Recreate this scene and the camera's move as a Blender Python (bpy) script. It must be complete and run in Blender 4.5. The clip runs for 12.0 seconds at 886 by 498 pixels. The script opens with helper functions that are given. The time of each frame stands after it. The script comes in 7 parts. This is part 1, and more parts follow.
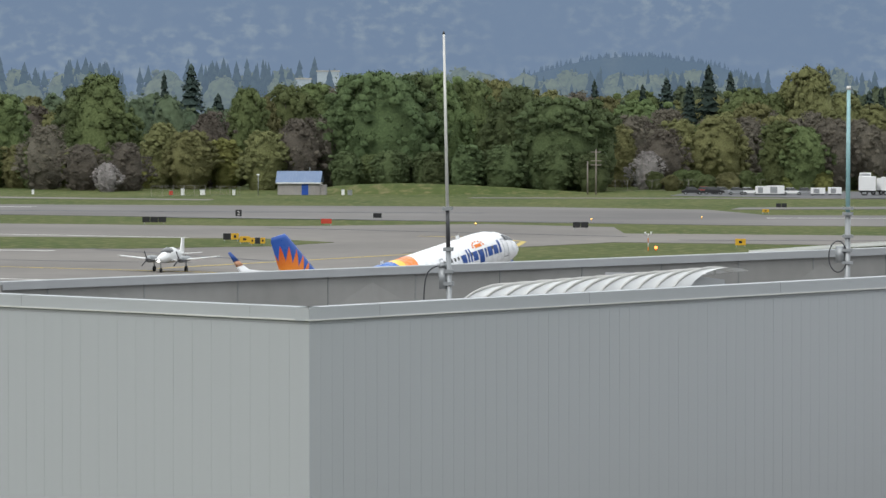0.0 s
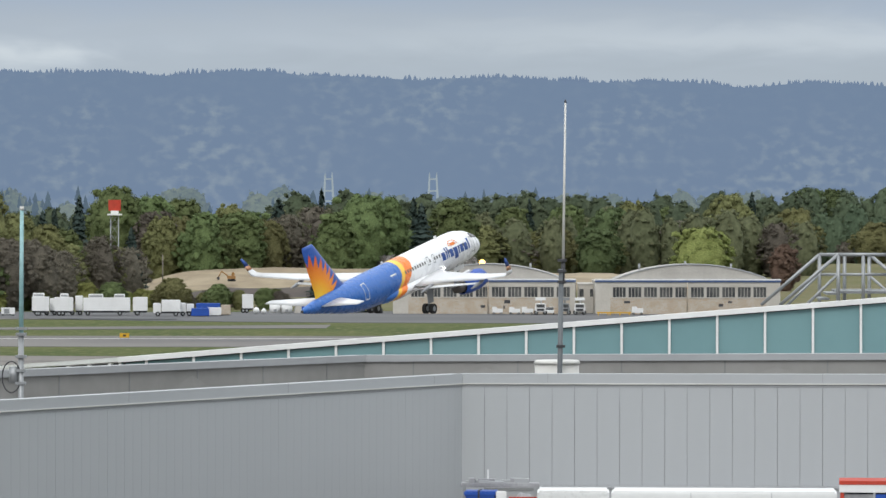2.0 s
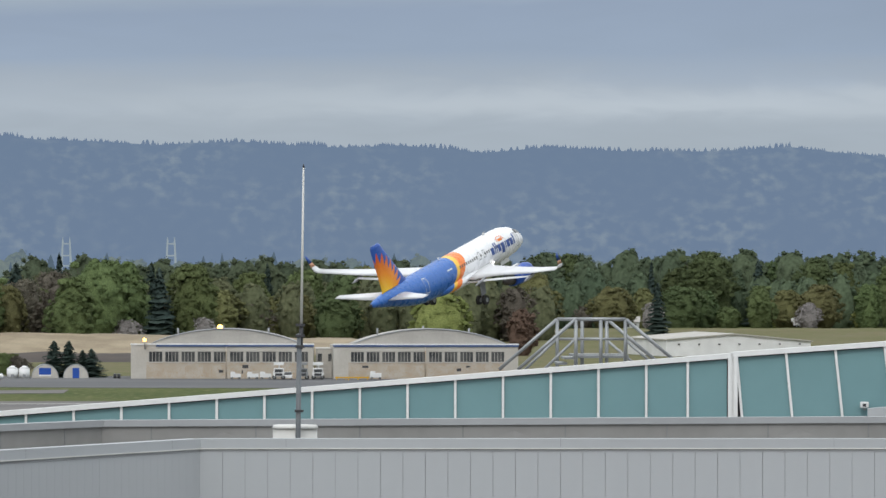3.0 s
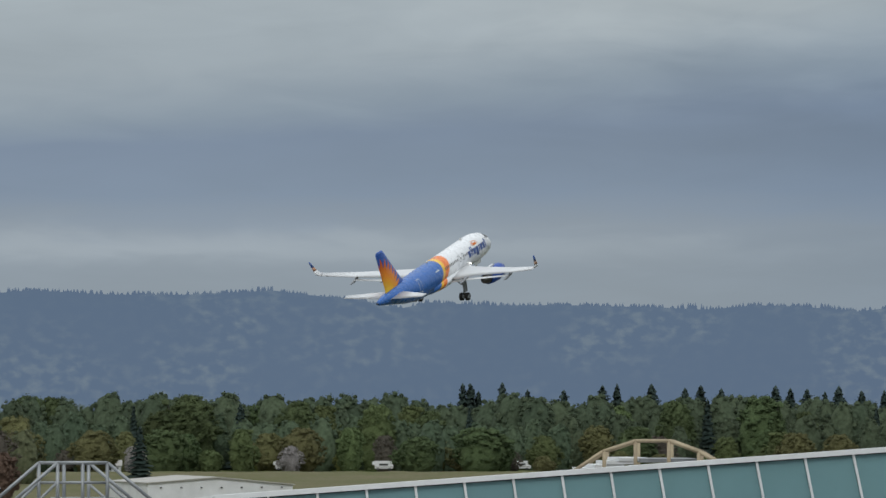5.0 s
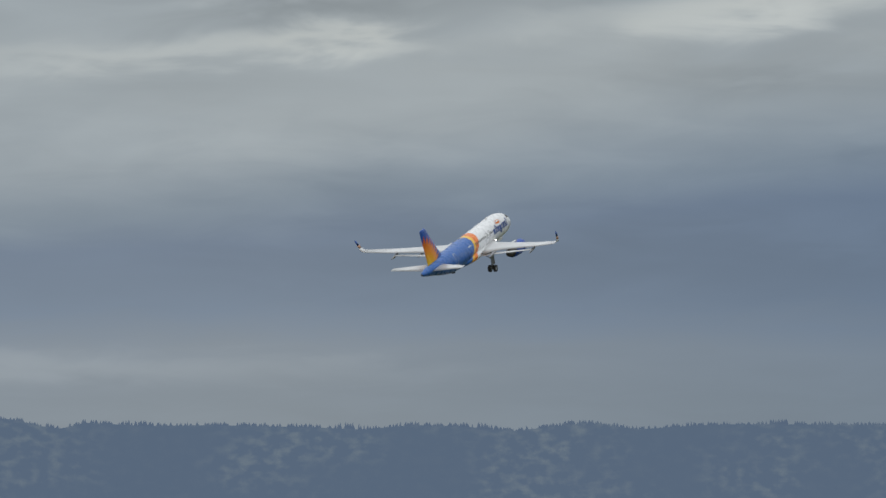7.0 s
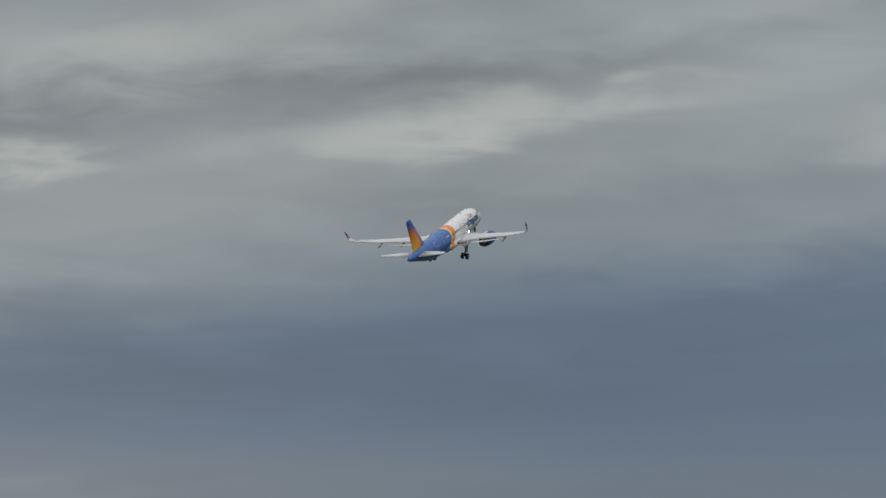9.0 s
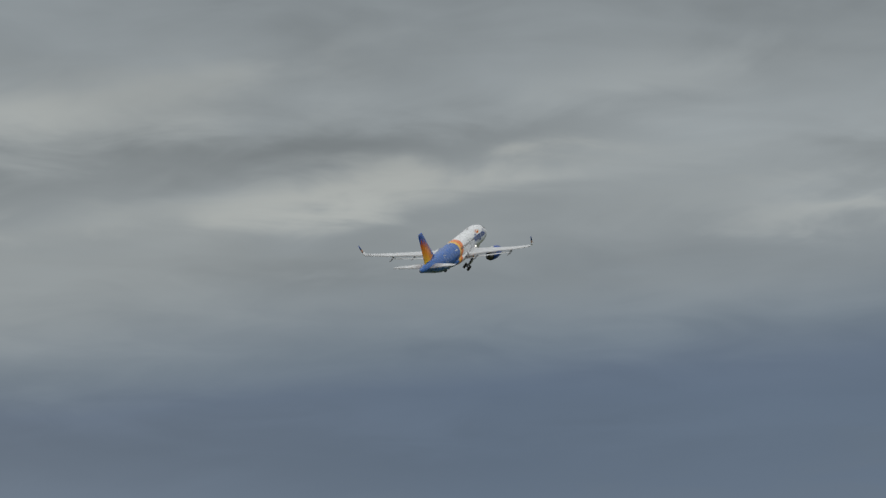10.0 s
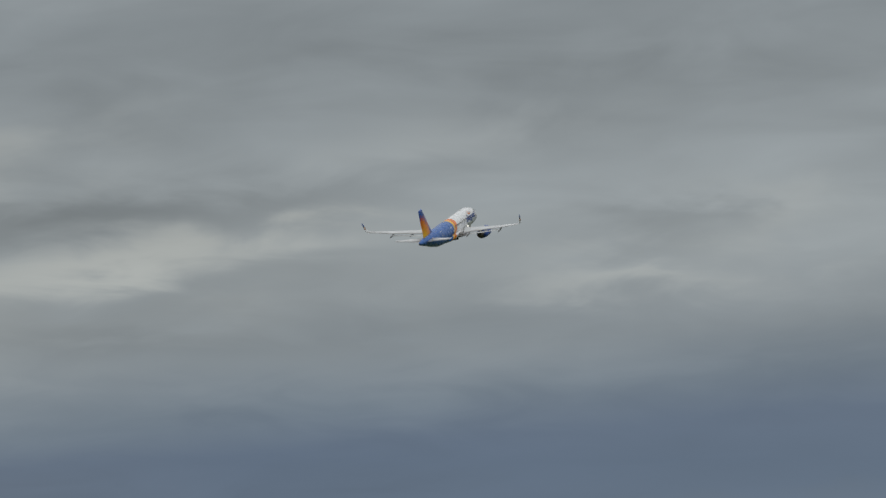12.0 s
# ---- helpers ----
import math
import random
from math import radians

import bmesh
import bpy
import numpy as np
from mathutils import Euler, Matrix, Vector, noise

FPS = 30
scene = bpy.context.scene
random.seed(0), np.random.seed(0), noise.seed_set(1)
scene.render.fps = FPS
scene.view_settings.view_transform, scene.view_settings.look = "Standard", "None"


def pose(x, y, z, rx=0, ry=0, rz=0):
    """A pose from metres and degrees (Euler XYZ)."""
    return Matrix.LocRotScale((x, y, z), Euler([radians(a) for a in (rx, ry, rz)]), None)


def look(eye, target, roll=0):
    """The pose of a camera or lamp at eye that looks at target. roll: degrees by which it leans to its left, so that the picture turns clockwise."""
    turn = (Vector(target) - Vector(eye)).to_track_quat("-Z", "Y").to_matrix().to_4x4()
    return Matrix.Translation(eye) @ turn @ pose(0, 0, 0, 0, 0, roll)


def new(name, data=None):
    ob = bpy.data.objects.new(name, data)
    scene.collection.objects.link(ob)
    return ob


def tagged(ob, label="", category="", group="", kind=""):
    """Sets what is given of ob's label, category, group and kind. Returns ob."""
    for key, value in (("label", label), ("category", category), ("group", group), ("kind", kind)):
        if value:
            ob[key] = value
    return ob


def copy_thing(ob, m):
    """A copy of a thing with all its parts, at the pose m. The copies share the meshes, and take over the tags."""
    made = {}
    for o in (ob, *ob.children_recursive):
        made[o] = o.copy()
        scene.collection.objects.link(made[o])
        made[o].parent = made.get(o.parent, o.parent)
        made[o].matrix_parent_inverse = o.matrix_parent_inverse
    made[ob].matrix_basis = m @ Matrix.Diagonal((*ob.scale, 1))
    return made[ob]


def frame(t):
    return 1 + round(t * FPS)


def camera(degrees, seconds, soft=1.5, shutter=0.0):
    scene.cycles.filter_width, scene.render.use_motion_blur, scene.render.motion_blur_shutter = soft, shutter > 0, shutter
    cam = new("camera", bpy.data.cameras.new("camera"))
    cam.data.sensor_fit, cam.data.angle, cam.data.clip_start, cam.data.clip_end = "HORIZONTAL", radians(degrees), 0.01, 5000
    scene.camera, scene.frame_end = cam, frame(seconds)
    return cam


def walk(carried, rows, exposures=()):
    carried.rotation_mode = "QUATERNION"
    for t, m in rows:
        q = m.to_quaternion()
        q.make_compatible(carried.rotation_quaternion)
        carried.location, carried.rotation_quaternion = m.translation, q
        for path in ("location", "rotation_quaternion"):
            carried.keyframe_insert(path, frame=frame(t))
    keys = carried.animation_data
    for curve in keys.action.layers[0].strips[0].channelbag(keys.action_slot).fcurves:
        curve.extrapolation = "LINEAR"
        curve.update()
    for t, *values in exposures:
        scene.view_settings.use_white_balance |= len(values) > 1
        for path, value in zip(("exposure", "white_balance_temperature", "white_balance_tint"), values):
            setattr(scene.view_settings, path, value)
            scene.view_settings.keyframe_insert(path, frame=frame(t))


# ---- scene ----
EYE = (0.0, 0.0, 25.6)
AIM = [  # seconds, azimuth, elevation, roll in degrees
    (0, -9.532, -1.907, 0.020),
    (0.2, -8.519, -1.747, 0.040),
    (0.5, -7.334, -1.531, 0.133),
    (0.7, -6.320, -1.400, 0.144),
    (0.8, -5.798, -1.341, 0.149),
    (1, -4.951, -1.248, 0.126),
    (1.2, -4.106, -1.158, 0.111),
    (1.3, -3.508, -1.104, 0.068),
    (1.5, -2.579, -1.005, -0.019),
    (1.7, -2.267, -0.903, -0.035),
    (2, -1.131, -0.679, -0.059),
    (2.2, -0.742, -0.550, -0.035),
    (2.3, -0.503, -0.490, -0.024),
    (2.5, -0.000, -0.357, 0.000),
    (2.6, 0.250, -0.300, -0.013),
    (2.8, 0.825, -0.160, -0.038),
    (2.9, 1.150, -0.066, -0.050),
    (3, 1.533, -0.017, -0.063),
    (3.2, 2.113, 0.172, -0.017),
    (3.5, 2.747, 0.368, 0.051),
    (3.7, 3.426, 0.515, -0.002),
    (5.3, 7.406, 1.604, 0.008),
    (5.5, 7.796, 1.698, 0.050),
    (5.7, 8.143, 1.803, 0.018),
    (5.8, 8.345, 1.842, 0.002),
    (6, 8.523, 1.956, -0.030),
    (6.3, 9.112, 2.180, 0.040),
    (6.5, 9.483, 2.309, 0.087),
    (7, 10.288, 2.668, 0.120),
    (7.2, 10.942, 2.777, 0.120),
    (8.8, 13.233, 3.731, 0.120),
    (9, 13.507, 3.898, 0.120),
    (9.5, 14.154, 4.320, 0.120),
    (10, 14.677, 4.622, 0.120),
    (10.5, 15.361, 4.790, 0.120),
    (11, 15.874, 5.032, 0.120),
    (11.5, 16.441, 5.256, 0.120),
    (12, 16.951, 5.308, 0.120),
]


def aimed(azimuth, elevation, roll):
    a, e = radians(azimuth), radians(elevation)
    d = Vector((math.sin(a) * math.cos(e), math.cos(a) * math.cos(e), math.sin(e)))
    return look(EYE, Vector(EYE) + d * 100, -roll)


cam = camera(9.0, 12.0, soft=1.5)
walk(cam, [(t, aimed(a, e, r)) for t, a, e, r in AIM],
     exposures=[(0, -0.1, 6350, 10), (2.0, -0.1, 6350, 10), (3.0, -0.25, 6300, 10), (3.7, -0.4, 6250, 9), (5.3, -0.78, 6200, 8), (6.0, -0.84, 6200, 8), (7.0, -0.9, 6300, 9), (8.8, -1.15, 6450, 9), (12.0, -1.2, 6450, 9)])


# ---- light ----
def make_world():
    world = bpy.data.worlds.new("overcast_sky")
    scene.world = world
    world.use_nodes = True
    nt = world.node_tree
    nt.nodes.clear()
    n, link = nt.nodes.new, nt.links.new
    out = n("ShaderNodeOutputWorld")
    bg = n("ShaderNodeBackground")
    sky = n("ShaderNodeTexSky")
    sky.sky_type, sky.sun_disc = "NISHITA", False
    sky.sun_elevation, sky.sun_rotation = radians(39), radians(195)
    dim = n("ShaderNodeMixRGB")
    dim.blend_type, dim.inputs[0].default_value = "MULTIPLY", 1.0
    dim.inputs[2].default_value = (0.1, 0.1, 0.1, 1)
    link(sky.outputs[0], dim.inputs[1])
    tc = n("ShaderNodeTexCoord")
    sep = n("ShaderNodeSeparateXYZ")
    link(tc.outputs["Generated"], sep.inputs[0])

    def m(op, a, b=None, c=None):
        k = n("ShaderNodeMath")
        k.operation = op
        for i, v in enumerate((a, b, c)):
            if v is None:
                continue
            if isinstance(v, (int, float)):
                k.inputs[i].default_value = v
            else:
                link(v, k.inputs[i])
        return k.outputs[0]
    z = m("MAXIMUM", sep.outputs[2], 0.0)
    den = m("ADD", z, 0.16)
    comb = n("ShaderNodeCombineXYZ")
    link(m("DIVIDE", sep.outputs[0], den), comb.inputs[0])
    link(m("DIVIDE", sep.outputs[1], den), comb.inputs[1])

    def cloud(scale, loc, detail, rough, sx, sy):
        mp = n("ShaderNodeMapping")
        mp.inputs["Location"].default_value = loc
        mp.inputs["Rotation"].default_value = (0, 0, radians(-6))
        mp.inputs["Scale"].default_value = (sx, sy, 1)
        link(comb.outputs[0], mp.inputs[0])
        t = n("ShaderNodeTexNoise")
        t.inputs["Scale"].default_value, t.inputs["Detail"].default_value, t.inputs["Roughness"].default_value = scale, detail, rough
        t.inputs["Distortion"].default_value = 0.6
        link(mp.outputs[0], t.inputs[0])
        return t.outputs[0]
    big = cloud(0.8, (3.1, 7.7, 0), 2, 0.45, 1.0, 1.25)
    fine = cloud(2.6, (1.3, 2.2, 4), 3, 0.45, 1.0, 1.0)
    wisp = cloud(9.0, (7.3, 0.2, 9), 4, 0.5, 1.0, 0.9)
    puff = cloud(5.0, (2.2, 5.1, 1), 4, 0.5, 1.6, 0.8)
    mix = m("ADD", m("ADD", m("MULTIPLY", big, 0.34), m("MULTIPLY", fine, 0.40)), m("MULTIPLY", wisp, 0.26))
    # height bands of the layer: pale strip above the ridge, slate belt, grey deck
    band = n("ShaderNodeValToRGB")
    wob = m("ADD", m("SUBTRACT", z, m("MULTIPLY", m("MULTIPLY", m("SUBTRACT", sep.outputs[0], 0.14), 0.074), m("MINIMUM", m("MULTIPLY", m("MAXIMUM", m("SUBTRACT", z, 0.032), 0.0), 60.0), 1.0))), m("MULTIPLY", m("SUBTRACT", mix, 0.5), 0.018))
    link(m("MULTIPLY", wob, 5.0), band.inputs[0])
    cr = band.color_ramp
    stops = [(0.0, (0.44, 0.49, 0.54)), (0.08, (0.465, 0.53, 0.59)), (0.145, (0.45, 0.515, 0.59)), (0.18, (0.37, 0.455, 0.58)), (0.24, (0.345, 0.425, 0.555)),
             (0.275, (0.415, 0.49, 0.575)), (0.32, (0.545, 0.605, 0.65)), (0.40, (0.655, 0.712, 0.738)), (0.62, (0.555, 0.61, 0.642)), (0.80, (0.70, 0.75, 0.77)), (1.0, (0.84, 0.87, 0.88))]
    cr.elements[0].position, cr.elements[0].color = 0, (*stops[0][1], 1)
    cr.elements[1].position, cr.elements[1].color = 1, (*stops[-1][1], 1)
    for p, c in stops[1:-1]:
        e = cr.elements.new(p)
        e.color = (*c, 1)
    gain = n("ShaderNodeMapRange")
    gain.inputs["From Min"].default_value, gain.inputs["From Max"].default_value = 0.37, 0.63
    gain.inputs["To Min"].default_value, gain.inputs["To Max"].default_value = 0.84, 1.19
    link(mix, gain.inputs[0])
    tone = n("ShaderNodeVectorMath")
    tone.operation = "SCALE"
    link(band.outputs[0], tone.inputs[0])
    # an overcast sky grows brighter towards the zenith
    lift = m("ADD", 1.0, m("MULTIPLY", m("MAXIMUM", m("SUBTRACT", z, 0.16), 0.0), 1.7))
    swing = m("MINIMUM", m("MAXIMUM", m("MULTIPLY", m("SUBTRACT", z, 0.035), 16.0), 0.28), 1.15)
    shade = m("ADD", 1.0, m("MULTIPLY", m("SUBTRACT", gain.outputs[0], 1.0), swing))
    # torn gaps and thick folds in the cloud deck: bearing, elevation, half width, half height, tilt, strength
    az = m("MULTIPLY", m("ARCTAN2", sep.outputs[0], sep.outputs[1]), 57.296)
    el = m("MULTIPLY", m("ARCSINE", sep.outputs[2]), 57.296)
    torn = m("MINIMUM", m("MULTIPLY", m("ABSOLUTE", el), 0.2), 1.0)
    az = m("ADD", az, m("MULTIPLY", m("SUBTRACT", puff, 0.5), 5.0))
    el = m("ADD", el, m("MULTIPLY", m("ADD", m("MULTIPLY", m("SUBTRACT", puff, 0.5), 1.1), m("MULTIPLY", m("SUBTRACT", wisp, 0.5), 0.9)), torn))
    gaps = [(13.9, 5.22, 2.1, 0.20, 0.11, 0.40), (10.1, 5.95, 1.9, 0.42, 0.05, 0.36), (16.6, 3.95, 2.4, 0.45, 0.02, 0.15), (9.6, 3.85, 2.6, 0.5, 0.0, 0.17), (9.2, 4.72, 1.1, 0.14, 0.04, 0.22), (12.4, 4.85, 0.8, 0.16, 0.1, 0.22), (19.1, 5.05, 1.7, 0.16, 0.03, 0.26),
            (7.4, 4.66, 2.3, 0.20, 0.06, 0.26), (12.0, 4.4, 3.2, 0.35, 0.04, 0.16), (12.2, 6.2, 0.9, 0.4, 0.1, 0.14), (17.0, 6.4, 1.4, 0.28, 0.08, 0.10), (20.3, 5.7, 0.7, 0.35, 0.0, 0.14),
            (7.0, 1.46, 3.5, 0.13, -0.01, 0.12), (2.0, 1.47, 4.5, 0.17, 0.0, 0.20), (-5.8, 1.3, 0.8, 0.14, 0.0, 0.34), (-7.6, 1.3, 0.6, 0.13, 0.0, 0.30)]
    folds = [(13.4, 5.62, 2.6, 0.22, 0.1, -0.20), (9.2, 5.15, 1.3, 0.25, 0.04, -0.17), (13.6, 4.3, 3.0, 0.22, 0.02, -0.10), (18.6, 6.95, 1.6, 0.5, -0.05, -0.17), (19.0, 5.5, 1.5, 0.20, 0.03, -0.16),
             (13.0, 2.45, 5.0, 0.35, 0.01, -0.12), (9.5, 2.75, 3.0, 0.3, 0.02, -0.06), (14.5, 6.7, 1.8, 0.3, 0.0, -0.08)]
    sunlit = None
    for a0, e0, ha, he, tilt, amp in gaps + folds:
        u = m("SUBTRACT", az, a0)
        w = m("SUBTRACT", m("SUBTRACT", el, e0), m("MULTIPLY", u, tilt))
        q = m("ADD", m("POWER", m("ABSOLUTE", m("DIVIDE", u, ha)), 2.0), m("POWER", m("ABSOLUTE", m("DIVIDE", w, he)), 2.0))
        cut = m("MULTIPLY", m("EXPONENT", m("MULTIPLY", q, -1.0)), amp)
        shade = m("ADD", shade, cut)
        if amp > 0:
            sunlit = cut if sunlit is None else m("ADD", sunlit, cut)
    link(m("MULTIPLY", shade, lift), tone.inputs["Scale"])
    # the low cloud is heavier and bluer towards the east end of the hills
    heavy = m("MULTIPLY", m("MINIMUM", m("MAXIMUM", m("MULTIPLY", m("SUBTRACT", sep.outputs[0], 0.15), 9.0), 0.0), 1.0),
              m("SUBTRACT", 1.0, m("MINIMUM", m("MAXIMUM", m("MULTIPLY", m("SUBTRACT", z, 0.055), 35.0), 0.0), 1.0)))
    rain = n("ShaderNodeMixRGB")
    rain.blend_type = "MULTIPLY"
    rain.inputs[2].default_value = (0.73, 0.79, 0.865, 1)
    link(heavy, rain.inputs[0]), link(tone.outputs[0], rain.inputs[1])
    warm = n("ShaderNodeMixRGB")
    warm.blend_type = "MULTIPLY"
    warm.inputs[2].default_value = (1.07, 1.02, 0.95, 1)
    link(m("MINIMUM", m("MULTIPLY", sunlit, 2.6), 1.0), warm.inputs[0]), link(rain.outputs[0], warm.inputs[1])
    both = n("ShaderNodeMixRGB")
    both.inputs[0].default_value = 0.95
    link(dim.outputs[0], both.inputs[1])
    link(warm.outputs[0], both.inputs[2])
    link(both.outputs[0], bg.inputs[0])
    bg.inputs[1].default_value = 1.0
    link(bg.outputs[0], out.inputs[0])


make_world()
sun = new("sun", bpy.data.lights.new("sun", "SUN"))
sun.data.energy, sun.data.angle, sun.data.color = 1.15, radians(12), (1.0, 0.96, 0.91)
sun.matrix_world = look((0, 0, 0), (0.2, 0.75, -0.62))


# ---- materials ----
def rgb(c):
    return (*c, 1)


def material(name, base, second=None, scale=2.0, rough=0.7, metal=0.0, bump=0.0, detail=0.25, stretch=(1, 1, 1), third=None, spec=0.4, lo=0.36, hi=0.64):
    """A painted or natural surface: two colours broken up by broad stains and fine grain, at real-world scale."""
    mat = bpy.data.materials.new(name)
    mat.use_nodes = True
    nt = mat.node_tree
    n, link = nt.nodes.new, nt.links.new
    bsdf = nt.nodes["Principled BSDF"]
    tc = n("ShaderNodeTexCoord")
    mp = n("ShaderNodeMapping")
    mp.inputs["Scale"].default_value = stretch
    link(tc.outputs["Object"], mp.inputs[0])
    a, b = n("ShaderNodeTexNoise"), n("ShaderNodeTexNoise")
    a.inputs["Scale"].default_value, a.inputs["Detail"].default_value = scale * 0.22, 5
    b.inputs["Scale"].default_value, b.inputs["Detail"].default_value = scale * 2.7, 6
    link(mp.outputs[0], a.inputs[0]), link(mp.outputs[0], b.inputs[0])
    ramp = n("ShaderNodeMapRange")
    ramp.inputs["From Min"].default_value, ramp.inputs["From Max"].default_value = lo, hi
    link(a.outputs[0], ramp.inputs[0])
    mix = n("ShaderNodeMixRGB")
    mix.inputs[1].default_value = rgb(base)
    mix.inputs[2].default_value = rgb(second or tuple(v * 0.82 for v in base))
    link(ramp.outputs[0], mix.inputs[0])
    col = mix.outputs[0]
    if third:
        r3 = n("ShaderNodeMapRange")
        r3.inputs["From Min"].default_value, r3.inputs["From Max"].default_value = 0.52, 0.66
        link(b.outputs[0], r3.inputs[0])
        m3 = n("ShaderNodeMixRGB")
        m3.inputs[2].default_value = rgb(third)
        link(r3.outputs[0], m3.inputs[0]), link(col, m3.inputs[1])
        col = m3.outputs[0]
    grain = n("ShaderNodeMapRange")
    grain.inputs["To Min"].default_value, grain.inputs["To Max"].default_value = 1 - detail, 1 + detail
    link(b.outputs[0], grain.inputs[0])
    v = n("ShaderNodeVectorMath")
    v.operation = "SCALE"
    link(col, v.inputs[0]), link(grain.outputs[0], v.inputs["Scale"])
    link(v.outputs[0], bsdf.inputs["Base Color"])
    rr = n("ShaderNodeMapRange")
    rr.inputs["To Min"].default_value, rr.inputs["To Max"].default_value = max(rough - 0.1, 0.02), min(rough + 0.1, 1)
    link(b.outputs[0], rr.inputs[0]), link(rr.outputs[0], bsdf.inputs["Roughness"])
    bsdf.inputs["Metallic"].default_value = metal
    bsdf.inputs["Specular IOR Level"].default_value = spec
    if bump:
        bp = n("ShaderNodeBump")
        bp.inputs["Strength"].default_value, bp.inputs["Distance"].default_value = bump, 0.05
        link(b.outputs[0], bp.inputs["Height"]), link(bp.outputs[0], bsdf.inputs["Normal"])
    return mat


def glow(name, colour, strength):
    mat = bpy.data.materials.new(name)
    mat.use_nodes = True
    bsdf = mat.node_tree.nodes["Principled BSDF"]
    bsdf.inputs["Base Color"].default_value = rgb(colour)
    bsdf.inputs["Emission Color"].default_value = rgb(colour)
    bsdf.inputs["Emission Strength"].default_value = strength
    return mat


def far_forest(name, dark, pale, haze_glow, amount, scale):
    """Backdrop of distance, kilometres off: dark conifers and paler hardwood patches, with blue haze painted in as
    emission.
    """
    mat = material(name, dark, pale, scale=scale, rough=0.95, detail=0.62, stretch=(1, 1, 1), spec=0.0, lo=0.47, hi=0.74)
    nt = mat.node_tree
    out = nt.nodes["Material Output"]
    # the pattern runs along the slope by bearing and height, so that stands of trees keep their shape
    mp = next(q for q in nt.nodes if q.bl_idname == "ShaderNodeMapping")
    tc, sep, turn, arc, comb = (nt.nodes.new(q) for q in ("ShaderNodeTexCoord", "ShaderNodeSeparateXYZ", "ShaderNodeMath", "ShaderNodeMath", "ShaderNodeCombineXYZ"))
    turn.operation, arc.operation = "ARCTAN2", "MULTIPLY"
    nt.links.new(tc.outputs["Object"], sep.inputs[0])
    nt.links.new(sep.outputs[0], turn.inputs[0]), nt.links.new(sep.outputs[1], turn.inputs[1])
    nt.links.new(turn.outputs[0], arc.inputs[0])
    arc.inputs[1].default_value = 2700.0
    nt.links.new(arc.outputs[0], comb.inputs[0]), nt.links.new(sep.outputs[2], comb.inputs[2])
    nt.links.new(comb.outputs[0], mp.inputs[0])
    # clearings gather on some slopes and are missing on others
    wide, most, less = (nt.nodes.new(q) for q in ("ShaderNodeTexNoise", "ShaderNodeMapRange", "ShaderNodeMath"))
    wide.inputs["Scale"].default_value, wide.inputs["Detail"].default_value = 0.016, 3
    most.inputs["From Min"].default_value, most.inputs["From Max"].default_value = 0.42, 0.62
    most.inputs["To Min"].default_value, most.inputs["To Max"].default_value = 0.12, 1.5
    less.operation = "MULTIPLY"
    mix = next(q for q in nt.nodes if q.bl_idname == "ShaderNodeMixRGB")
    nt.links.new(comb.outputs[0], wide.inputs[0]), nt.links.new(wide.outputs[0], most.inputs[0])
    nt.links.new(mix.inputs[0].links[0].from_socket, less.inputs[0]), nt.links.new(most.outputs[0], less.inputs[1])
    nt.links.new(less.outputs[0], mix.inputs[0])
    # haze painted as a flat emission mixed over the surface shading
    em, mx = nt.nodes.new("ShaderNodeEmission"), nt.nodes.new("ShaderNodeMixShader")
    em.inputs[0].default_value = rgb(haze_glow)
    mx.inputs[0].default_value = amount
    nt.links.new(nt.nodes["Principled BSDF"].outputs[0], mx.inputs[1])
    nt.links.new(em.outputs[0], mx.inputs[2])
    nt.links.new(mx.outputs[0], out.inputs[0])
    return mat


GRASS = material("mown_grass", (0.054, 0.076, 0.020), (0.084, 0.096, 0.032), scale=0.42, rough=0.95, detail=0.5, third=(0.112, 0.104, 0.048), spec=0.1, stretch=(0.55, 0.28, 1))
CONCRETE = material("taxiway_concrete", (0.172, 0.157, 0.141), (0.128, 0.117, 0.106), scale=0.3, rough=0.9, detail=0.26, stretch=(0.4, 0.35, 1))
ASPHALT = material("runway_asphalt", (0.150, 0.140, 0.131), (0.105, 0.098, 0.094), scale=0.3, rough=0.9, detail=0.26, stretch=(0.3, 0.4, 1))
APRON = material("apron_asphalt", (0.105, 0.105, 0.108), (0.085, 0.085, 0.088), scale=0.15, rough=0.9, detail=0.2, stretch=(0.3, 1, 1))
PAINT_W = material("white_line_paint", (0.62, 0.61, 0.58), scale=1, rough=0.8)
PAINT_Y = material("yellow_line_paint", (0.50, 0.38, 0.10), scale=1, rough=0.8)
CLAD = material("grey_cladding", (0.402, 0.415, 0.428), (0.374, 0.386, 0.398), scale=0.7, rough=0.5, detail=0.04, metal=0.0, stretch=(1, 1, 0.12))
CLAD_CAP = material("grey_flashing", (0.355, 0.363, 0.372), (0.315, 0.322, 0.330), scale=0.8, rough=0.45, detail=0.08)
JOINT = material("dark_joint", (0.24, 0.245, 0.245), rough=0.9)
MEMBRANE = material("roof_membrane", (0.29, 0.285, 0.275), (0.23, 0.225, 0.215), scale=0.8, rough=0.85, detail=0.15)
TEAL = material("teal_glass", (0.165, 0.285, 0.305), (0.18, 0.31, 0.325), scale=0.5, rough=0.12, detail=0.05, spec=0.5)
WHITE = material("white_paint", (0.74, 0.74, 0.73), (0.66, 0.66, 0.65), scale=1.5, rough=0.5, detail=0.08)
WHITE_GRP = material("white_fibreglass", (0.62, 0.61, 0.58), (0.54, 0.53, 0.50), scale=2, rough=0.45, detail=0.06)
DARK = material("dark_metal", (0.05, 0.05, 0.055), rough=0.5)
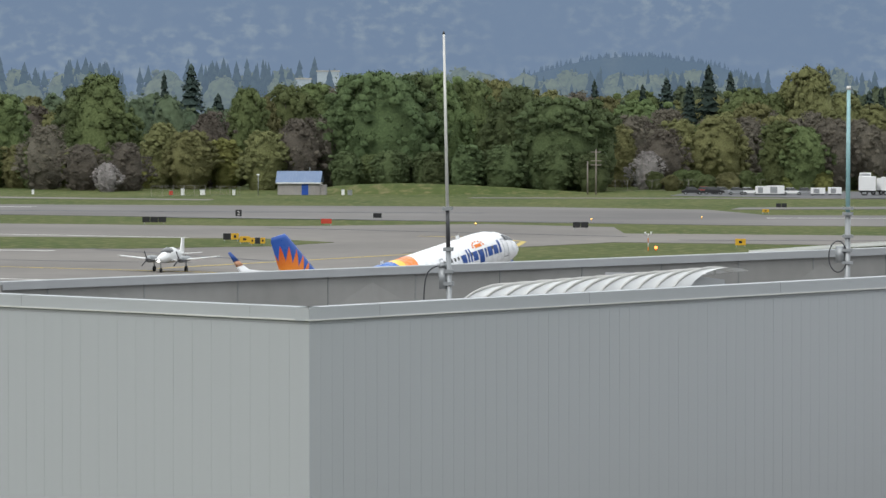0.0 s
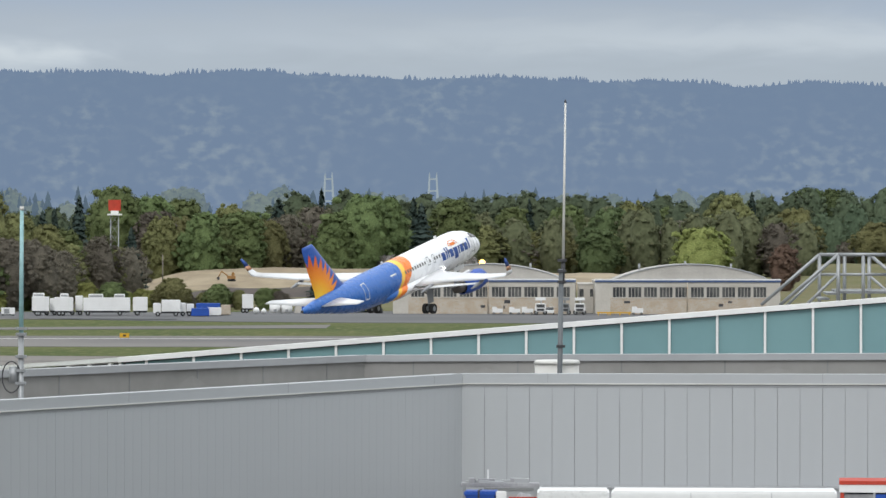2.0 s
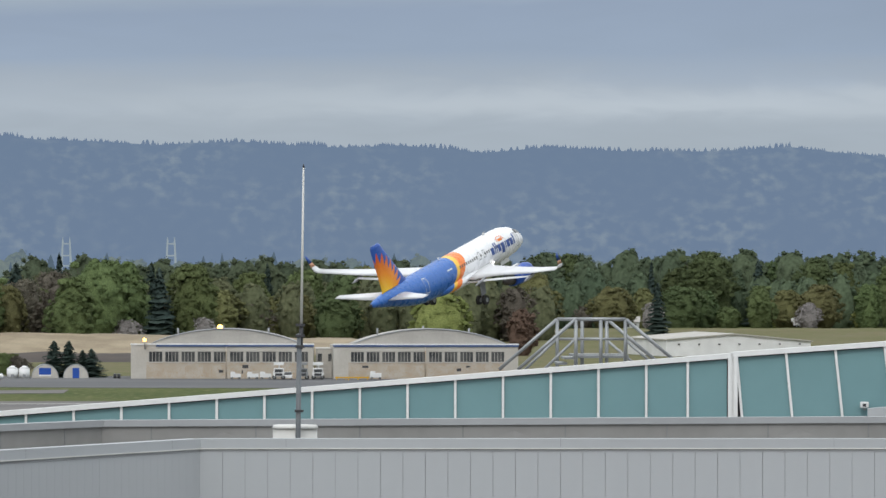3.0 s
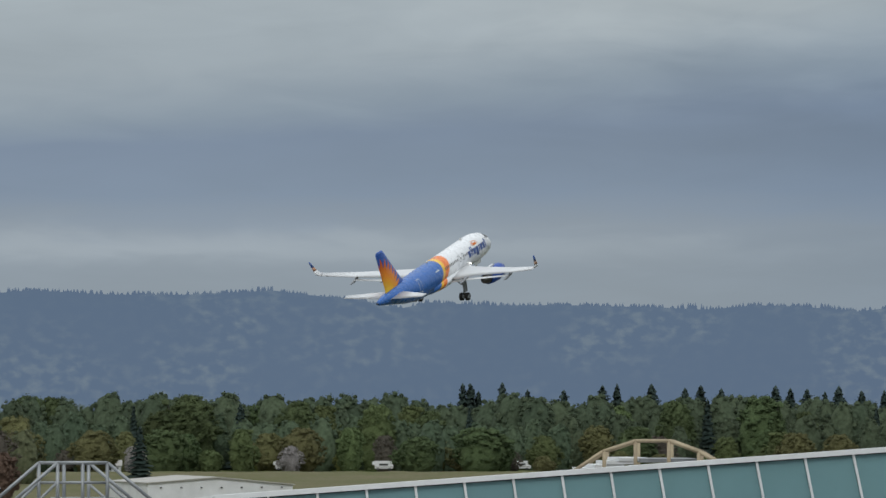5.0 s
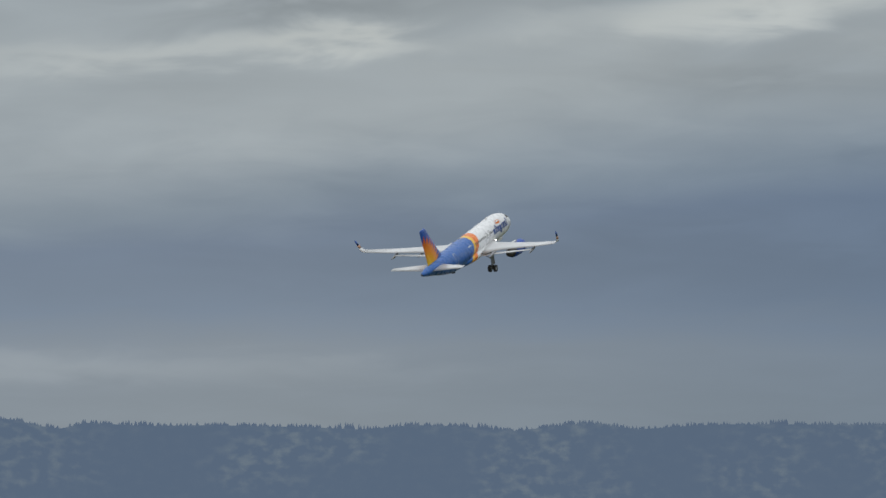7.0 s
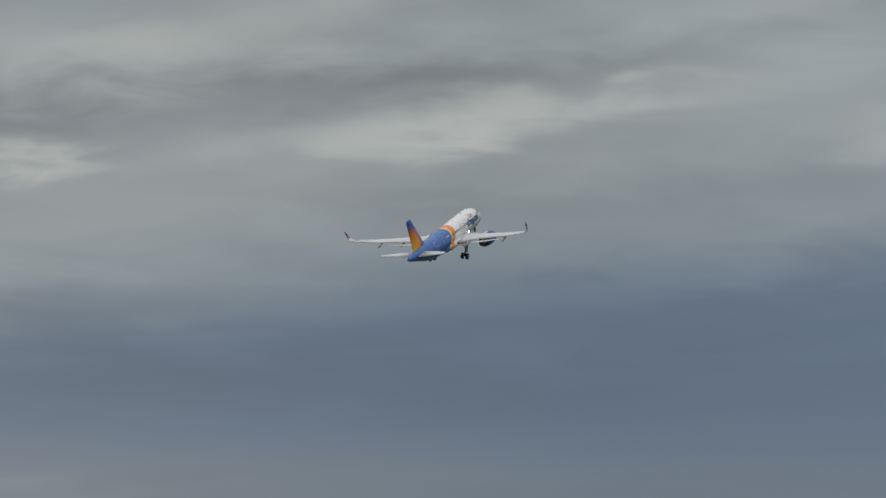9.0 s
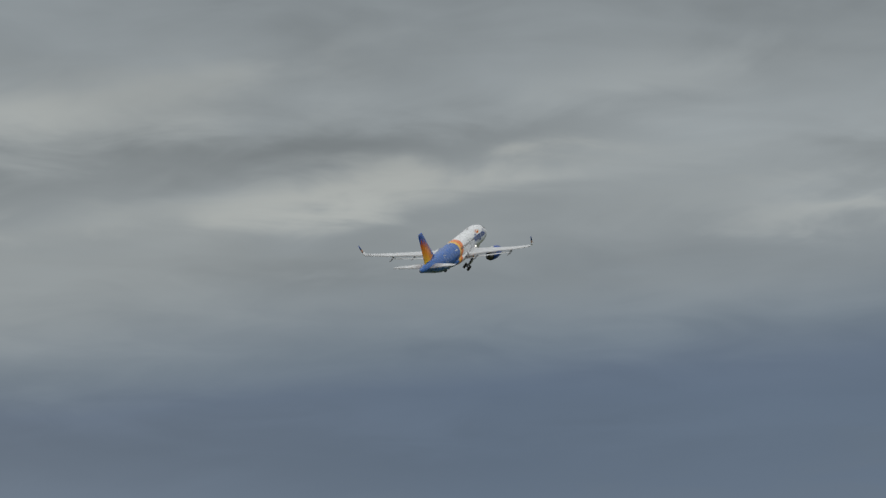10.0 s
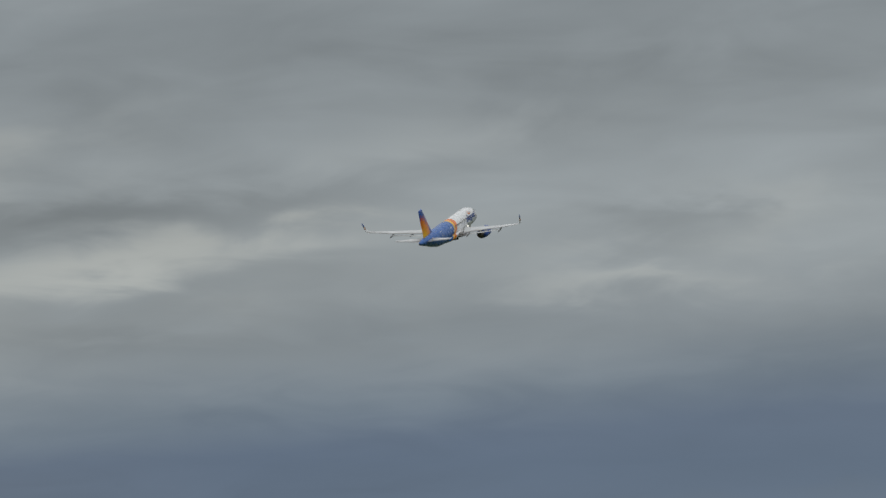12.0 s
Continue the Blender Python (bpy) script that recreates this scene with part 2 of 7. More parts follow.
GALV = material("galvanised_steel", (0.33, 0.34, 0.345), (0.25, 0.26, 0.265), scale=4, rough=0.45, metal=0.5, detail=0.15)
DARKPOLE = material("dark_grey_pole_paint", (0.10, 0.11, 0.12), (0.14, 0.15, 0.155), scale=4, rough=0.5)
TEALP = material("teal_pole_paint", (0.24, 0.43, 0.45), (0.30, 0.46, 0.47), scale=3, rough=0.5)
TAN = material("tan_pipe_paint", (0.42, 0.34, 0.22), (0.34, 0.27, 0.18), scale=3, rough=0.6)
HANGAR = material("weathered_hangar_plaster", (0.50, 0.475, 0.43), (0.45, 0.42, 0.37), scale=1.1, rough=0.9, detail=0.15)
HANGAR_RUST = material("peeling_hangar_plaster", (0.49, 0.455, 0.395), (0.43, 0.37, 0.29), scale=2.6, rough=0.95, detail=0.3, third=(0.36, 0.21, 0.10))
HROOF = material("hangar_roofing", (0.43, 0.41, 0.375), (0.38, 0.36, 0.33), scale=1, rough=0.85, detail=0.12)
BLUE_TRIM = material("blue_trim_paint", (0.06, 0.10, 0.22), rough=0.6)
BLUE = material("blue_paint", (0.02, 0.08, 0.38), scale=2, rough=0.4, detail=0.08)
PANE = material("dark_window_pane", (0.05, 0.053, 0.057), (0.13, 0.13, 0.125), scale=1.6, rough=0.15, detail=0.3)
BARK = material("bark", (0.10, 0.085, 0.07), rough=0.95, scale=3)
SAND = material("sand_heap", (0.30, 0.245, 0.165), (0.215, 0.170, 0.112), scale=0.6, rough=0.95, detail=0.2)
SOIL = material("dark_soil", (0.07, 0.055, 0.045), (0.05, 0.04, 0.035), scale=0.6, rough=0.95, detail=0.3)
BLACK = material("black_sign", (0.015, 0.015, 0.016), rough=0.6)
YELLOW = material("yellow_sign", (0.62, 0.36, 0.02), scale=3, rough=0.6)
RED = material("red_paint", (0.48, 0.05, 0.025), scale=3, rough=0.6)
ORANGE = material("orange_paint", (0.75, 0.20, 0.02), scale=3, rough=0.5)
TYRE = material("tyre_rubber", (0.018, 0.018, 0.018), rough=0.85)
ROOFBLUE = material("blue_metal_roof", (0.125, 0.180, 0.285), (0.150, 0.205, 0.310), scale=2, rough=0.45, detail=0.08)
BLOCK = material("concrete_block", (0.33, 0.31, 0.29), (0.27, 0.25, 0.235), scale=2, rough=0.9)
WOOD = material("pole_wood", (0.24, 0.21, 0.18), rough=0.9, scale=3)
AMBER = glow("amber_lamp", (1.0, 0.55, 0.12), 6.0)
LAMP_W = glow("white_lamp", (1.0, 0.96, 0.88), 8.0)
LAMP_R = glow("orange_lamp", (1.0, 0.20, 0.04), 5.0)


# ---- building helpers ----
def at(azimuth, distance, z=0.0):
    a = radians(azimuth)
    return Vector((math.sin(a) * distance, math.cos(a) * distance, z))


def box(bm, x0, x1, y0, y1, z0, z1, m=0, mat=None):
    pts = [(x, y, z) for z in (z0, z1) for y in (y0, y1) for x in (x0, x1)]
    v = [bm.verts.new(mat @ Vector(p) if mat else p) for p in pts]
    for f in ((0, 2, 3, 1), (4, 5, 7, 6), (0, 1, 5, 4), (2, 6, 7, 3), (0, 4, 6, 2), (1, 3, 7, 5)):
        bm.faces.new([v[i] for i in f]).material_index = m


def tube(bm, p0, p1, r0, r1=None, n=10, m=0, smooth=True):
    p0, p1 = Vector(p0), Vector(p1)
    r1 = r0 if r1 is None else r1
    q = (p1 - p0).to_track_quat("Z", "Y")
    rings = []
    for p, r in ((p0, r0), (p1, r1)):
        rings.append([bm.verts.new(p + q @ Vector((r * math.cos(2 * math.pi * k / n), r * math.sin(2 * math.pi * k / n), 0))) for k in range(n)])
    for k in range(n):
        f = bm.faces.new((rings[0][k], rings[0][(k + 1) % n], rings[1][(k + 1) % n], rings[1][k]))
        f.material_index, f.smooth = m, smooth
    bm.faces.new(rings[0][::-1]).material_index = m
    bm.faces.new(rings[1]).material_index = m


def loft(bm, rings, m=0, cap=True, smooth=True):
    """Skin over rings of equally many points."""
    vs = [[bm.verts.new(p) for p in r] for r in rings]
    n = len(vs[0])
    for a, b in zip(vs, vs[1:]):
        for k in range(n):
            f = bm.faces.new((a[k], a[(k + 1) % n], b[(k + 1) % n], b[k]))
            f.material_index, f.smooth = m, smooth
    if cap:
        bm.faces.new(vs[0][::-1]).material_index = m
        bm.faces.new(vs[-1]).material_index = m


def extrude(bm, outline, depth, m=0, mat=None):
    """A flat outline (x, z) given thickness along y, from 0 to depth."""
    a = [bm.verts.new((mat or Matrix()) @ Vector((x, 0, z))) for x, z in outline]
    b = [bm.verts.new((mat or Matrix()) @ Vector((x, depth, z))) for x, z in outline]
    n = len(a)
    bm.faces.new(a).material_index = m
    bm.faces.new(b[::-1]).material_index = m
    for k in range(n):
        bm.faces.new((a[k], b[k], b[(k + 1) % n], a[(k + 1) % n])).material_index = m


def finish(name, bm, mats):
    bmesh.ops.recalc_face_normals(bm, faces=bm.faces)
    me = bpy.data.meshes.new(name)
    bm.to_mesh(me)
    bm.free()
    for mt in (mats if isinstance(mats, (list, tuple)) else [mats]):
        me.materials.append(mt)
    return me


def part(name, bm, mats, parent=None, label="", m=None):
    """Links a bmesh (or a ready mesh) as one object, under a thing or a part."""
    ob = new(name, bm if isinstance(bm, bpy.types.Mesh) else finish(name, bm, mats))
    if parent is not None:
        ob.parent = parent
    if m is not None:
        ob.matrix_basis = m
    if label:
        tagged(ob, label)
    return ob


def boxpart(name, dims, mat, parent, label="", bevel=0.0, m=None):
    bm = bmesh.new()
    box(bm, *dims)
    if bevel:
        bmesh.ops.bevel(bm, geom=bm.edges[:], offset=bevel, segments=2, affect="EDGES")
    return part(name, bm, mat, parent, label, m)


def tubepart(name, p, q, r, mat, parent, label="", r1=None, n=10):
    bm = bmesh.new()
    tube(bm, p, q, r, r if r1 is None else r1, n)
    return part(name, bm, mat, parent, label)


def thing(name, label, category, m=None, group="", kind=""):
    e = new(name)
    e.empty_display_size = 0.5
    if m is not None:
        e.matrix_basis = m
    return tagged(e, label, category, group, kind)


def heading(p, q):
    """Degrees of turn about z that bring +x along p to q."""
    return math.degrees(math.atan2(q[1] - p[1], q[0] - p[0]))


# ---- ground ----
def sheet(name, outline, z, mat, label, category, thick=0.3):
    bm = bmesh.new()
    top = [bm.verts.new((x, y, z)) for x, y in outline]
    bot = [bm.verts.new((x, y, z - thick)) for x, y in outline]
    bm.faces.new(top)
    n = len(top)
    for k in range(n):
        bm.faces.new((top[k], bot[k], bot[(k + 1) % n], top[(k + 1) % n]))
    ob = part(name, bm, mat)
    return tagged(ob, label, category, kind="structure")


def ground():
    bm = bmesh.new()
    nx, ny = 46, 46
    grid = []
    for j in range(ny + 1):
        row = []
        for i in range(nx + 1):
            x, y = -4900 + 9800 * i / nx, -4900 + 9800 * j / ny
            row.append(bm.verts.new((x, y, -0.02)))
        grid.append(row)
    for j in range(ny):
        for i in range(nx):
            bm.faces.new((grid[j][i], grid[j][i + 1], grid[j + 1][i + 1], grid[j + 1][i]))
    tagged(part("ground", bm, GRASS), "mown green airfield grass with dry patches", "ground", kind="structure")
    c = "pavement"
    sheet("runway", [(-420, 930), (-420, 990), (-150, 979), (-116, 966), (-102, 933), (150, 938), (420, 940), (420, 880), (100, 876), (-70, 872), (-100, 874), (-118, 880), (-149, 889), (-190, 905), (-227, 917)], 0.04, ASPHALT,
          "long grey asphalt strip beyond the grass", c)
    sheet("taxiway", [(-420, 880), (-214, 866), (-170, 858), (-140, 875), (-118, 862), (-112, 830), (-60, 824), (420, 830), (420, 780), (-60, 779), (-108, 790), (-130, 740), (-60, 700), (420, 715),
                      (420, 480), (-40, 420), (-420, 420)], 0.035, CONCRETE, "pale brown concrete taxiway and runway crossing", c)
    sheet("apron", [(-135, 1066), (-60, 1030), (-38, 1024), (60, 1018), (260, 1020), (260, 1115), (-60, 1115), (-60, 1105), (-135, 1105)], 0.05, APRON, "dark asphalt apron before the hangars", c)
    sheet("service_road", [(-600, 1072), (-300, 1040), (-232, 1022), (-215, 1018), (-215, 1024), (-232, 1030), (-300, 1052), (-600, 1086)], 0.05, CONCRETE, "pale concrete service road through the grass", "road")
    sheet("perimeter_road", [(-170, 1040), (-100, 1046), (-70, 1043), (-70, 1047), (-100, 1051), (-170, 1046)], 0.05, CONCRETE, "pale gravel perimeter road", "road")
    sheet("link_taxiway", [(-112, 968), (-40, 985), (-40, 1008), (-112, 980)], 0.06, ASPHALT, "grey asphalt link through the grass", c)
    sheet("dry_ground", [(-110, 1118), (260, 1118), (460, 1720), (-110, 1720)], 0.02, SAND_GRASS, "rough dry brown grass before the woods", "grass")
    # grass islands between the paved strips
    for pts in ([(-420, 800), (-260, 800), (-200, 800), (-160, 797), (-147, 782), (-152, 765), (-170, 752), (-205, 748), (-260, 760), (-420, 770)],
                [(-108, 772), (-70, 776), (60, 777), (60, 718), (-60, 712), (-112, 690), (-118, 720)]):
        sheet("grass_island", pts, 0.075, GRASS, "green grass island between taxiways", "grass")

    def line(a, b, w, mat, label):
        d = (Vector(b) - Vector(a)).normalized() * (w / 2)
        p = Vector((-d.y, d.x))
        a, b = Vector(a), Vector(b)
        sheet("road_marking", [tuple(a + p), tuple(b + p), tuple(b - p), tuple(a - p)], 0.065, mat, label, "road marking", 0.01)
    line((-420, 978), (-235, 966), 1.2, PAINT_W, "faded white runway edge line")
    line((-100, 915), (60, 924), 1.2, PAINT_W, "faded white runway edge line")
    line((-230, 822), (-172, 800), 1.0, PAINT_W, "faded white taxiway line")
    line((-300, 760), (-178, 742), 1.6, PAINT_W, "faded white taxiway line")
    line((-150, 680), (-118, 760), 0.9, PAINT_Y, "yellow taxiway centre line")
    pts = [(-118, 760), (-121, 790), (-129, 806), (-140, 812)]
    for a, b in zip(pts, pts[1:]):
        line(a, b, 0.8, PAINT_Y, "yellow taxiway centre line")
    for a, b, w in (((-200, 905), (-120, 885), 2.5), ((-190, 770), (-135, 700), 1.2), ((-60, 905), (60, 912), 3.0), ((-300, 945), (-150, 938), 4.0), ((-170, 850), (-110, 815), 1.5), ((-100, 800), (0, 803), 2.0), ((-230, 720), (-150, 700), 1.0)):
        line(a, b, w, APRON, "dark worn tyre and tar streak")
    line((-205, 700), (-140, 668), 0.8, PAINT_Y, "yellow taxiway hold line")
    line((-260, 690), (-150, 640), 1.2, PAINT_W, "white taxiway edge line")


SAND_GRASS = material("dry_grass", (0.15, 0.13, 0.075), (0.115, 0.115, 0.05), scale=0.15, rough=0.95, detail=0.35, third=(0.085, 0.095, 0.036), spec=0.1)
ground()

# ---- hills ----
RIDGE = [(-40, 1), (-25, 1.12), (-14, 1.09), (-10.3, 1.08), (-5.8, 1.13), (-5.06, 1.112), (-4.48, 1.124), (-3.91, 1.083), (-3.45, 1.129), (-2.88, 1.141),
         (-2.59, 1.095), (-2.07, 1.083), (-1.38, 1.043), (-1.04, 1.066), (-0.43, 1.074), (-0.01, 1.043), (0.45, 1.02), (0.66, 1.022), (1.03, 1.043), (1.69, 0.999),
         (1.92, 0.965), (2.61, 1.028), (3.41, 0.988), (4.22, 0.988), (5.08, 1.028), (5.48, 0.976), (5.94, 0.942), (6.17, 0.879), (6.42, 0.851), (6.63, 0.913),
         (7.25, 0.879), (8.02, 0.885), (9, 0.862), (9.46, 0.839), (9.98, 0.885), (10.44, 0.874), (11.01, 0.822), (11.35, 0.862), (11.76, 0.903), (12.27, 0.834),
         (13.02, 0.88), (13.94, 0.88), (18, 0.84), (25, 0.95), (40, 0.9)]


def ridge_height(az, distance):
    e = np.interp(az, [r[0] for r in RIDGE], [r[1] for r in RIDGE])
    return EYE[2] + math.tan(radians(e)) * distance


def hills():
    bm = bmesh.new()
    steps, depth = 900, 26
    rows = []
    for j in range(depth + 1):
        u = j / depth
        row = []
        for i in range(steps + 1):
            az = -40 + 80 * i / steps
            d = 3900 + 560 * u
            h = ridge_height(az, 4400)
            f = min(u / 0.9, 1.0)
            s = f * f * (3 - 2 * f) * 0.72 + f * 0.28
            z = h * s if u <= 0.9 else h * (1 - 0.35 * (u - 0.9) / 0.1)
            wob = noise.fractal(Vector((az * 0.42, u * 2.2, 3.0)), 1.0, 2.0, 5) * 9 * math.sin(math.pi * min(f, 1.0))
            row.append(bm.verts.new(at(az, d, max(z + wob, -2) if j else -2)))
        rows.append(row)
    for j in range(depth):
        for i in range(steps):
            bm.faces.new((rows[j][i], rows[j][i + 1], rows[j + 1][i + 1], rows[j + 1][i])).smooth = True
    tagged(part("backdrop", bm, HILL), "long wooded ridge with blue haze painted in", "hills", kind="structure")
    # conifers along the crest
    rnd = random.Random(4)
    bm = bmesh.new()
    for k in range(2600):
        az = rnd.uniform(-18, 20)
        d = rnd.uniform(4395, 4425)
        z = ridge_height(az, 4400)
        clump = noise.noise(Vector((az * 2.3, 0, 0)))
        h = rnd.uniform(1.0, 3.2) + max(clump, 0) * 4.5
        p = at(az, d, z - 2.5)
        r = rnd.uniform(1.3, 2.6)
        top = bm.verts.new(p + Vector((0, 0, h + 2.0)))
        ring = [bm.verts.new(p + Vector((r * math.cos(t), r * math.sin(t), 0))) for t in (0.3, 1.9, 3.4, 5.0)]
        for a in range(4):
            bm.faces.new((ring[a], ring[(a + 1) % 4], top))
    tagged(part("ridge_trees", bm, HILL), "tiny ridge conifers with haze painted in", "trees", kind="stuff")


# both slopes carry painted haze; the blue is emission, not forest colour
HILL = far_forest("forest_painted_haze", (0.025, 0.040, 0.032), (0.150, 0.158, 0.100), (0.26, 0.352, 0.525), 0.66, 0.6)
FOOT = far_forest("foothill_painted_haze", (0.025, 0.040, 0.030), (0.06, 0.07, 0.045), (0.19, 0.27, 0.40), 0.6, 0.3)
hills()


# ---- trees ----
def leaf_material(name, dark, light, grain=55.0, haze_glow=None, amount=0.0):
    """Foliage: every clump and leaf has a tone of its own, broken up by fine mottling; far woods get haze painted in as
    emission.
    """
    mat = bpy.data.materials.new(name)
    mat.use_nodes = True
    nt = mat.node_tree
    n, link = nt.nodes.new, nt.links.new
    bsdf = nt.nodes["Principled BSDF"]
    geo, info, tc = n("ShaderNodeNewGeometry"), n("ShaderNodeObjectInfo"), n("ShaderNodeTexCoord")
    mix, hue = n("ShaderNodeMixRGB"), n("ShaderNodeHueSaturation")
    mix.inputs[1].default_value, mix.inputs[2].default_value = rgb(dark), rgb(light)
    link(geo.outputs["Random Per Island"], mix.inputs[0])
    mr = n("ShaderNodeMapRange")
    mr.inputs["To Min"].default_value, mr.inputs["To Max"].default_value = 0.8, 1.25
    link(info.outputs["Random"], mr.inputs[0])
    fine = n("ShaderNodeTexNoise")
    fine.inputs["Scale"].default_value, fine.inputs["Detail"].default_value = grain, 4
    link(tc.outputs["Object"], fine.inputs[0])
    mottle = n("ShaderNodeMapRange")
    mottle.inputs["From Min"].default_value, mottle.inputs["From Max"].default_value = 0.3, 0.7
    mottle.inputs["To Min"].default_value, mottle.inputs["To Max"].default_value = 0.72, 1.28
    link(fine.outputs[0], mottle.inputs[0])
    val = n("ShaderNodeMath")
    val.operation = "MULTIPLY"
    link(mr.outputs[0], val.inputs[0]), link(mottle.outputs[0], val.inputs[1])
    link(val.outputs[0], hue.inputs["Value"])
    mh = n("ShaderNodeMapRange")
    mh.inputs["To Min"].default_value, mh.inputs["To Max"].default_value = 0.48, 0.515
    link(info.outputs["Random"], mh.inputs[0])
    link(mh.outputs[0], hue.inputs["Hue"])
    link(mix.outputs[0], hue.inputs["Color"])
    link(hue.outputs[0], bsdf.inputs["Base Color"])
    bsdf.inputs["Roughness"].default_value = 0.85
    bsdf.inputs["Specular IOR Level"].default_value = 0.1
    thin, both = n("ShaderNodeBsdfTranslucent"), n("ShaderNodeMixShader")
    both.inputs[0].default_value = 0.36
    link(hue.outputs[0], thin.inputs[0])
    link(bsdf.outputs[0], both.inputs[1])
    link(thin.outputs[0], both.inputs[2])
    last = both.outputs[0]
    # distance haze painted onto the leaves by mixing in a bluish emission
    if haze_glow:
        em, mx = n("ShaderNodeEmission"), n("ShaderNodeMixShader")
        em.inputs[0].default_value, mx.inputs[0].default_value = rgb(haze_glow), amount
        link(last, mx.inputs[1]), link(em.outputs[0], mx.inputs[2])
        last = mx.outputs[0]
    link(last, nt.nodes["Material Output"].inputs[0])
    return mat


LEAF = {"green": leaf_material("spring_leaves", (0.100, 0.130, 0.054), (0.132, 0.166, 0.068)),
        "deep": leaf_material("dense_green_leaves", (0.078, 0.106, 0.048), (0.104, 0.136, 0.060)),
        "olive": leaf_material("olive_leaves", (0.142, 0.144, 0.062), (0.184, 0.186, 0.080)),
        "brown": leaf_material("budding_twigs", (0.140, 0.126, 0.100), (0.176, 0.158, 0.122)),
        "dark": leaf_material("conifer_needles", (0.040, 0.060, 0.052), (0.058, 0.080, 0.068)),
        "lime": leaf_material("young_lime_leaves", (0.165, 0.185, 0.058), (0.225, 0.238, 0.080)),
        "blossom": leaf_material("pale_blossom", (0.29, 0.27, 0.255), (0.40, 0.37, 0.355)),
        "rust": leaf_material("rust_brown_leaves", (0.130, 0.088, 0.066), (0.165, 0.112, 0.082)),
        "far": leaf_material("far_leaves", (0.070, 0.094, 0.058), (0.096, 0.120, 0.070), 0.9),
        "far_olive": leaf_material("far_olive_leaves", (0.106, 0.118, 0.064), (0.140, 0.146, 0.080), 0.9),
        # these last two kinds have haze painted in as emission
        "haze_painted_pale": leaf_material("pale_leaves_painted_haze", (0.105, 0.125, 0.055), (0.175, 0.185, 0.08), 0.5, (0.235, 0.32, 0.43), 0.45),
        "haze_painted_dark": leaf_material("dark_needles_painted_haze", (0.026, 0.044, 0.036), (0.046, 0.066, 0.052), 0.5, (0.215, 0.30, 0.42), 0.42)}


def ball(level):
    bm = bmesh.new()
    bmesh.ops.create_icosphere(bm, subdivisions=level, radius=1.0)
    v = np.array([tuple(q.co) for q in bm.verts])
    f = np.array([[q.index for q in face.verts] for face in bm.faces])
    bm.free()
    return v, f


BALLS = {1: ball(1), 2: ball(2)}


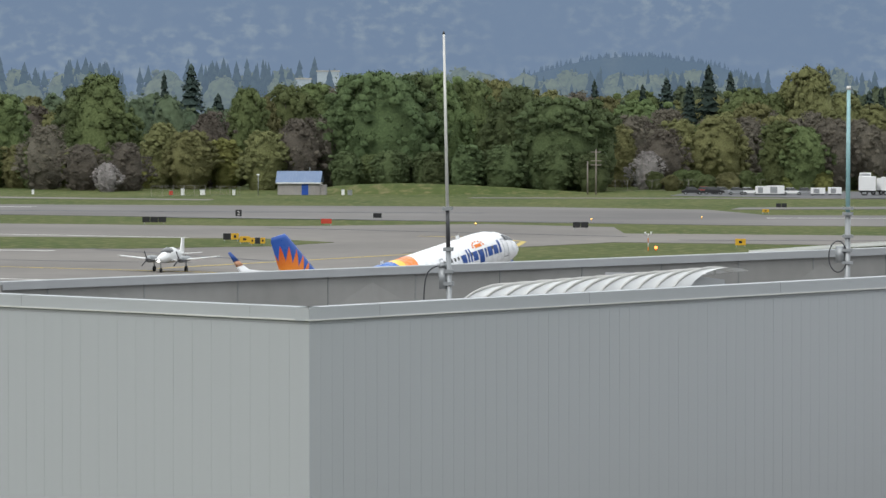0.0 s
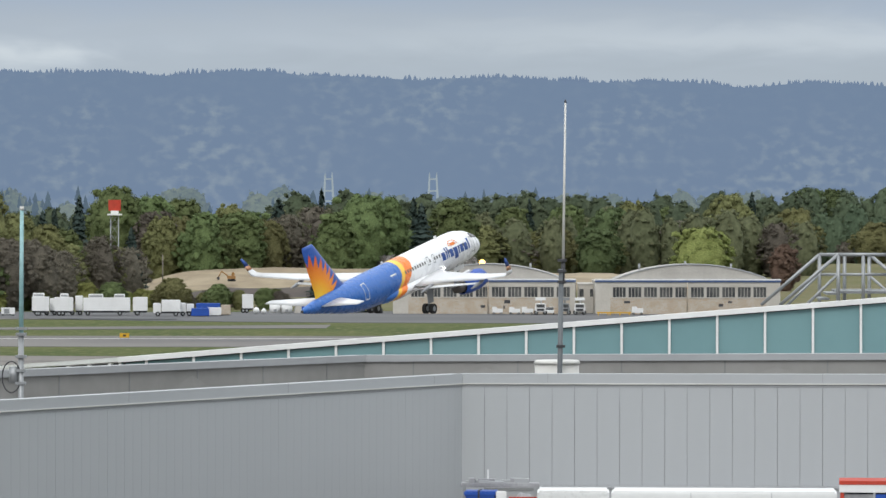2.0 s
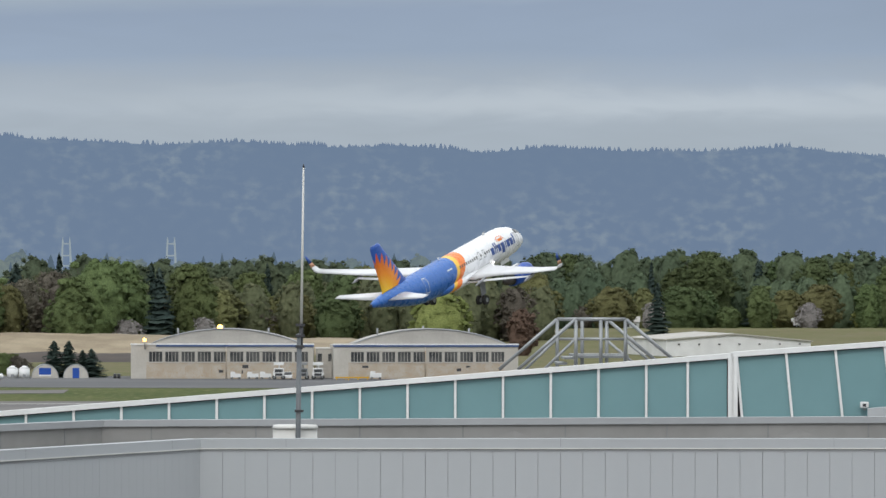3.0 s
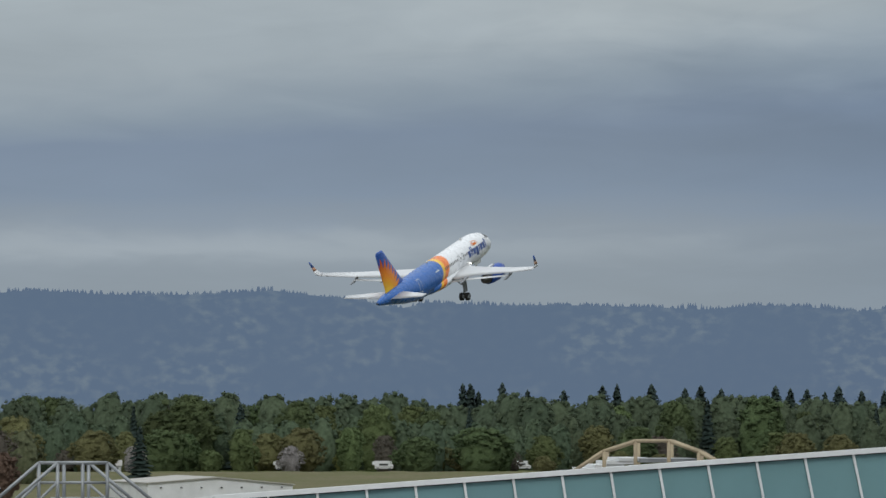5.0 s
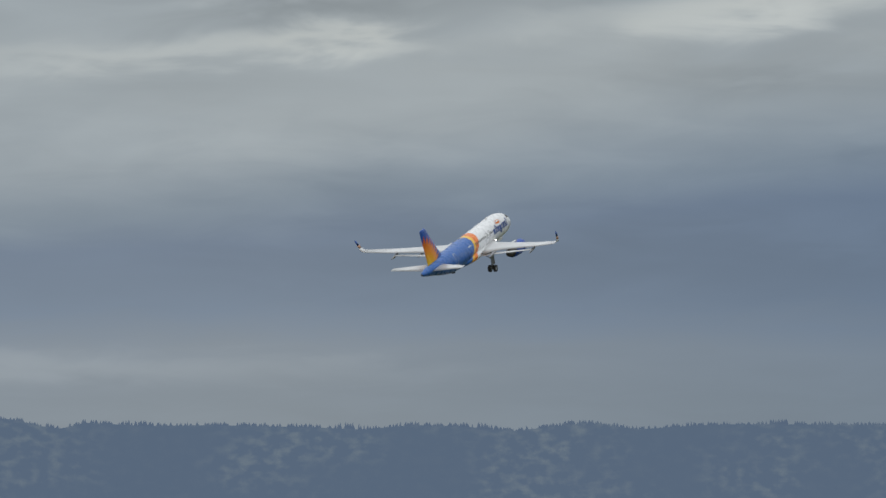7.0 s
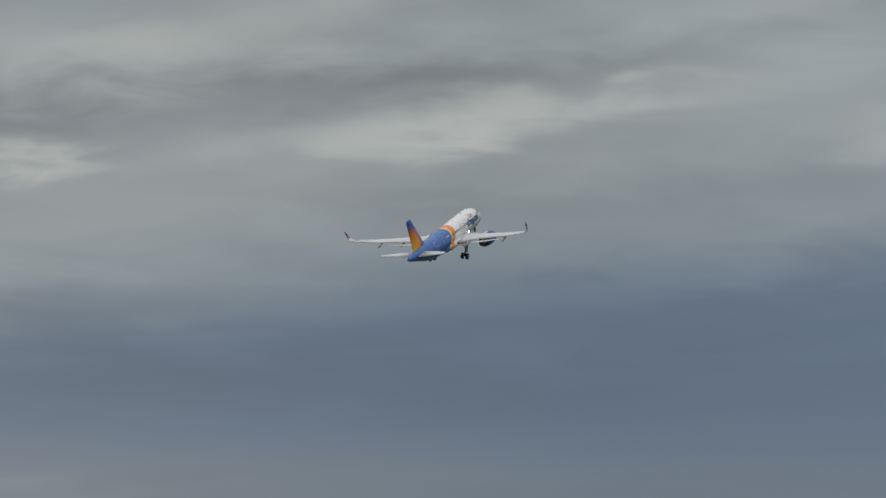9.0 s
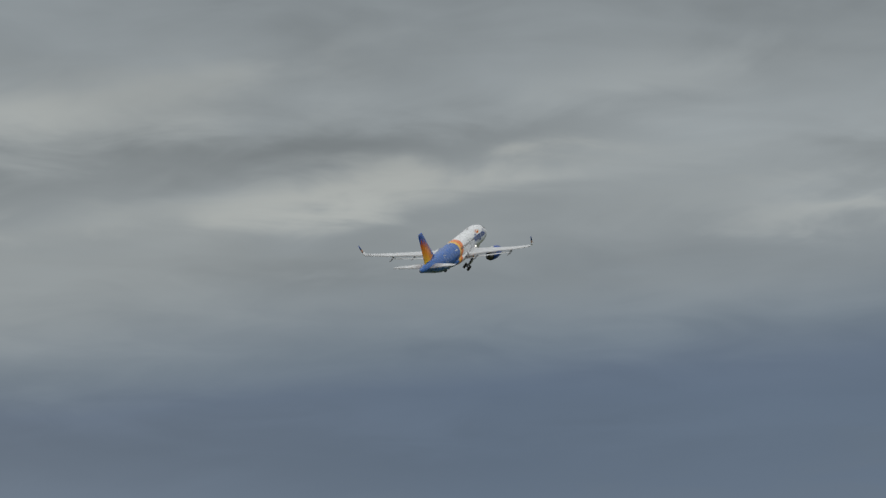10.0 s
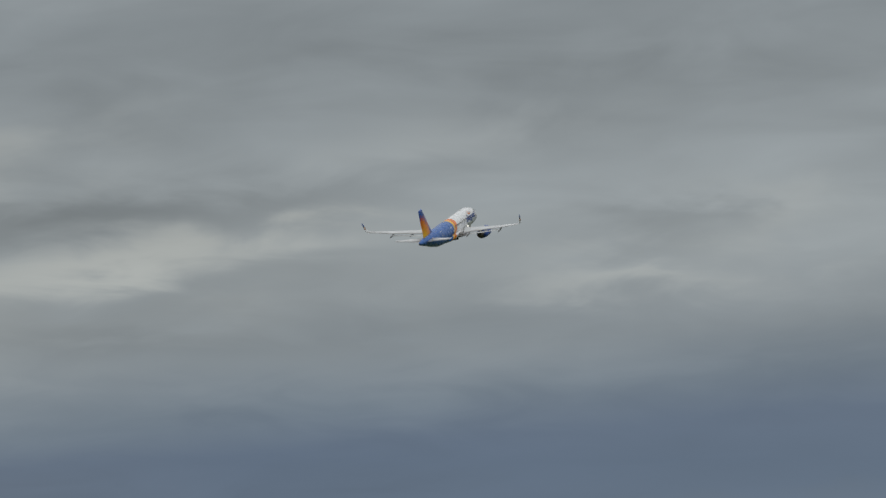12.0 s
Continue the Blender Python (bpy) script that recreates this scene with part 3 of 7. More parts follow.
class Foliage:
    """Gathers clumps, loose leaves and boughs into one leaf mesh whose shading follows the rounding of the crown."""

    def __init__(self, seed):
        self.rng = np.random.default_rng(seed)
        self.v, self.n, self.f, self.count = [], [], [], 0

    def add(self, v, nrm, f):
        self.v.append(v), self.n.append(nrm)
        self.f += (f + self.count).tolist()
        self.count += len(v)

    def clump(self, c, r, hub, level=2, rough=0.3):
        unit, f = BALLS[level]
        bump = 1 + rough * self.rng.standard_normal(len(unit))[:, None].clip(-1.6, 1.6) * 0.6
        v = unit * np.asarray(r) * bump + np.asarray(c)
        out = np.asarray(c) - np.asarray(hub)
        out = out / (np.linalg.norm(out) + 1e-6)
        nrm = unit * 0.32 + out * 0.7 + np.array((0, 0, 0.25)) + self.rng.standard_normal(unit.shape) * 0.22
        self.add(v, nrm / np.linalg.norm(nrm, axis=1)[:, None], f)

    def leaves(self, c, r, hub, count, size, near=0.85, far=1.25):
        g = self.rng
        d = g.standard_normal((count, 3))
        d /= np.linalg.norm(d, axis=1)[:, None]
        p = np.asarray(c) + d * np.asarray(r) * g.uniform(near, far, (count, 1))
        a, b = g.standard_normal((count, 3)), g.standard_normal((count, 3))
        a /= np.linalg.norm(a, axis=1)[:, None]
        b -= a * (a * b).sum(1)[:, None]
        b /= np.linalg.norm(b, axis=1)[:, None] + 1e-6
        s = size * g.uniform(0.6, 1.4, (count, 1))
        v = np.stack([p + a * s, p + b * s * 0.7, p - a * s * 0.9, p - b * s * 0.8], 1).reshape(-1, 3)
        out = p - np.asarray(hub)
        nrm = out / (np.linalg.norm(out, axis=1)[:, None] + 1e-6) * 0.8 + np.array((0, 0, 0.3)) + g.standard_normal((count, 3)) * 0.2
        self.add(v, np.repeat(nrm / np.linalg.norm(nrm, axis=1)[:, None], 4, 0), np.arange(count * 4).reshape(-1, 4))

    def cone(self, c, height, radius, tiers=9, n=9):
        """A conifer's body: stacked skirts of drooping boughs with ragged rims."""
        g = self.rng
        for k in range(tiers):
            z0, z1 = k / tiers, min((k + 1.7) / tiers, 1.0)
            r = radius * (1 - z0) ** 0.85
            ang = np.linspace(0, 2 * math.pi, n, endpoint=False) + g.uniform(0, 1)
            rr = r * g.uniform(0.62, 1.12, n)
            rim = np.stack([np.cos(ang) * rr, np.sin(ang) * rr, (z0 + 0.04 - g.uniform(0, 0.05, n)) * height], 1)
            v = np.vstack([rim, [[0, 0, z1 * height]]]) + np.asarray(c)
            nrm = np.vstack([np.stack([np.cos(ang), np.sin(ang), np.full(n, 0.45)], 1), [[0, 0, 1]]])
            nrm /= np.linalg.norm(nrm, axis=1)[:, None]
            self.add(v, nrm, np.array([[i, (i + 1) % n, n] for i in range(n)]))

    def mesh(self, name, mat):
        me = bpy.data.meshes.new(name)
        v = np.vstack(self.v)
        me.from_pydata(v.tolist(), [], self.f)
        me.materials.append(mat)
        me.polygons.foreach_set("use_smooth", [True] * len(me.polygons))
        me.normals_split_custom_set_from_vertices(np.vstack(self.n).tolist())
        return me

    def crown(self, base, h, w, clumps, level, leaf_n, leaf_s, core=1.0, low=0.0, lean=0.5, grow=1.0):
        """A whole broadleaf crown: uneven billows about a tall egg, fuller below the middle."""
        g = self.rng
        base = np.asarray(base)
        lobes = [(g.uniform(0, 6.28), g.uniform(0.35, 0.95), g.uniform(0.75, 1.1)) for q in range(5)]
        for k in range(clumps):
            z = low + (0.96 - low) * ((k + g.uniform(0, 1)) / clumps)
            a = g.uniform(0, 6.28)
            swell = max([0.96 - 0.25 * lean] + [m * (1 + 0.26 * math.cos(a - la)) for la, lz, m in lobes if abs(z - lz) < 0.2])
            e = w * max(math.sin(math.pi * min(max((z + 0.16) / 1.17, 0), 1)), 0.02) ** 0.62 * swell
            r = e * g.uniform(0.74, 0.98)
            size = g.uniform(0.024, 0.052) * (1.1 - 0.3 * z) * (w / 0.36) ** 0.5 * grow
            c = base + h * np.array((math.cos(a) * r, math.sin(a) * r, z))
            hub = base + h * np.array((math.cos(a) * r * 0.3, math.sin(a) * r * 0.3, z * 0.75 + 0.05))
            rad = h * size * np.array((1, 1, 0.85))
            if core:
                self.clump(c, rad * core, hub, level)
            self.leaves(c, rad, hub, leaf_n, h * leaf_s, 0.7, 1.7)
        if core:
            self.shell(base, h, w * 0.84 * core, low)

    def shell(self, base, h, w, low, n=18, m=15):
        """The body of a crown: one lumpy egg that the clumps and leaves sit on."""
        g = self.rng
        ang = np.linspace(0, 2 * math.pi, n, endpoint=False)
        lump = g.uniform(0.86, 1.1, (m, n))
        lump = (lump + np.roll(lump, 1, 1) + np.roll(lump, 1, 0)) / 3
        rows, nrms = [], []
        for k in range(m):
            u = k / (m - 1)
            z = low + (0.95 - low) * u
            e = w * max(math.sin(math.pi * min((z + 0.16) / 1.17, 1)), 0.04) ** 0.62 * (1 if k < m - 1 else 0.25)
            rows.append(np.stack([np.cos(ang) * e * lump[k], np.sin(ang) * e * lump[k], z + (lump[k] - 0.98) * 0.12], 1) * h + base)
            up = math.sin((u - 0.35) * 1.9)
            nrms.append(np.stack([np.cos(ang), np.sin(ang), np.full(n, 0.25 + up)], 1) + g.standard_normal((n, 3)) * 0.22)
        nrm = np.vstack(nrms)
        f = [[k * n + i, k * n + (i + 1) % n, (k + 1) * n + (i + 1) % n, (k + 1) * n + i] for k in range(m - 1) for i in range(n)]
        self.add(np.vstack(rows), nrm / np.linalg.norm(nrm, axis=1)[:, None], np.array(f))


def broadleaf(seed, kind, wide=0.36):
    """A broadleaf tree of unit height: forked tapering trunk, limbs, and a crown of many leaf clumps with gaps."""
    rnd = random.Random(seed)
    tree = thing("tree", "", "tree")
    twiggy = kind in ("brown", "blossom")
    bm = bmesh.new()
    tube(bm, (0, 0, -0.02), (0.01, 0, 0.35), 0.022, 0.014, 7)
    fo = Foliage(seed)
    for k in range(14 if twiggy else 9):
        a = rnd.uniform(0, 6.28)
        z0 = rnd.uniform(0.12, 0.36)
        tip = Vector((math.cos(a) * rnd.uniform(0.08, wide * 0.9), math.sin(a) * rnd.uniform(0.08, wide * 0.9), rnd.uniform(0.5, 0.93)))
        mid = Vector((tip.x * 0.4, tip.y * 0.4, (z0 + tip.z) * 0.5))
        tube(bm, (0, 0, z0), mid, 0.011, 0.007, 5)
        tube(bm, mid, tip, 0.007, 0.002, 5)
        if not twiggy:
            fo.clump(tip, (0.06, 0.06, 0.05), tip * 0.6, 1)
        fo.leaves(tip, (0.08, 0.08, 0.07), tip * 0.5, 60, 0.009, 0.3, 1.2)
    part("trunk", bm, BARK, tree)
    if twiggy:
        fo.crown((0, 0, 0), 1.0, wide, 240, 1, 44, 0.0065, 0.8)
    else:
        fo.crown((0, 0, 0), 1.0, wide, 330, 1, 36, 0.0075, 0.98)
    part("crown", fo.mesh("crown", LEAF[kind]), None, tree)
    return tree


def conifer(seed, thin=0.24):
    tree = thing("conifer", "", "tree")
    rnd = random.Random(seed)
    bm = bmesh.new()
    tube(bm, (0, 0, -0.02), (0, 0, 0.97), 0.016, 0.002, 7)
    part("trunk", bm, BARK, tree)
    fo = Foliage(seed)
    fo.cone((0, 0, 0.03), 0.97, thin * 0.9, 15, 11)
    for k in range(80):
        z = 0.05 + 0.93 * (k / 80)
        r = thin * (1 - z) ** 0.85 * rnd.uniform(0.6, 1.08) + 0.006
        a = k * 2.4 + rnd.uniform(-0.4, 0.4)
        c = (math.cos(a) * r * 0.8, math.sin(a) * r * 0.8, z - 0.02)
        fo.leaves(c, (r * 0.35 + 0.006, r * 0.35 + 0.006, 0.02), (0, 0, z - 0.12), 26, 0.009, 0.2, 1.1)
    part("crown", fo.mesh("crown", LEAF["dark"]), None, tree)
    return tree


LABELS = {"green": "broad fresh-green deciduous tree at the field's edge", "deep": "dense dark-green deciduous tree of the grove", "olive": "olive-green deciduous tree coming into leaf",
          "brown": "bare brown deciduous tree in bud", "lime": "low bright lime-green shrub on the grass", "blossom": "pale blossoming tree before dark woods",
          "dark": "dark pointed conifer among the woods", "rust": "rust-brown tree beside the hangar"}
STOCK = {}
PLANTED = set()


def plant(kind, az, dist, height, width=1.0, rnd=random):
    """One tree: the first of a stock model is used itself, the others are copies of it."""
    if kind not in STOCK:
        STOCK[kind] = [None] * (4 if kind in ("green", "olive", "brown", "deep") else 3)
    k = rnd.randrange(len(STOCK[kind]))
    if STOCK[kind][k] is None:
        seed = sorted(LABELS).index(kind) * 9 + k + 1
        STOCK[kind][k] = conifer(seed, (0.22, 0.17, 0.27)[k]) if kind == "dark" else broadleaf(seed, kind, (0.34, 0.28, 0.40, 0.31)[k])
    base = STOCK[kind][k]
    m = Matrix.Translation(at(az, dist, -0.1)) @ Matrix.Rotation(rnd.uniform(0, 6.28), 4, "Z") @ Matrix.Diagonal((height * width, height * width, height, 1))
    if (kind, k) in PLANTED:
        ob = copy_thing(base, m)
    else:
        PLANTED.add((kind, k))
        ob = base
    ob.matrix_basis = m
    tagged(ob, LABELS[kind], "shrub" if height < 4.5 else "tree", "trees behind the airfield")


def top_at(el, dist):
    """Height of a tree whose tip stands at this elevation, in degrees."""
    return EYE[2] + dist * math.tan(radians(el))


def woods():
    rnd = random.Random(11)

    def row(a0, a1, n, d, h, kinds, width=(0.85, 1.2), jitter=30):
        for k in range(n):
            az = a0 + (a1 - a0) * (k + rnd.uniform(0.1, 0.9)) / n
            plant(rnd.choice(kinds), az, d + rnd.uniform(-jitter, jitter), h * rnd.uniform(0.82, 1.1), rnd.uniform(*width), rnd)

    def mass(seed, a0, a1, n, d, h, kind):
        fo = Foliage(seed)
        for k in range(n):
            az = a0 + (a1 - a0) * (k + rnd.uniform(0.1, 0.9)) / n
            p, hh = at(az, d + rnd.uniform(-45, 45)), h * rnd.uniform(0.84, 1.08)
            fo.crown(p, hh, rnd.uniform(0.24, 0.34), 90, 1, 18, 0.009, grow=1.15)
        tagged(part("woodland", fo.mesh("woodland", LEAF[kind]), None), "deep band of deciduous woodland", "trees", kind="stuff")

    def stand(plan):
        """Single trees: kind, bearing, distance, elevation of the tip, width."""
        for kind, az, d, el, w in plan:
            plant(kind, az, d, top_at(el, d), w, rnd)
    # far edge of the field, from the service road to the big green grove
    stand([("green", -13.98, 1170, -0.30, 1.0), ("brown", -13.70, 1200, -0.42, 1.1), ("green", -13.00, 1165, -0.09, 1.05), ("deep", -13.22, 1180, -0.22, 0.95),
           ("dark", -12.46, 1320, -0.38, 1.0), ("dark", -12.365, 1330, -0.09, 0.9), ("dark", -12.09, 1330, -0.01, 1.15), ("dark", -11.82, 1335, -0.31, 1.35)])
    stand([("green", -11.53, 1180, -0.24, 0.75), ("olive", -11.37, 1190, -0.33, 0.8), ("green", -11.10, 1200, -0.21, 0.9), ("green", -10.85, 1210, -0.18, 0.9),
           ("deep", -10.42, 1140, -0.10, 0.9), ("deep", -10.12, 1135, -0.07, 1.05), ("deep", -9.85, 1150, -0.09, 0.8), ("green", -9.62, 1170, -0.09, 0.8),
           ("green", -9.30, 1180, -0.14, 0.9), ("olive", -9.02, 1190, -0.16, 0.8), ("deep", -8.75, 1140, -0.22, 0.95), ("deep", -8.35, 1115, -0.33, 1.15), ("deep", -8.08, 1125, -0.36, 0.95)])
    stand([("brown", -13.58, 1135, -0.62, 1.2), ("brown", -13.20, 1125, -0.82, 1.3), ("brown", -12.75, 1120, -0.80, 1.4), ("brown", -11.90, 1150, -0.48, 1.0), ("brown", -11.0, 1130, -0.55, 1.2),
           ("brown", -10.72, 1140, -0.52, 1.1), ("olive", -12.40, 1140, -0.60, 1.2), ("olive", -12.10, 1135, -0.68, 1.1), ("lime", -11.75, 1140, -0.76, 1.3), ("olive", -11.36, 1125, -0.68, 1.2)])
    row(-14.4, -10.8, 20, 1150, 8.5, ["lime", "olive", "brown", "green", "lime"], (1.1, 1.6), 12)
    row(-14.3, -13.2, 6, 1215, 18, ["green", "olive"])
    row(-10.6, -7.9, 14, 1112, 9.0, ["deep", "green", "deep"], (1.0, 1.4), 8)
    row(-11, -7.5, 12, 1260, 20, ["green", "olive", "brown"])
    mass(21, -16, -7.6, 46, 1300, 17.5, "far")
    mass(22, -7.8, -4.8, 26, 1420, 19.0, "far")
    # bare and budding wood towards the gravel yard
    stand([("dark", -7.99, 1300, -0.17, 0.8), ("dark", -7.50, 1300, -0.22, 1.0), ("dark", -7.26, 1290, -0.15, 1.35), ("dark", -7.03, 1300, -0.18, 1.1), ("dark", -6.83, 1300, -0.02, 1.0),
           ("dark", -6.61, 1300, -0.09, 0.9), ("olive", -5.77, 1250, -0.02, 0.75), ("olive", -5.95, 1260, -0.12, 0.75), ("green", -6.45, 1240, -0.25, 0.9), ("green", -6.2, 1250, -0.30, 0.9)])
    row(-7.85, -5.0, 22, 1140, 13.8, ["brown", "brown", "olive", "brown", "green"], (0.9, 1.25))
    row(-7.7, -5.0, 12, 1210, 16, ["brown", "olive", "brown"])
    row(-7.9, -4.8, 10, 1320, 18, ["green", "brown", "olive"])
    # irregular edge from the beacon to the hangars
    stand([("green", -4.46, 1400, -0.02, 0.85), ("dark", -4.83, 1350, -0.12, 1.2), ("dark", -5.2, 1350, -0.28, 1.3), ("dark", -5.08, 1355, -0.25, 1.2), ("green", -4.1, 1420, -0.12, 1.0),
           ("green", -3.75, 1430, -0.15, 1.0), ("olive", -3.3, 1430, -0.2, 0.9), ("dark", -2.8, 1425, -0.15, 1.5), ("brown", -2.45, 1420, -0.22, 1.1), ("green", -1.95, 1430, -0.1, 0.9),
           ("green", -1.7, 1440, -0.12, 0.9), ("dark", -1.35, 1430, -0.2, 1.4), ("green", -1.0, 1440, -0.15, 1.0), ("dark", -4.3, 1330, -0.45, 1.4), ("dark", -3.1, 1400, -0.4, 1.3)])
    row(-5.0, -2.2, 20, 1400, 17.5, ["green", "brown", "olive", "dark", "green", "brown"])
    row(-5.0, -4.25, 7, 1225, 14, ["brown", "olive", "green"], (0.9, 1.2), 12)
    mass(23, -3.0, 2.6, 40, 1630, 22.5, "far")
    mass(24, -5.2, 2.6, 36, 1560, 18.0, "far_olive")
    row(-2.6, 2.6, 14, 1590, 22.5, ["green", "deep", "dark", "olive"], (0.8, 1.1), 30)
    row(-2.6, 2.6, 22, 1540, 15, ["green", "olive", "brown", "deep", "dark"], (1.0, 1.4))
    mass(25, 2.4, 8.0, 40, 1870, 24.0, "far")
    mass(26, 2.4, 8.0, 28, 1800, 18.0, "far")
    row(2.4, 8.0, 16, 1830, 23.5, ["green", "deep", "dark", "deep"], (0.8, 1.15), 30)
    row(2.4, 8.0, 16, 1760, 14, ["green", "olive", "deep", "brown"], (1.0, 1.5))
    mass(27, 8.0, 14.5, 46, 1920, 23.5, "far")
    mass(28, 8.0, 14.5, 30, 1850, 17.5, "far")
    row(8.0, 14.5, 14, 1880, 23.0, ["green", "deep", "dark"], (0.8, 1.15), 30)
    row(8.0, 14.5, 14, 1800, 14, ["green", "olive", "deep", "brown"], (1.0, 1.5))
    row(2.0, 14.5, 22, 1750, 7.0, ["olive", "lime", "green", "brown", "green"], (1.2, 1.8))
    for az in (7.0, 7.08, 7.16, 7.4, 7.66, 8.03, 8.42, 8.57, 8.92, 9.26, 9.42, 9.63, 10.18, 10.33, 10.5, 10.68, 10.82, 11.05, 11.28, 11.83, 11.97, 12.5, 12.9, 13.05, 13.6):
        plant("dark", az, 1960, rnd.uniform(26.0, 29.0), rnd.uniform(1.2, 1.6), rnd)
    for az, d, h in ((-2.39, 1425, 9.6), (-2.3, 1430, 8.5), (-1.68, 1425, 7.6), (-0.9, 1430, 8), (3.66, 1720, 9), (5.25, 1740, 9), (-7.45, 1130, 8), (-12.95, 1112, 6)):
        plant("blossom", az, d, h, 1.35, rnd)
    # dark firs beside the round-roofed huts
    for az, h in ((-2.42, 7.4), (-2.27, 7.4), (-2.13, 5.6), (-2.04, 5.8)):
        plant("dark", az, 1105, h, 2.5, rnd)
    row(-4.4, -2.7, 14, 1150, 3.6, ["lime", "green", "brown", "olive"], (1.3, 1.9), 14)
    for az, h, kd in ((-4.75, 5.6, "lime"), (-4.5, 5.8, "green"), (-3.98, 4.6, "olive"), (-3.88, 6.6, "olive"), (-3.42, 5.4, "green"), (-3.2, 4.2, "olive"), (-2.95, 4.6, "green"), (-2.8, 4.0, "brown")):
        plant(kd, az, 1130, h, 1.35, rnd)
    row(-7.5, -5.0, 16, 1120, 4.0, ["lime", "green", "olive"], (1.4, 2.0), 10)
    plant("rust", 2.33, 1330, 11.5, 1.1, rnd)
    plant("lime", 1.5, 1330, 15.5, 1.2, rnd)
    plant("dark", 3.72, 1560, 16, 1.2, rnd)


woods()


def far_woods():
    """Woods and pale hardwoods with painted haze beyond the first trees, and a low foothill."""
    rnd = random.Random(31)
    pale, dark = Foliage(51), Foliage(52)
    for k in range(300):
        az, d = rnd.uniform(-16, 3) if k % 5 else rnd.uniform(3, 16), rnd.uniform(2050, 2900)
        h = rnd.uniform(13, 21) + (d - 2050) * 0.004
        pale.crown(at(az, d), h, rnd.uniform(0.34, 0.5), 34, 1, 10, 0.013, 1.0, grow=1.3)
    for k in range(270):
        az = rnd.choice([rnd.uniform(-14.6, -12.4), rnd.uniform(-12.2, -10.6), rnd.uniform(-9, -5), rnd.uniform(-16, 3)])
        d = rnd.uniform(2100, 2800)
        lift = 3.5 if -12.2 < az < -10.7 or -14.4 < az < -12.8 else 0.0
        h = rnd.uniform(13, 23.5) + (d - 2050) * 0.003 + lift
        dark.cone(at(az, d, -0.5), h, h * rnd.uniform(0.15, 0.30), 6, 7)
    for fo, key, lab in ((pale, "haze_painted_pale", "pale-green middle-distance hardwoods with haze painted in"), (dark, "haze_painted_dark", "dark middle-distance conifers with haze painted in")):
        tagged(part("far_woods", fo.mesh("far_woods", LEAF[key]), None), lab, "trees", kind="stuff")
    bm = bmesh.new()
    steps = 60
    rows = []
    for j in range(7):
        row = []
        for i in range(steps + 1):
            az = -9.1 + 3.1 * i / steps
            u = j / 6
            h = 28.5 * math.sin(math.pi * i / steps) ** 0.6 * math.sin(math.pi * 0.5 * u)
            row.append(bm.verts.new(at(az, 2950 + 240 * u, h + noise.noise(Vector((az * 6, u * 3, 1))) * 1.2 - (2 if j == 0 else 0))))
        rows.append(row)
    for j in range(6):
        for i in range(steps):
            bm.faces.new((rows[j][i], rows[j][i + 1], rows[j + 1][i + 1], rows[j + 1][i])).smooth = True
    tagged(part("foothill", bm, FOOT), "low dark wooded foothill with painted haze", "hills", kind="structure")
    fo = Foliage(53)
    for k in range(150):
        az = rnd.uniform(-8.9, -6.2)
        z = 28.5 * math.sin(math.pi * (az + 9.1) / 3.1) ** 0.6
        fo.cone(at(az, rnd.uniform(3165, 3190), z - 3.5), rnd.uniform(4.5, 7.5), rnd.uniform(1.3, 2.2), 4, 6)
    tagged(part("foothill_trees", fo.mesh("foothill_trees", FOOT), None), "tiny foothill conifers with painted haze", "trees", kind="stuff")


far_woods()


# ---- terminal roof ----
ROOF_TOP = 21.35
A0, A1, A2, A3 = Vector((-46.0, 115.2)), Vector((-18.39, 95.55)), Vector((-2.04, 124.98)), Vector((46.0, 125.3))


def clad_wall(name, p, q, z0, z1, pitch, label, mat, gap=0.003):
    """A screen wall of upright metal panels with open joints, a folded cap and a drip line."""
    wall = thing(name, label, "wall", pose(p.x, p.y, 0, 0, 0, heading(p, q)), kind="structure")
    length = (q - p).length
    bm = bmesh.new()
    box(bm, 0.05, length - 0.07, 0.035, 0.25, z0, z1 - 0.02)
    part("backing", bm, JOINT, wall)
    n = round(length / pitch)
    pitch = length / n
    bm = bmesh.new()
    box(bm, 0, pitch - gap, 0, 0.033, 0, z1 - z0 - 0.3)
    me = finish("panel", bm, mat)
    for k in range(n):
        part("panel", me, None, wall, m=Matrix.Translation((k * pitch, 0, z0)))
    bm = bmesh.new()
    box(bm, -0.03, length, -0.02, 0.30, z1 - 0.235, z1)
    part("cap", bm, CLAD, wall)
    bm = bmesh.new()
    box(bm, -0.03, length, -0.035, -0.02, z1 - 0.235, z1 - 0.21)
    part("cap_lip", bm, WHITE_GRP, wall, "pale folded lip of the cap")
    bm = bmesh.new()
    k = 1.9
    while k < length:
        box(bm, k, k + 0.007, -0.022, 0.31, z1 - 0.2, z1 + 0.002)
        k += 6.1
    part("cap_joint", bm, JOINT, wall)
    bm = bmesh.new()
    box(bm, 0, length, 0.002, 0.034, z1 - 0.295, z1 - 0.245)
    part("drip_line", bm, CLAD_CAP, wall)
    return wall


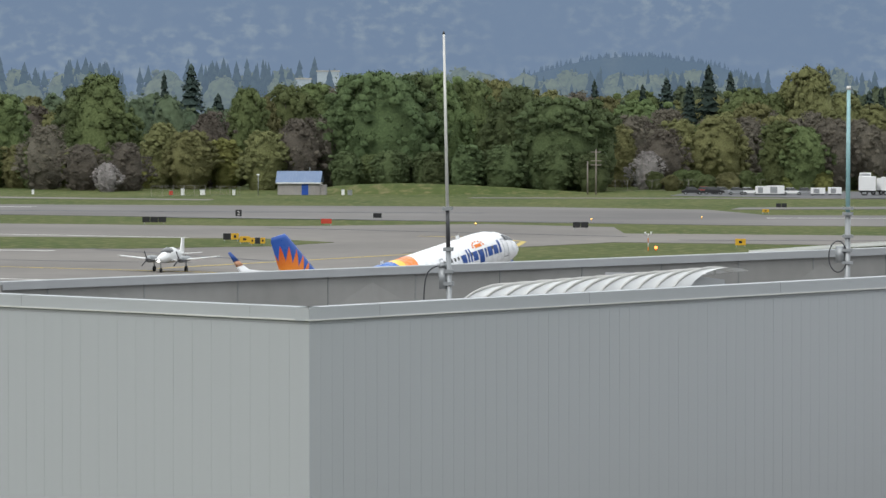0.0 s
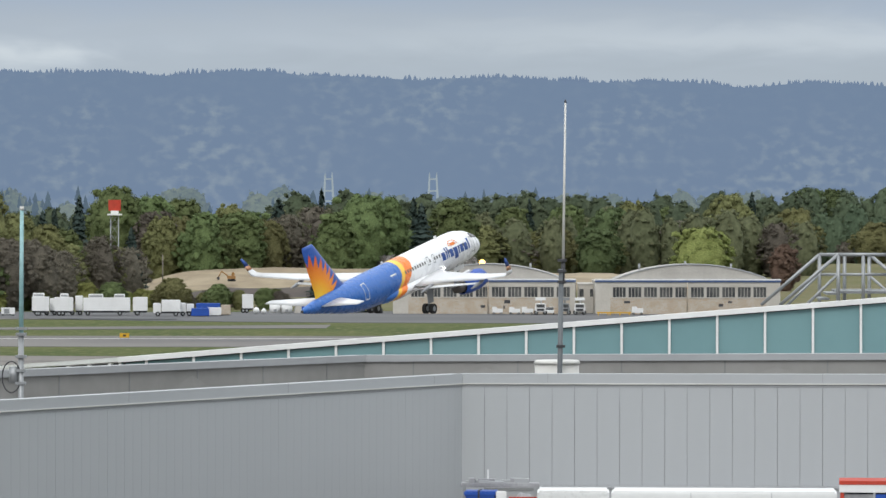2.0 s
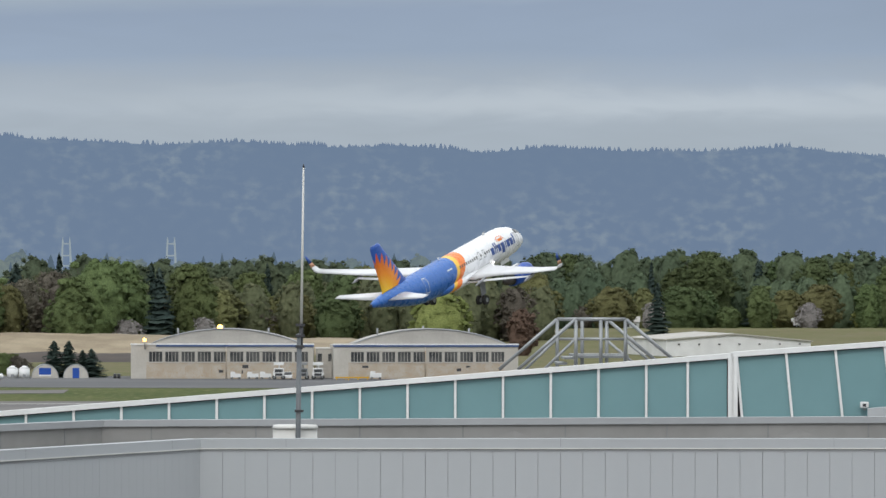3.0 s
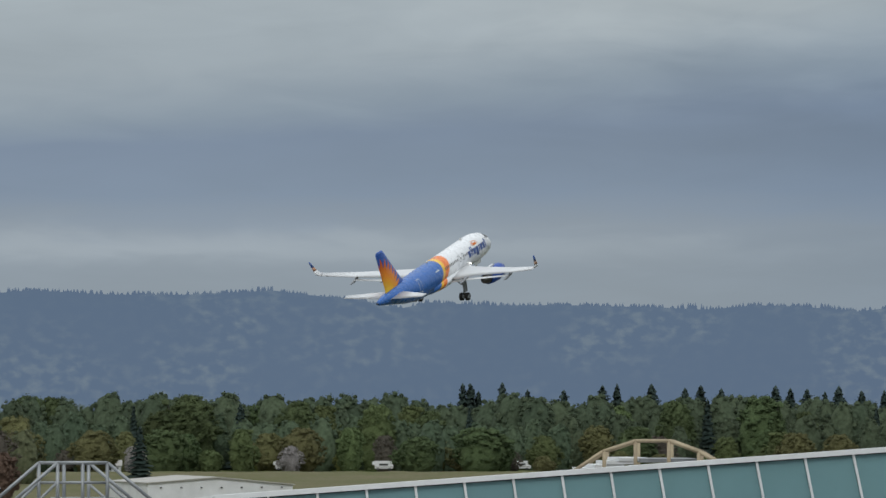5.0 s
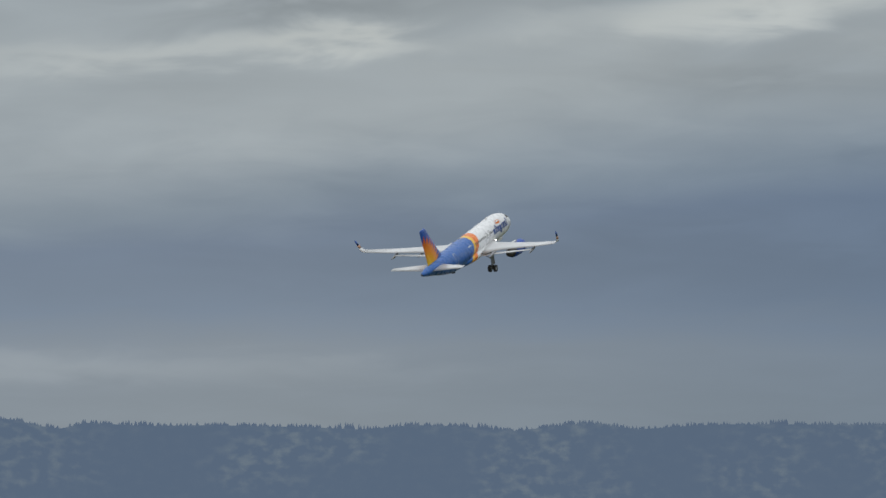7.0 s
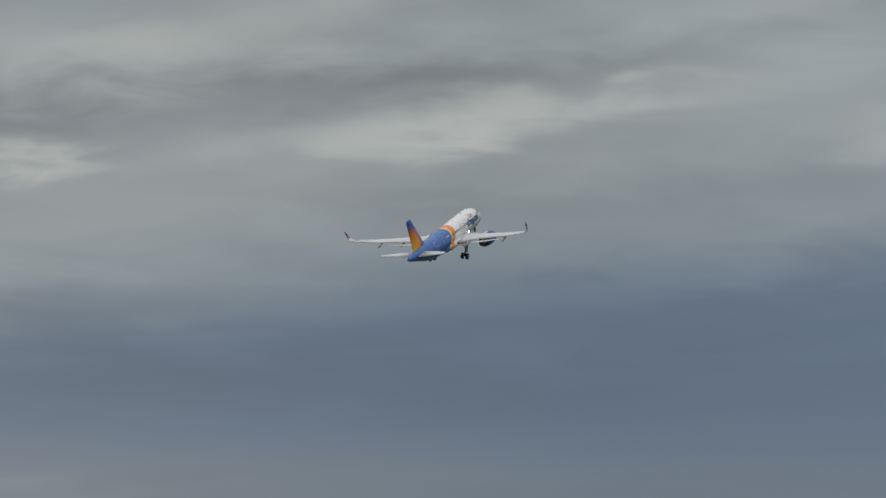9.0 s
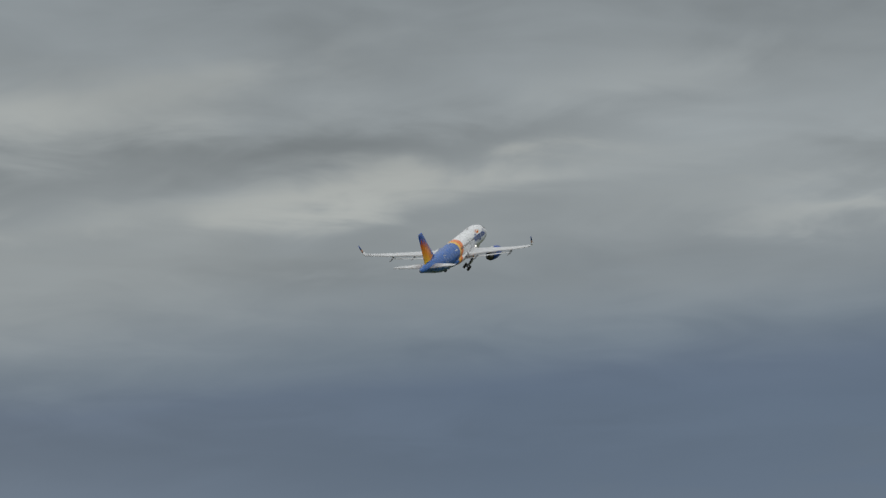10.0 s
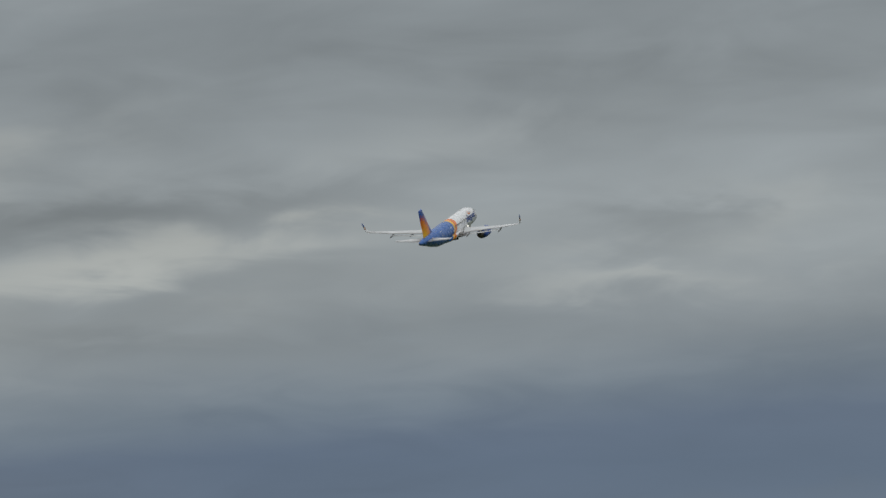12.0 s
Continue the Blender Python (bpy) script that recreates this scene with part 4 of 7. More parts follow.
def terminal():
    clad_wall("wall_west", A0, A1, 9.0, ROOF_TOP, 0.5, "pale grey metal-clad roof screen wall", CLAD)
    clad_wall("wall_middle", A1, A2, 9.0, ROOF_TOP, 0.31, "grey metal-clad roof screen wall with fine joints", CLAD)
    clad_wall("wall_east", A2, A3, 18.2, ROOF_TOP, 0.5, "grey metal-clad roof screen wall above a lower roof", CLAD, 0.007)
    # body of the building under the roofs
    bm = bmesh.new()
    pts = [(-46.0, 115.5), (-18.3, 95.95), (-2.35, 124.7), (-2.35, 104), (46, 104), (46, 178), (-22, 178), (-22, 174.5), (-8, 160), (-4.9, 138.7), (-26.6, 106.1), (-46, 119)]
    lo = [bm.verts.new((x, y, -0.02)) for x, y in pts]
    hi = [bm.verts.new((x, y, 18.25)) for x, y in pts]
    bm.faces.new(hi)
    for k in range(len(pts)):
        bm.faces.new((lo[k], lo[(k + 1) % len(pts)], hi[(k + 1) % len(pts)], hi[k]))
    tagged(part("terminal_block", bm, MEMBRANE), "grey flat-roofed terminal building block", "building", kind="structure")
    # inner parapet
    P0, P1, P2 = Vector((-44.0, 79.3 + 0.0)), Vector((-4.66, 138.3)), Vector((46.0, 146.5))
    P0 = P1 + (Vector((-26.4, 105.7)) - P1) * 1.0
    for nm, p, q in (("parapet_west", P0, P1), ("parapet_east", P1, P2)):
        w = thing(nm, "weathered grey inner roof parapet with membrane folds", "parapet", pose(p.x, p.y, 0, 0, 0, heading(p, q)), kind="structure")
        length = (q - p).length
        bm = bmesh.new()
        box(bm, 0, length, 0, 0.25, 9.0, ROOF_TOP - 0.06)
        part("upstand", bm, MEMBRANE, w)
        bm = bmesh.new()
        box(bm, -0.02, length, -0.06, 0.3, ROOF_TOP - 0.06, ROOF_TOP)
        box(bm, -0.02, length, -0.075, -0.06, ROOF_TOP - 0.16, ROOF_TOP)
        part("cap", bm, CLAD_CAP, w)
        bm = bmesh.new()
        k = 1.2
        while k < length:
            box(bm, k, k + 0.03, -0.012, 0, 18.75, ROOF_TOP - 0.16)
            k += 2.6
        part("seam", bm, JOINT, w)
        bm = bmesh.new()
        k = 3.0
        while k < length - 3:
            v = [bm.verts.new(c) for c in ((k - 1.9, -0.01, ROOF_TOP - 1.1), (k + 1.9, -0.01, ROOF_TOP - 1.1), (k, -0.01, ROOF_TOP - 0.3), (k, -0.10, ROOF_TOP - 1.1))]
            bm.faces.new((v[0], v[3], v[2]))
            bm.faces.new((v[3], v[1], v[2]))
            bm.faces.new((v[0], v[2], v[1]))
            bm.faces.new((v[0], v[1], v[3]))
            k += 7.3
        part("membrane_fold", bm, MEMBRANE, w)


terminal()


def clerestory():
    """Sloping run of teal glass panes in white frames, rising along the roof."""
    D = 160.0
    pts = {a: EYE[2] + D / math.cos(radians(a - 2)) * math.tan(radians(e)) for a, e in ((-4.415, -1.784), (4.479, -1.073), (4.6, -1.063), (13.5, -0.40))}
    a, b = at(-4.415, D / math.cos(radians(-6.415))), at(4.479, D / math.cos(radians(2.479)))
    c, d = b.copy(), at(13.5, D / math.cos(radians(11.5)))
    for p, q, za, zb, lean, pitch in ((a, b, pts[-4.415], pts[4.479], 0.0, 1.357), (c, d, pts[4.6], pts[13.5], 5.0, 1.40)):
        length = (q - p).xy.length
        run = thing("clerestory", "white-framed sloping run of teal glass panes", "glazing", pose(p.x, p.y, 0, 0, 0, heading(p, q)), kind="structure")
        slope = (zb - za) / length
        base = 19.5
        if lean:
            xs = [0.12 + k * pitch for k in range(int((length - 0.12) / pitch) + 1)]
        else:
            xs = [length - 0.12, length - 1.27, length - 2.45]
            while xs[-1] - pitch > 0:
                xs.append(xs[-1] - pitch)
            xs = [0.0] + xs[::-1]

        def top(x):
            return za + slope * x
        bm = bmesh.new()
        o = [(0, base), (length, base), (length, zb - 0.05), (0, za - 0.05)]
        extrude(bm, o, 0.2, 0, Matrix.Translation((0, 0.22, 0)))
        part("backing", bm, DARK, run)
        for k, (x0, x1) in enumerate(zip(xs, xs[1:])):
            shift = math.tan(radians(lean + 10 * k / len(xs))) if lean else 0.0
            nxt = math.tan(radians(lean + 10 * (k + 1) / len(xs))) if lean else 0.0
            t0, t1 = top(x0) - 0.12, top(x1) - 0.12
            bm = bmesh.new()
            lo = base
            extrude(bm, [(x0 + shift * (t0 - lo) + 0.04, lo), (x1 + nxt * (t1 - lo) - 0.04, lo), (x1 - 0.04, t1), (x0 + 0.04, t0)], 0.03, 0, Matrix.Translation((0, 0.1, 0)))
            part("pane", bm, TEAL, run)
            bm = bmesh.new()
            extrude(bm, [(x0 + shift * (t0 - lo) - 0.035, lo), (x0 + shift * (t0 - lo) + 0.035, lo), (x0 + 0.035, t0), (x0 - 0.035, t0)], 0.1, 0, Matrix.Translation((0, 0.0, 0)))
            part("mullion", bm, WHITE, run)
        bm = bmesh.new()
        extrude(bm, [(-0.05, za - 0.14), (length, zb - 0.14), (length, zb), (-0.05, za)], 0.5, 0, Matrix.Translation((0, -0.06, 0)))
        part("top_rail", bm, WHITE, run)
        bm = bmesh.new()
        extrude(bm, [(0, za - 0.17), (length, zb - 0.17), (length, zb - 0.145), (0, za - 0.145)], 0.06, 0, Matrix.Translation((0, 0.03, 0)))
        part("gasket", bm, DARK, run)
    # pale roof slope that rises in front of the second run
    p, q = at(5.85, 158.6), at(13.5, 160.5)
    up = thing("roof_slope", "pale grey roof slope before the glass", "roof", pose(p.x, p.y, 0, 0, 0, heading(p, q)), kind="structure")
    bm = bmesh.new()
    extrude(bm, [(0, 19.5), ((q - p).xy.length, 19.5), ((q - p).xy.length, 22.7), (3.7, 21.38), (0, 21.08)], 0.6)
    part("sheet", bm, CLAD, up)
    # double post where the two runs meet
    bm = bmesh.new()
    box(bm, -0.13, -0.03, -0.09, 0.1, 19.5, pts[4.479] - 0.1)
    box(bm, 0.04, 0.14, -0.09, 0.1, 19.5, pts[4.479] - 0.1)
    box(bm, -0.03, 0.04, -0.02, 0.1, 19.5, pts[4.479] - 0.1)
    post = part("joint_post", bm, WHITE, m=pose(b.x, b.y, 0, 0, 0, heading(a, b)))
    tagged(post, "white double post between glass panes", "post", kind="structure")
    # gable end that falls away from the first pane
    e = at(-6.42, 174)
    ze = EYE[2] + 174 * math.tan(radians(-1.925))
    end = thing("clerestory_end", "white sloping end of the glass roof with small dark panes", "glazing", pose(e.x, e.y, 0, 0, 0, heading(e, a)), kind="structure")
    length = (a - e).xy.length
    za = pts[-4.415]
    bm = bmesh.new()
    extrude(bm, [(0, ze - 0.08), (length, za - 0.12), (length, za), (0, ze + 0.02)], 0.4, 0)
    part("rail", bm, WHITE, end)
    bm = bmesh.new()
    extrude(bm, [(0, 19.6), (length, 19.6), (length, za - 0.14), (0, ze - 0.1)], 0.2, 0, Matrix.Translation((0, 0.12, 0)))
    part("backing", bm, DARK, end)
    for k in range(9):
        x = length * (0.12 + 0.1 * k)
        bm = bmesh.new()
        extrude(bm, [(x, 19.6), (x + 0.18, 19.6), (x + 0.5, za - 0.12 - (za - ze) * (1 - x / length)), (x + 0.3, za - 0.12 - (za - ze) * (1 - x / length))], 0.08, 0, Matrix.Translation((0, 0.02, 0)))
        part("mullion", bm, WHITE, end)


clerestory()


# ---- masts and roof things ----
def leaning(p, z, degrees):
    """Leans a mast about its foot, keeping heights as they are."""
    return pose(p.x, p.y, z, 0, degrees, 0) @ Matrix.Translation((0, 0, -z))


def masts():
    # white whip aerial on a clamped grey stub
    p = at(-9.47, 106.5)
    z0, z1 = EYE[2] + 106.5 * math.tan(radians(-2.312)), EYE[2] + 106.5 * math.tan(radians(0.309))
    mast = thing("radio_mast", "tall white whip aerial clamped to a roof bracket", "antenna", leaning(p, z0, -1.2))
    bm = bmesh.new()
    tube(bm, (0, 0, 18.2), (0, 0, z0 + 0.75), 0.052, 0.052)
    part("stub", bm, GALV, mast)
    bm = bmesh.new()
    tube(bm, (0, 0, z0 + 0.75), (0, 0, z0 + 1.55), 0.042, 0.036)
    part("lower_tube", bm, DARK, mast, "black lower tube")
    bm = bmesh.new()
    tube(bm, (0, 0, z0 + 1.55), (0, 0, z1 - 0.05), 0.033, 0.022)
    part("whip", bm, WHITE_GRP, mast, "white fibreglass whip")
    bm = bmesh.new()
    tube(bm, (0, 0, z1 - 0.05), (0, 0, z1), 0.028, 0.012)
    part("tip", bm, DARK, mast)
    for z in (z0 + 0.1, z0 + 0.33, z0 + 0.75, z0 + 1.52):
        bm = bmesh.new()
        box(bm, -0.09, 0.09, -0.07, 0.07, z - 0.035, z + 0.035)
        part("clamp", bm, GALV, mast)
    bm = bmesh.new()
    tube(bm, (-0.12, 0, z0 + 0.0), (-0.12, 0, z0 + 0.42), 0.075, 0.075)
    tube(bm, (-0.12, 0, z0 + 0.42), (-0.12, 0, z0 + 0.5), 0.1, 0.05)
    part("junction_can", bm, GALV, mast)
    cable(mast, [(-0.14, 0, z0 + 0.45), (-0.34, 0, z0 + 0.42), (-0.47, 0, z0 + 0.2), (-0.49, 0, z0 - 0.2)])
    # teal painted mast
    p = at(-5.42, 121)
    z0, z1 = EYE[2] + 121 * math.tan(radians(-2.113)), EYE[2] + 121 * math.tan(radians(-0.249))
    mast = thing("radio_mast", "slim teal-painted aerial on a grey roof bracket with coiled cable", "antenna", leaning(p, z0, 0.3))
    bm = bmesh.new()
    tube(bm, (0, 0, 18.2), (0, 0, z0 + 1.2), 0.065, 0.06)
    part("stub", bm, GALV, mast)
    bm = bmesh.new()
    tube(bm, (0, 0, z0 + 1.2), (0, 0, z1 - 0.08), 0.05, 0.04)
    part("tube", bm, TEALP, mast, "teal painted tube")
    bm = bmesh.new()
    tube(bm, (0, 0, z1 - 0.08), (0, 0, z1), 0.05, 0.045)
    part("tip", bm, WHITE_GRP, mast)
    for z in (z0 + 0.15, z0 + 0.42, z0 + 0.72, z0 + 1.2, z0 + 1.32):
        bm = bmesh.new()
        box(bm, -0.11, 0.11, -0.09, 0.09, z - 0.03, z + 0.03)
        part("clamp", bm, GALV, mast)
    bm = bmesh.new()
    tube(bm, (-0.16, 0, z0 + 0.15), (-0.16, 0, z0 + 0.5), 0.1, 0.1)
    part("junction_can", bm, GALV, mast)
    ring = [(-0.2 + 0.2 * math.cos(t), -0.05, z0 + 0.28 + 0.34 * math.sin(t)) for t in np.linspace(0.4, 6.0, 15)]
    cable(mast, ring)
    # grey and white mast that stands on a white drum
    p = at(0.06, 131)
    z0, z1 = EYE[2] + 131 * math.tan(radians(-1.907)), EYE[2] + 131 * math.tan(radians(0.839))
    mast = thing("radio_mast", "white whip aerial on a tall grey pole", "antenna", leaning(p, z0, 0.75))
    bm = bmesh.new()
    tube(bm, (0, 0, 18.2), (0, 0, z0 + 2.35), 0.06, 0.06)
    part("pole", bm, DARKPOLE, mast)
    bm = bmesh.new()
    tube(bm, (0.04, 0, z0 + 2.0), (0.04, 0, z0 + 2.58), 0.045, 0.045)
    part("sleeve", bm, DARK, mast, "black sleeve")
    bm = bmesh.new()
    tube(bm, (0.04, 0, z0 + 2.58), (0.04, 0, z1 - 0.06), 0.032, 0.022)
    part("whip", bm, WHITE_GRP, mast, "white fibreglass whip")
    bm = bmesh.new()
    tube(bm, (0.04, 0, z1 - 0.06), (0.04, 0, z1 + 0.02), 0.03, 0.008)
    part("tip", bm, DARK, mast)
    for z in (z0 + 2.05, z0 + 2.3, z0 + 2.55, z0 + 0.55):
        bm = bmesh.new()
        box(bm, -0.09, 0.12, -0.08, 0.08, z - 0.03, z + 0.03)
        part("clamp", bm, DARK, mast)
    p = at(0.03, 131.9)
    bm = bmesh.new()
    tube(bm, (0, 0, 18.2), (0, 0, z0 + 0.12), 0.52, 0.52, 28)
    tube(bm, (0, 0, z0 + 0.12), (0, 0, z0 + 0.2), 0.56, 0.50, 28)
    tagged(part("roof_vent", bm, WHITE_GRP, m=pose(p.x, p.y, 0)), "squat white round roof vent", "vent")


def cable(parent, pts, r=0.014):
    cu = bpy.data.curves.new("cable", "CURVE")
    cu.dimensions, cu.bevel_depth, cu.bevel_resolution, cu.resolution_u = "3D", r, 2, 6
    sp = cu.splines.new("NURBS")
    sp.points.add(len(pts) - 1)
    for q, p in zip(sp.points, pts):
        q.co = (*p, 1)
    sp.use_endpoint_u, sp.order_u = True, 3
    cu.materials.append(DARK)
    ob = new("cable", cu)
    ob.parent = parent


masts()


def vault():
    """Ribbed white barrel skylight between the two roof walls."""
    a, b = at(-9.42, 108.5), at(-7.05, 118.2)
    sky = thing("barrel_skylight", "weathered white ribbed barrel skylight on the roof", "skylight", pose(a.x, a.y, 0, 0, 0, heading(a, b)))
    length = (b - a).xy.length
    n = 12
    step = length / n
    base = 20.55

    away = Matrix.Rotation(-radians(heading(a, b)), 3, "Z") @ Vector((0.22, 1.0, 0))

    def arc(x, r, h):
        return [Vector((x, 0, base + h * math.sin(t) ** 0.8)) + away * r * (1 - math.cos(t)) for t in np.linspace(0, math.pi * 0.72, 11)]
    for k in range(n):
        bm = bmesh.new()
        x0, x1 = k * step + 0.04, (k + 1) * step
        rows = [[bm.verts.new(p) for p in arc(x, 2.4, 0.64)] for x in (x0, x1)]
        for i in range(10):
            bm.faces.new((rows[0][i], rows[0][i + 1], rows[1][i + 1], rows[1][i])).smooth = True
        part("panel", bm, WHITE, sky)
        bm = bmesh.new()
        rings = []
        for p, o in zip(arc(k * step, 2.4, 0.64), arc(k * step, 2.4, 0.675)):
            rings.append([p + Vector((-0.05, 0, -0.02)), p + Vector((0.05, 0, -0.02)), o + Vector((0.05, -0.03, 0.02)), o + Vector((-0.05, -0.03, 0.02))])
        loft(bm, rings)
        # ribs take a greyer white than the panels to paint their thin shadow lines
        part("rib", bm, WHITE_GRP, sky, "rib in greyer white for its shadow line")
    bm = bmesh.new()
    box(bm, 0, length, 0.02, 0.3, 18.2, base)
    part("kerb", bm, CLAD_CAP, sky)
    bm = bmesh.new()
    extrude(bm, [(length, base), (length + 2.6, base), (length + 2.6, base + 0.38), (length, base + 0.60)], 1.6, 0, Matrix.Translation((0, 0.3, 0)))
    part("end_hood", bm, CLAD_CAP, sky, "grey metal end hood")


vault()


# ---- hangars ----
def hangar(p, q, second):
    """Low plastered hangar front with a window band and a flat-arched roof behind."""
    h = thing("hangar", "weathered cream hangar with peeling plaster and a shallow arched roof", "hangar", pose(p.x, p.y, 0, 0, 0, heading(p, q)), group="hangars by the apron")
    L = (q - p).xy.length
    top = 6.55
    side = 3.0
    n = 10
    w0 = side if not second else 2.9
    w1 = L - (1.0 if not second else 2.7)
    pitch = (w1 - w0) / n
    ww, wz0, wz1 = pitch * 0.84, 3.25, 5.3
    bm = bmesh.new()
    box(bm, 0, w0, 0, 0.4, 0, top)
    box(bm, w1, L, 0, 0.4, 0, top)
    box(bm, w0, w1, 0.02, 0.4, wz1, top)
    box(bm, 0, 0.4, 0.4, 14, 0, top), box(bm, L - 0.4, L, 0.4, 14, 0, top), box(bm, 0.4, L - 0.4, 13.6, 14, 0, top)
    part("wall", bm, HANGAR, h)
    bm = bmesh.new()
    box(bm, w0, w1, 0.02, 0.4, 0, wz0)
    part("lower_wall", bm, HANGAR_RUST, h, "rust-stained peeling lower wall")
    for k in range(n):
        x = w0 + k * pitch
        bm = bmesh.new()
        box(bm, x, x + pitch - ww, 0.02, 0.4, wz0, wz1)
        part("pier", bm, HANGAR, h)
        x += pitch - ww
        bm = bmesh.new()
        box(bm, x, x + ww, 0.15, 0.3, wz0, wz0 + 0.08)
        win = part("window", bm, HANGAR, h, "four-light window with dusty dark panes")
        boxpart("head", (x, x + ww, 0.15, 0.3, wz1 - 0.06, wz1), HANGAR, win)
        for i in range(5):
            boxpart("mullion", (x + i * ww / 4 - 0.03, x + i * ww / 4 + 0.03, 0.153, 0.297, wz0 + 0.081, wz1 - 0.061), HANGAR, win)
        for i in range(4):
            bm = bmesh.new()
            box(bm, x + i * ww / 4 + 0.05, x + (i + 1) * ww / 4 - 0.05, 0.22, 0.26, wz0 + 0.08, wz1 - 0.06)
            part("pane", bm, PANE, win)
        bm = bmesh.new()
        box(bm, x - 0.05, x + ww + 0.05, -0.08, 0.15, wz0 - 0.12, wz0)
        part("sill", bm, HANGAR, win)
    bm = bmesh.new()
    box(bm, -0.1, L + 0.1, -0.15, 0.5, top, top + 0.32)
    part("parapet", bm, WHITE, h, "white parapet strip")
    bm = bmesh.new()
    box(bm, -0.1 + (0 if second else 5), L + 0.1, -0.19, -0.152, top - 0.30, top + 0.06)
    part("fascia", bm, BLUE_TRIM, h, "faded blue fascia")
    # arched roof
    rings = []
    for y in (0.6, 14.2):
        rings.append([Vector((L * 0.10 + L * 0.84 * t, y, top + 0.1 + 3.05 * (1 - (2 * t - 1) ** 2) ** 0.9)) for t in np.linspace(0, 1, 25)])
    bm = bmesh.new()
    loft(bm, [r + [Vector((r[-1].x, r[0].y, top)), Vector((r[0].x, r[0].y, top))] for r in rings])
    part("roof", bm, HROOF, h)
    bm = bmesh.new()
    o = [Vector((v.x, 0.45, v.z)) for v in rings[0]]
    loft(bm, [[v + Vector((0, 0, -0.1)), v + Vector((0, 0.35, -0.1)), v + Vector((0, 0.35, 0.16)), v + Vector((0, 0, 0.16))] for v in o])
    part("roof_edge", bm, CLAD_CAP, h, "grey roof edge trim")
    for k in range(3):
        bm = bmesh.new()
        tube(bm, (L * (0.25 + 0.25 * k), 8, top + 1.8), (L * (0.25 + 0.25 * k), 8, top + 3.2 + (k == 1) * 0.5), 0.22, 0.2, 10)
        part("vent_pipe", bm, GALV, h)
    bm = bmesh.new()
    tube(bm, (w0 - 0.2 + 5 * pitch, -0.05, 0), (w0 - 0.2 + 5 * pitch, -0.05, top + 0.3), 0.13, 0.13, 8)
    part("downpipe", bm, HANGAR_RUST, h, "rusty downpipe")
    rnd = random.Random(5 + second)
    for k in range(9):
        x, z, w, hh = rnd.uniform(w0, w1 - 1.5), rnd.uniform(0.8, 2.5), rnd.uniform(0.3, 1.4), rnd.uniform(0.25, 0.7)
        bm = bmesh.new()
        box(bm, x, x + w, -0.01, 0.02, z, z + hh)
        part("patch", bm, HANGAR_RUST if k % 3 else DARK, h)
    return h


H1 = hangar(at(-1.640, 1095), at(0.215, 1094), 0)
H2 = hangar(at(0.42, 1092.5), at(2.30, 1095), 1)


def hangar_extras():
    for az, d, z, mat, r in ((-0.735, 1096, 10.0, AMBER, 0.55), (-1.50, 1093, 7.6, AMBER, 0.36)):
        p = at(az, d)
        lamp = thing("beacon_light", "lit amber floodlight on the hangar roof", "lamp", pose(p.x, p.y, 0))
        bm = bmesh.new()
        bmesh.ops.create_uvsphere(bm, u_segments=14, v_segments=8, radius=r, matrix=Matrix.Translation((0, 0, z)))
        part("lens", bm, mat, lamp)
        bm = bmesh.new()
        tube(bm, (0, 1.5, z - 1.8), (0, 1.2, z - .1), 0.09, 0.09, 8)
        tube(bm, (0, 1.2, z - .1), (0, 0, z), 0.09, 0.09, 8)
        part("bracket", bm, GALV, lamp)
    # low link building between the hangars
    p = at(0.215, 1100)
    link = thing("link_building", "small cream block between the two hangars", "building", pose(p.x + 0.5, p.y, 0))
    bm = bmesh.new()
    box(bm, 0, 3.4, 0, 12, 0, 5.6)
    part("wall", bm, HANGAR, link)
    bm = bmesh.new()
    box(bm, -0.1, 3.4, -0.1, 12, 5.6, 5.85)
    part("roof", bm, HROOF, link)
    for x in (0.35, 2.4):
        bm = bmesh.new()
        box(bm, x, x + 0.8, -0.03, 0.1, 3.3, 4.8)
        part("window", bm, PANE, link)
    p = at(4.58, 1330)
    b = thing("storage_building", "long pale grey metal shed with a shallow gable", "shed", pose(p.x, p.y, 0, 0, 0, 14))
    bm = bmesh.new()
    o = [(-19, 0), (17, 0), (17, 3.4), (-2, 5.1), (-19, 3.9)]
    extrude(bm, o, 30)
    part("wall", bm, WHITE, b)
    bm = bmesh.new()
    extrude(bm, [(-19.4, 3.85), (-2, 5.1), (17.4, 3.35), (17.4, 3.6), (-2, 5.4), (-19.4, 4.1)], 31, 0, Matrix.Translation((0, -0.5, 0)))
    part("roof", bm, HROOF, b)
    for k in range(7):
        bm = bmesh.new()
        box(bm, -16 + k * 5.0, -15.6 + k * 5.0, -0.3, 0, 2.7, 3.0)
        part("wall_lamp", bm, DARK, b)


hangar_extras()

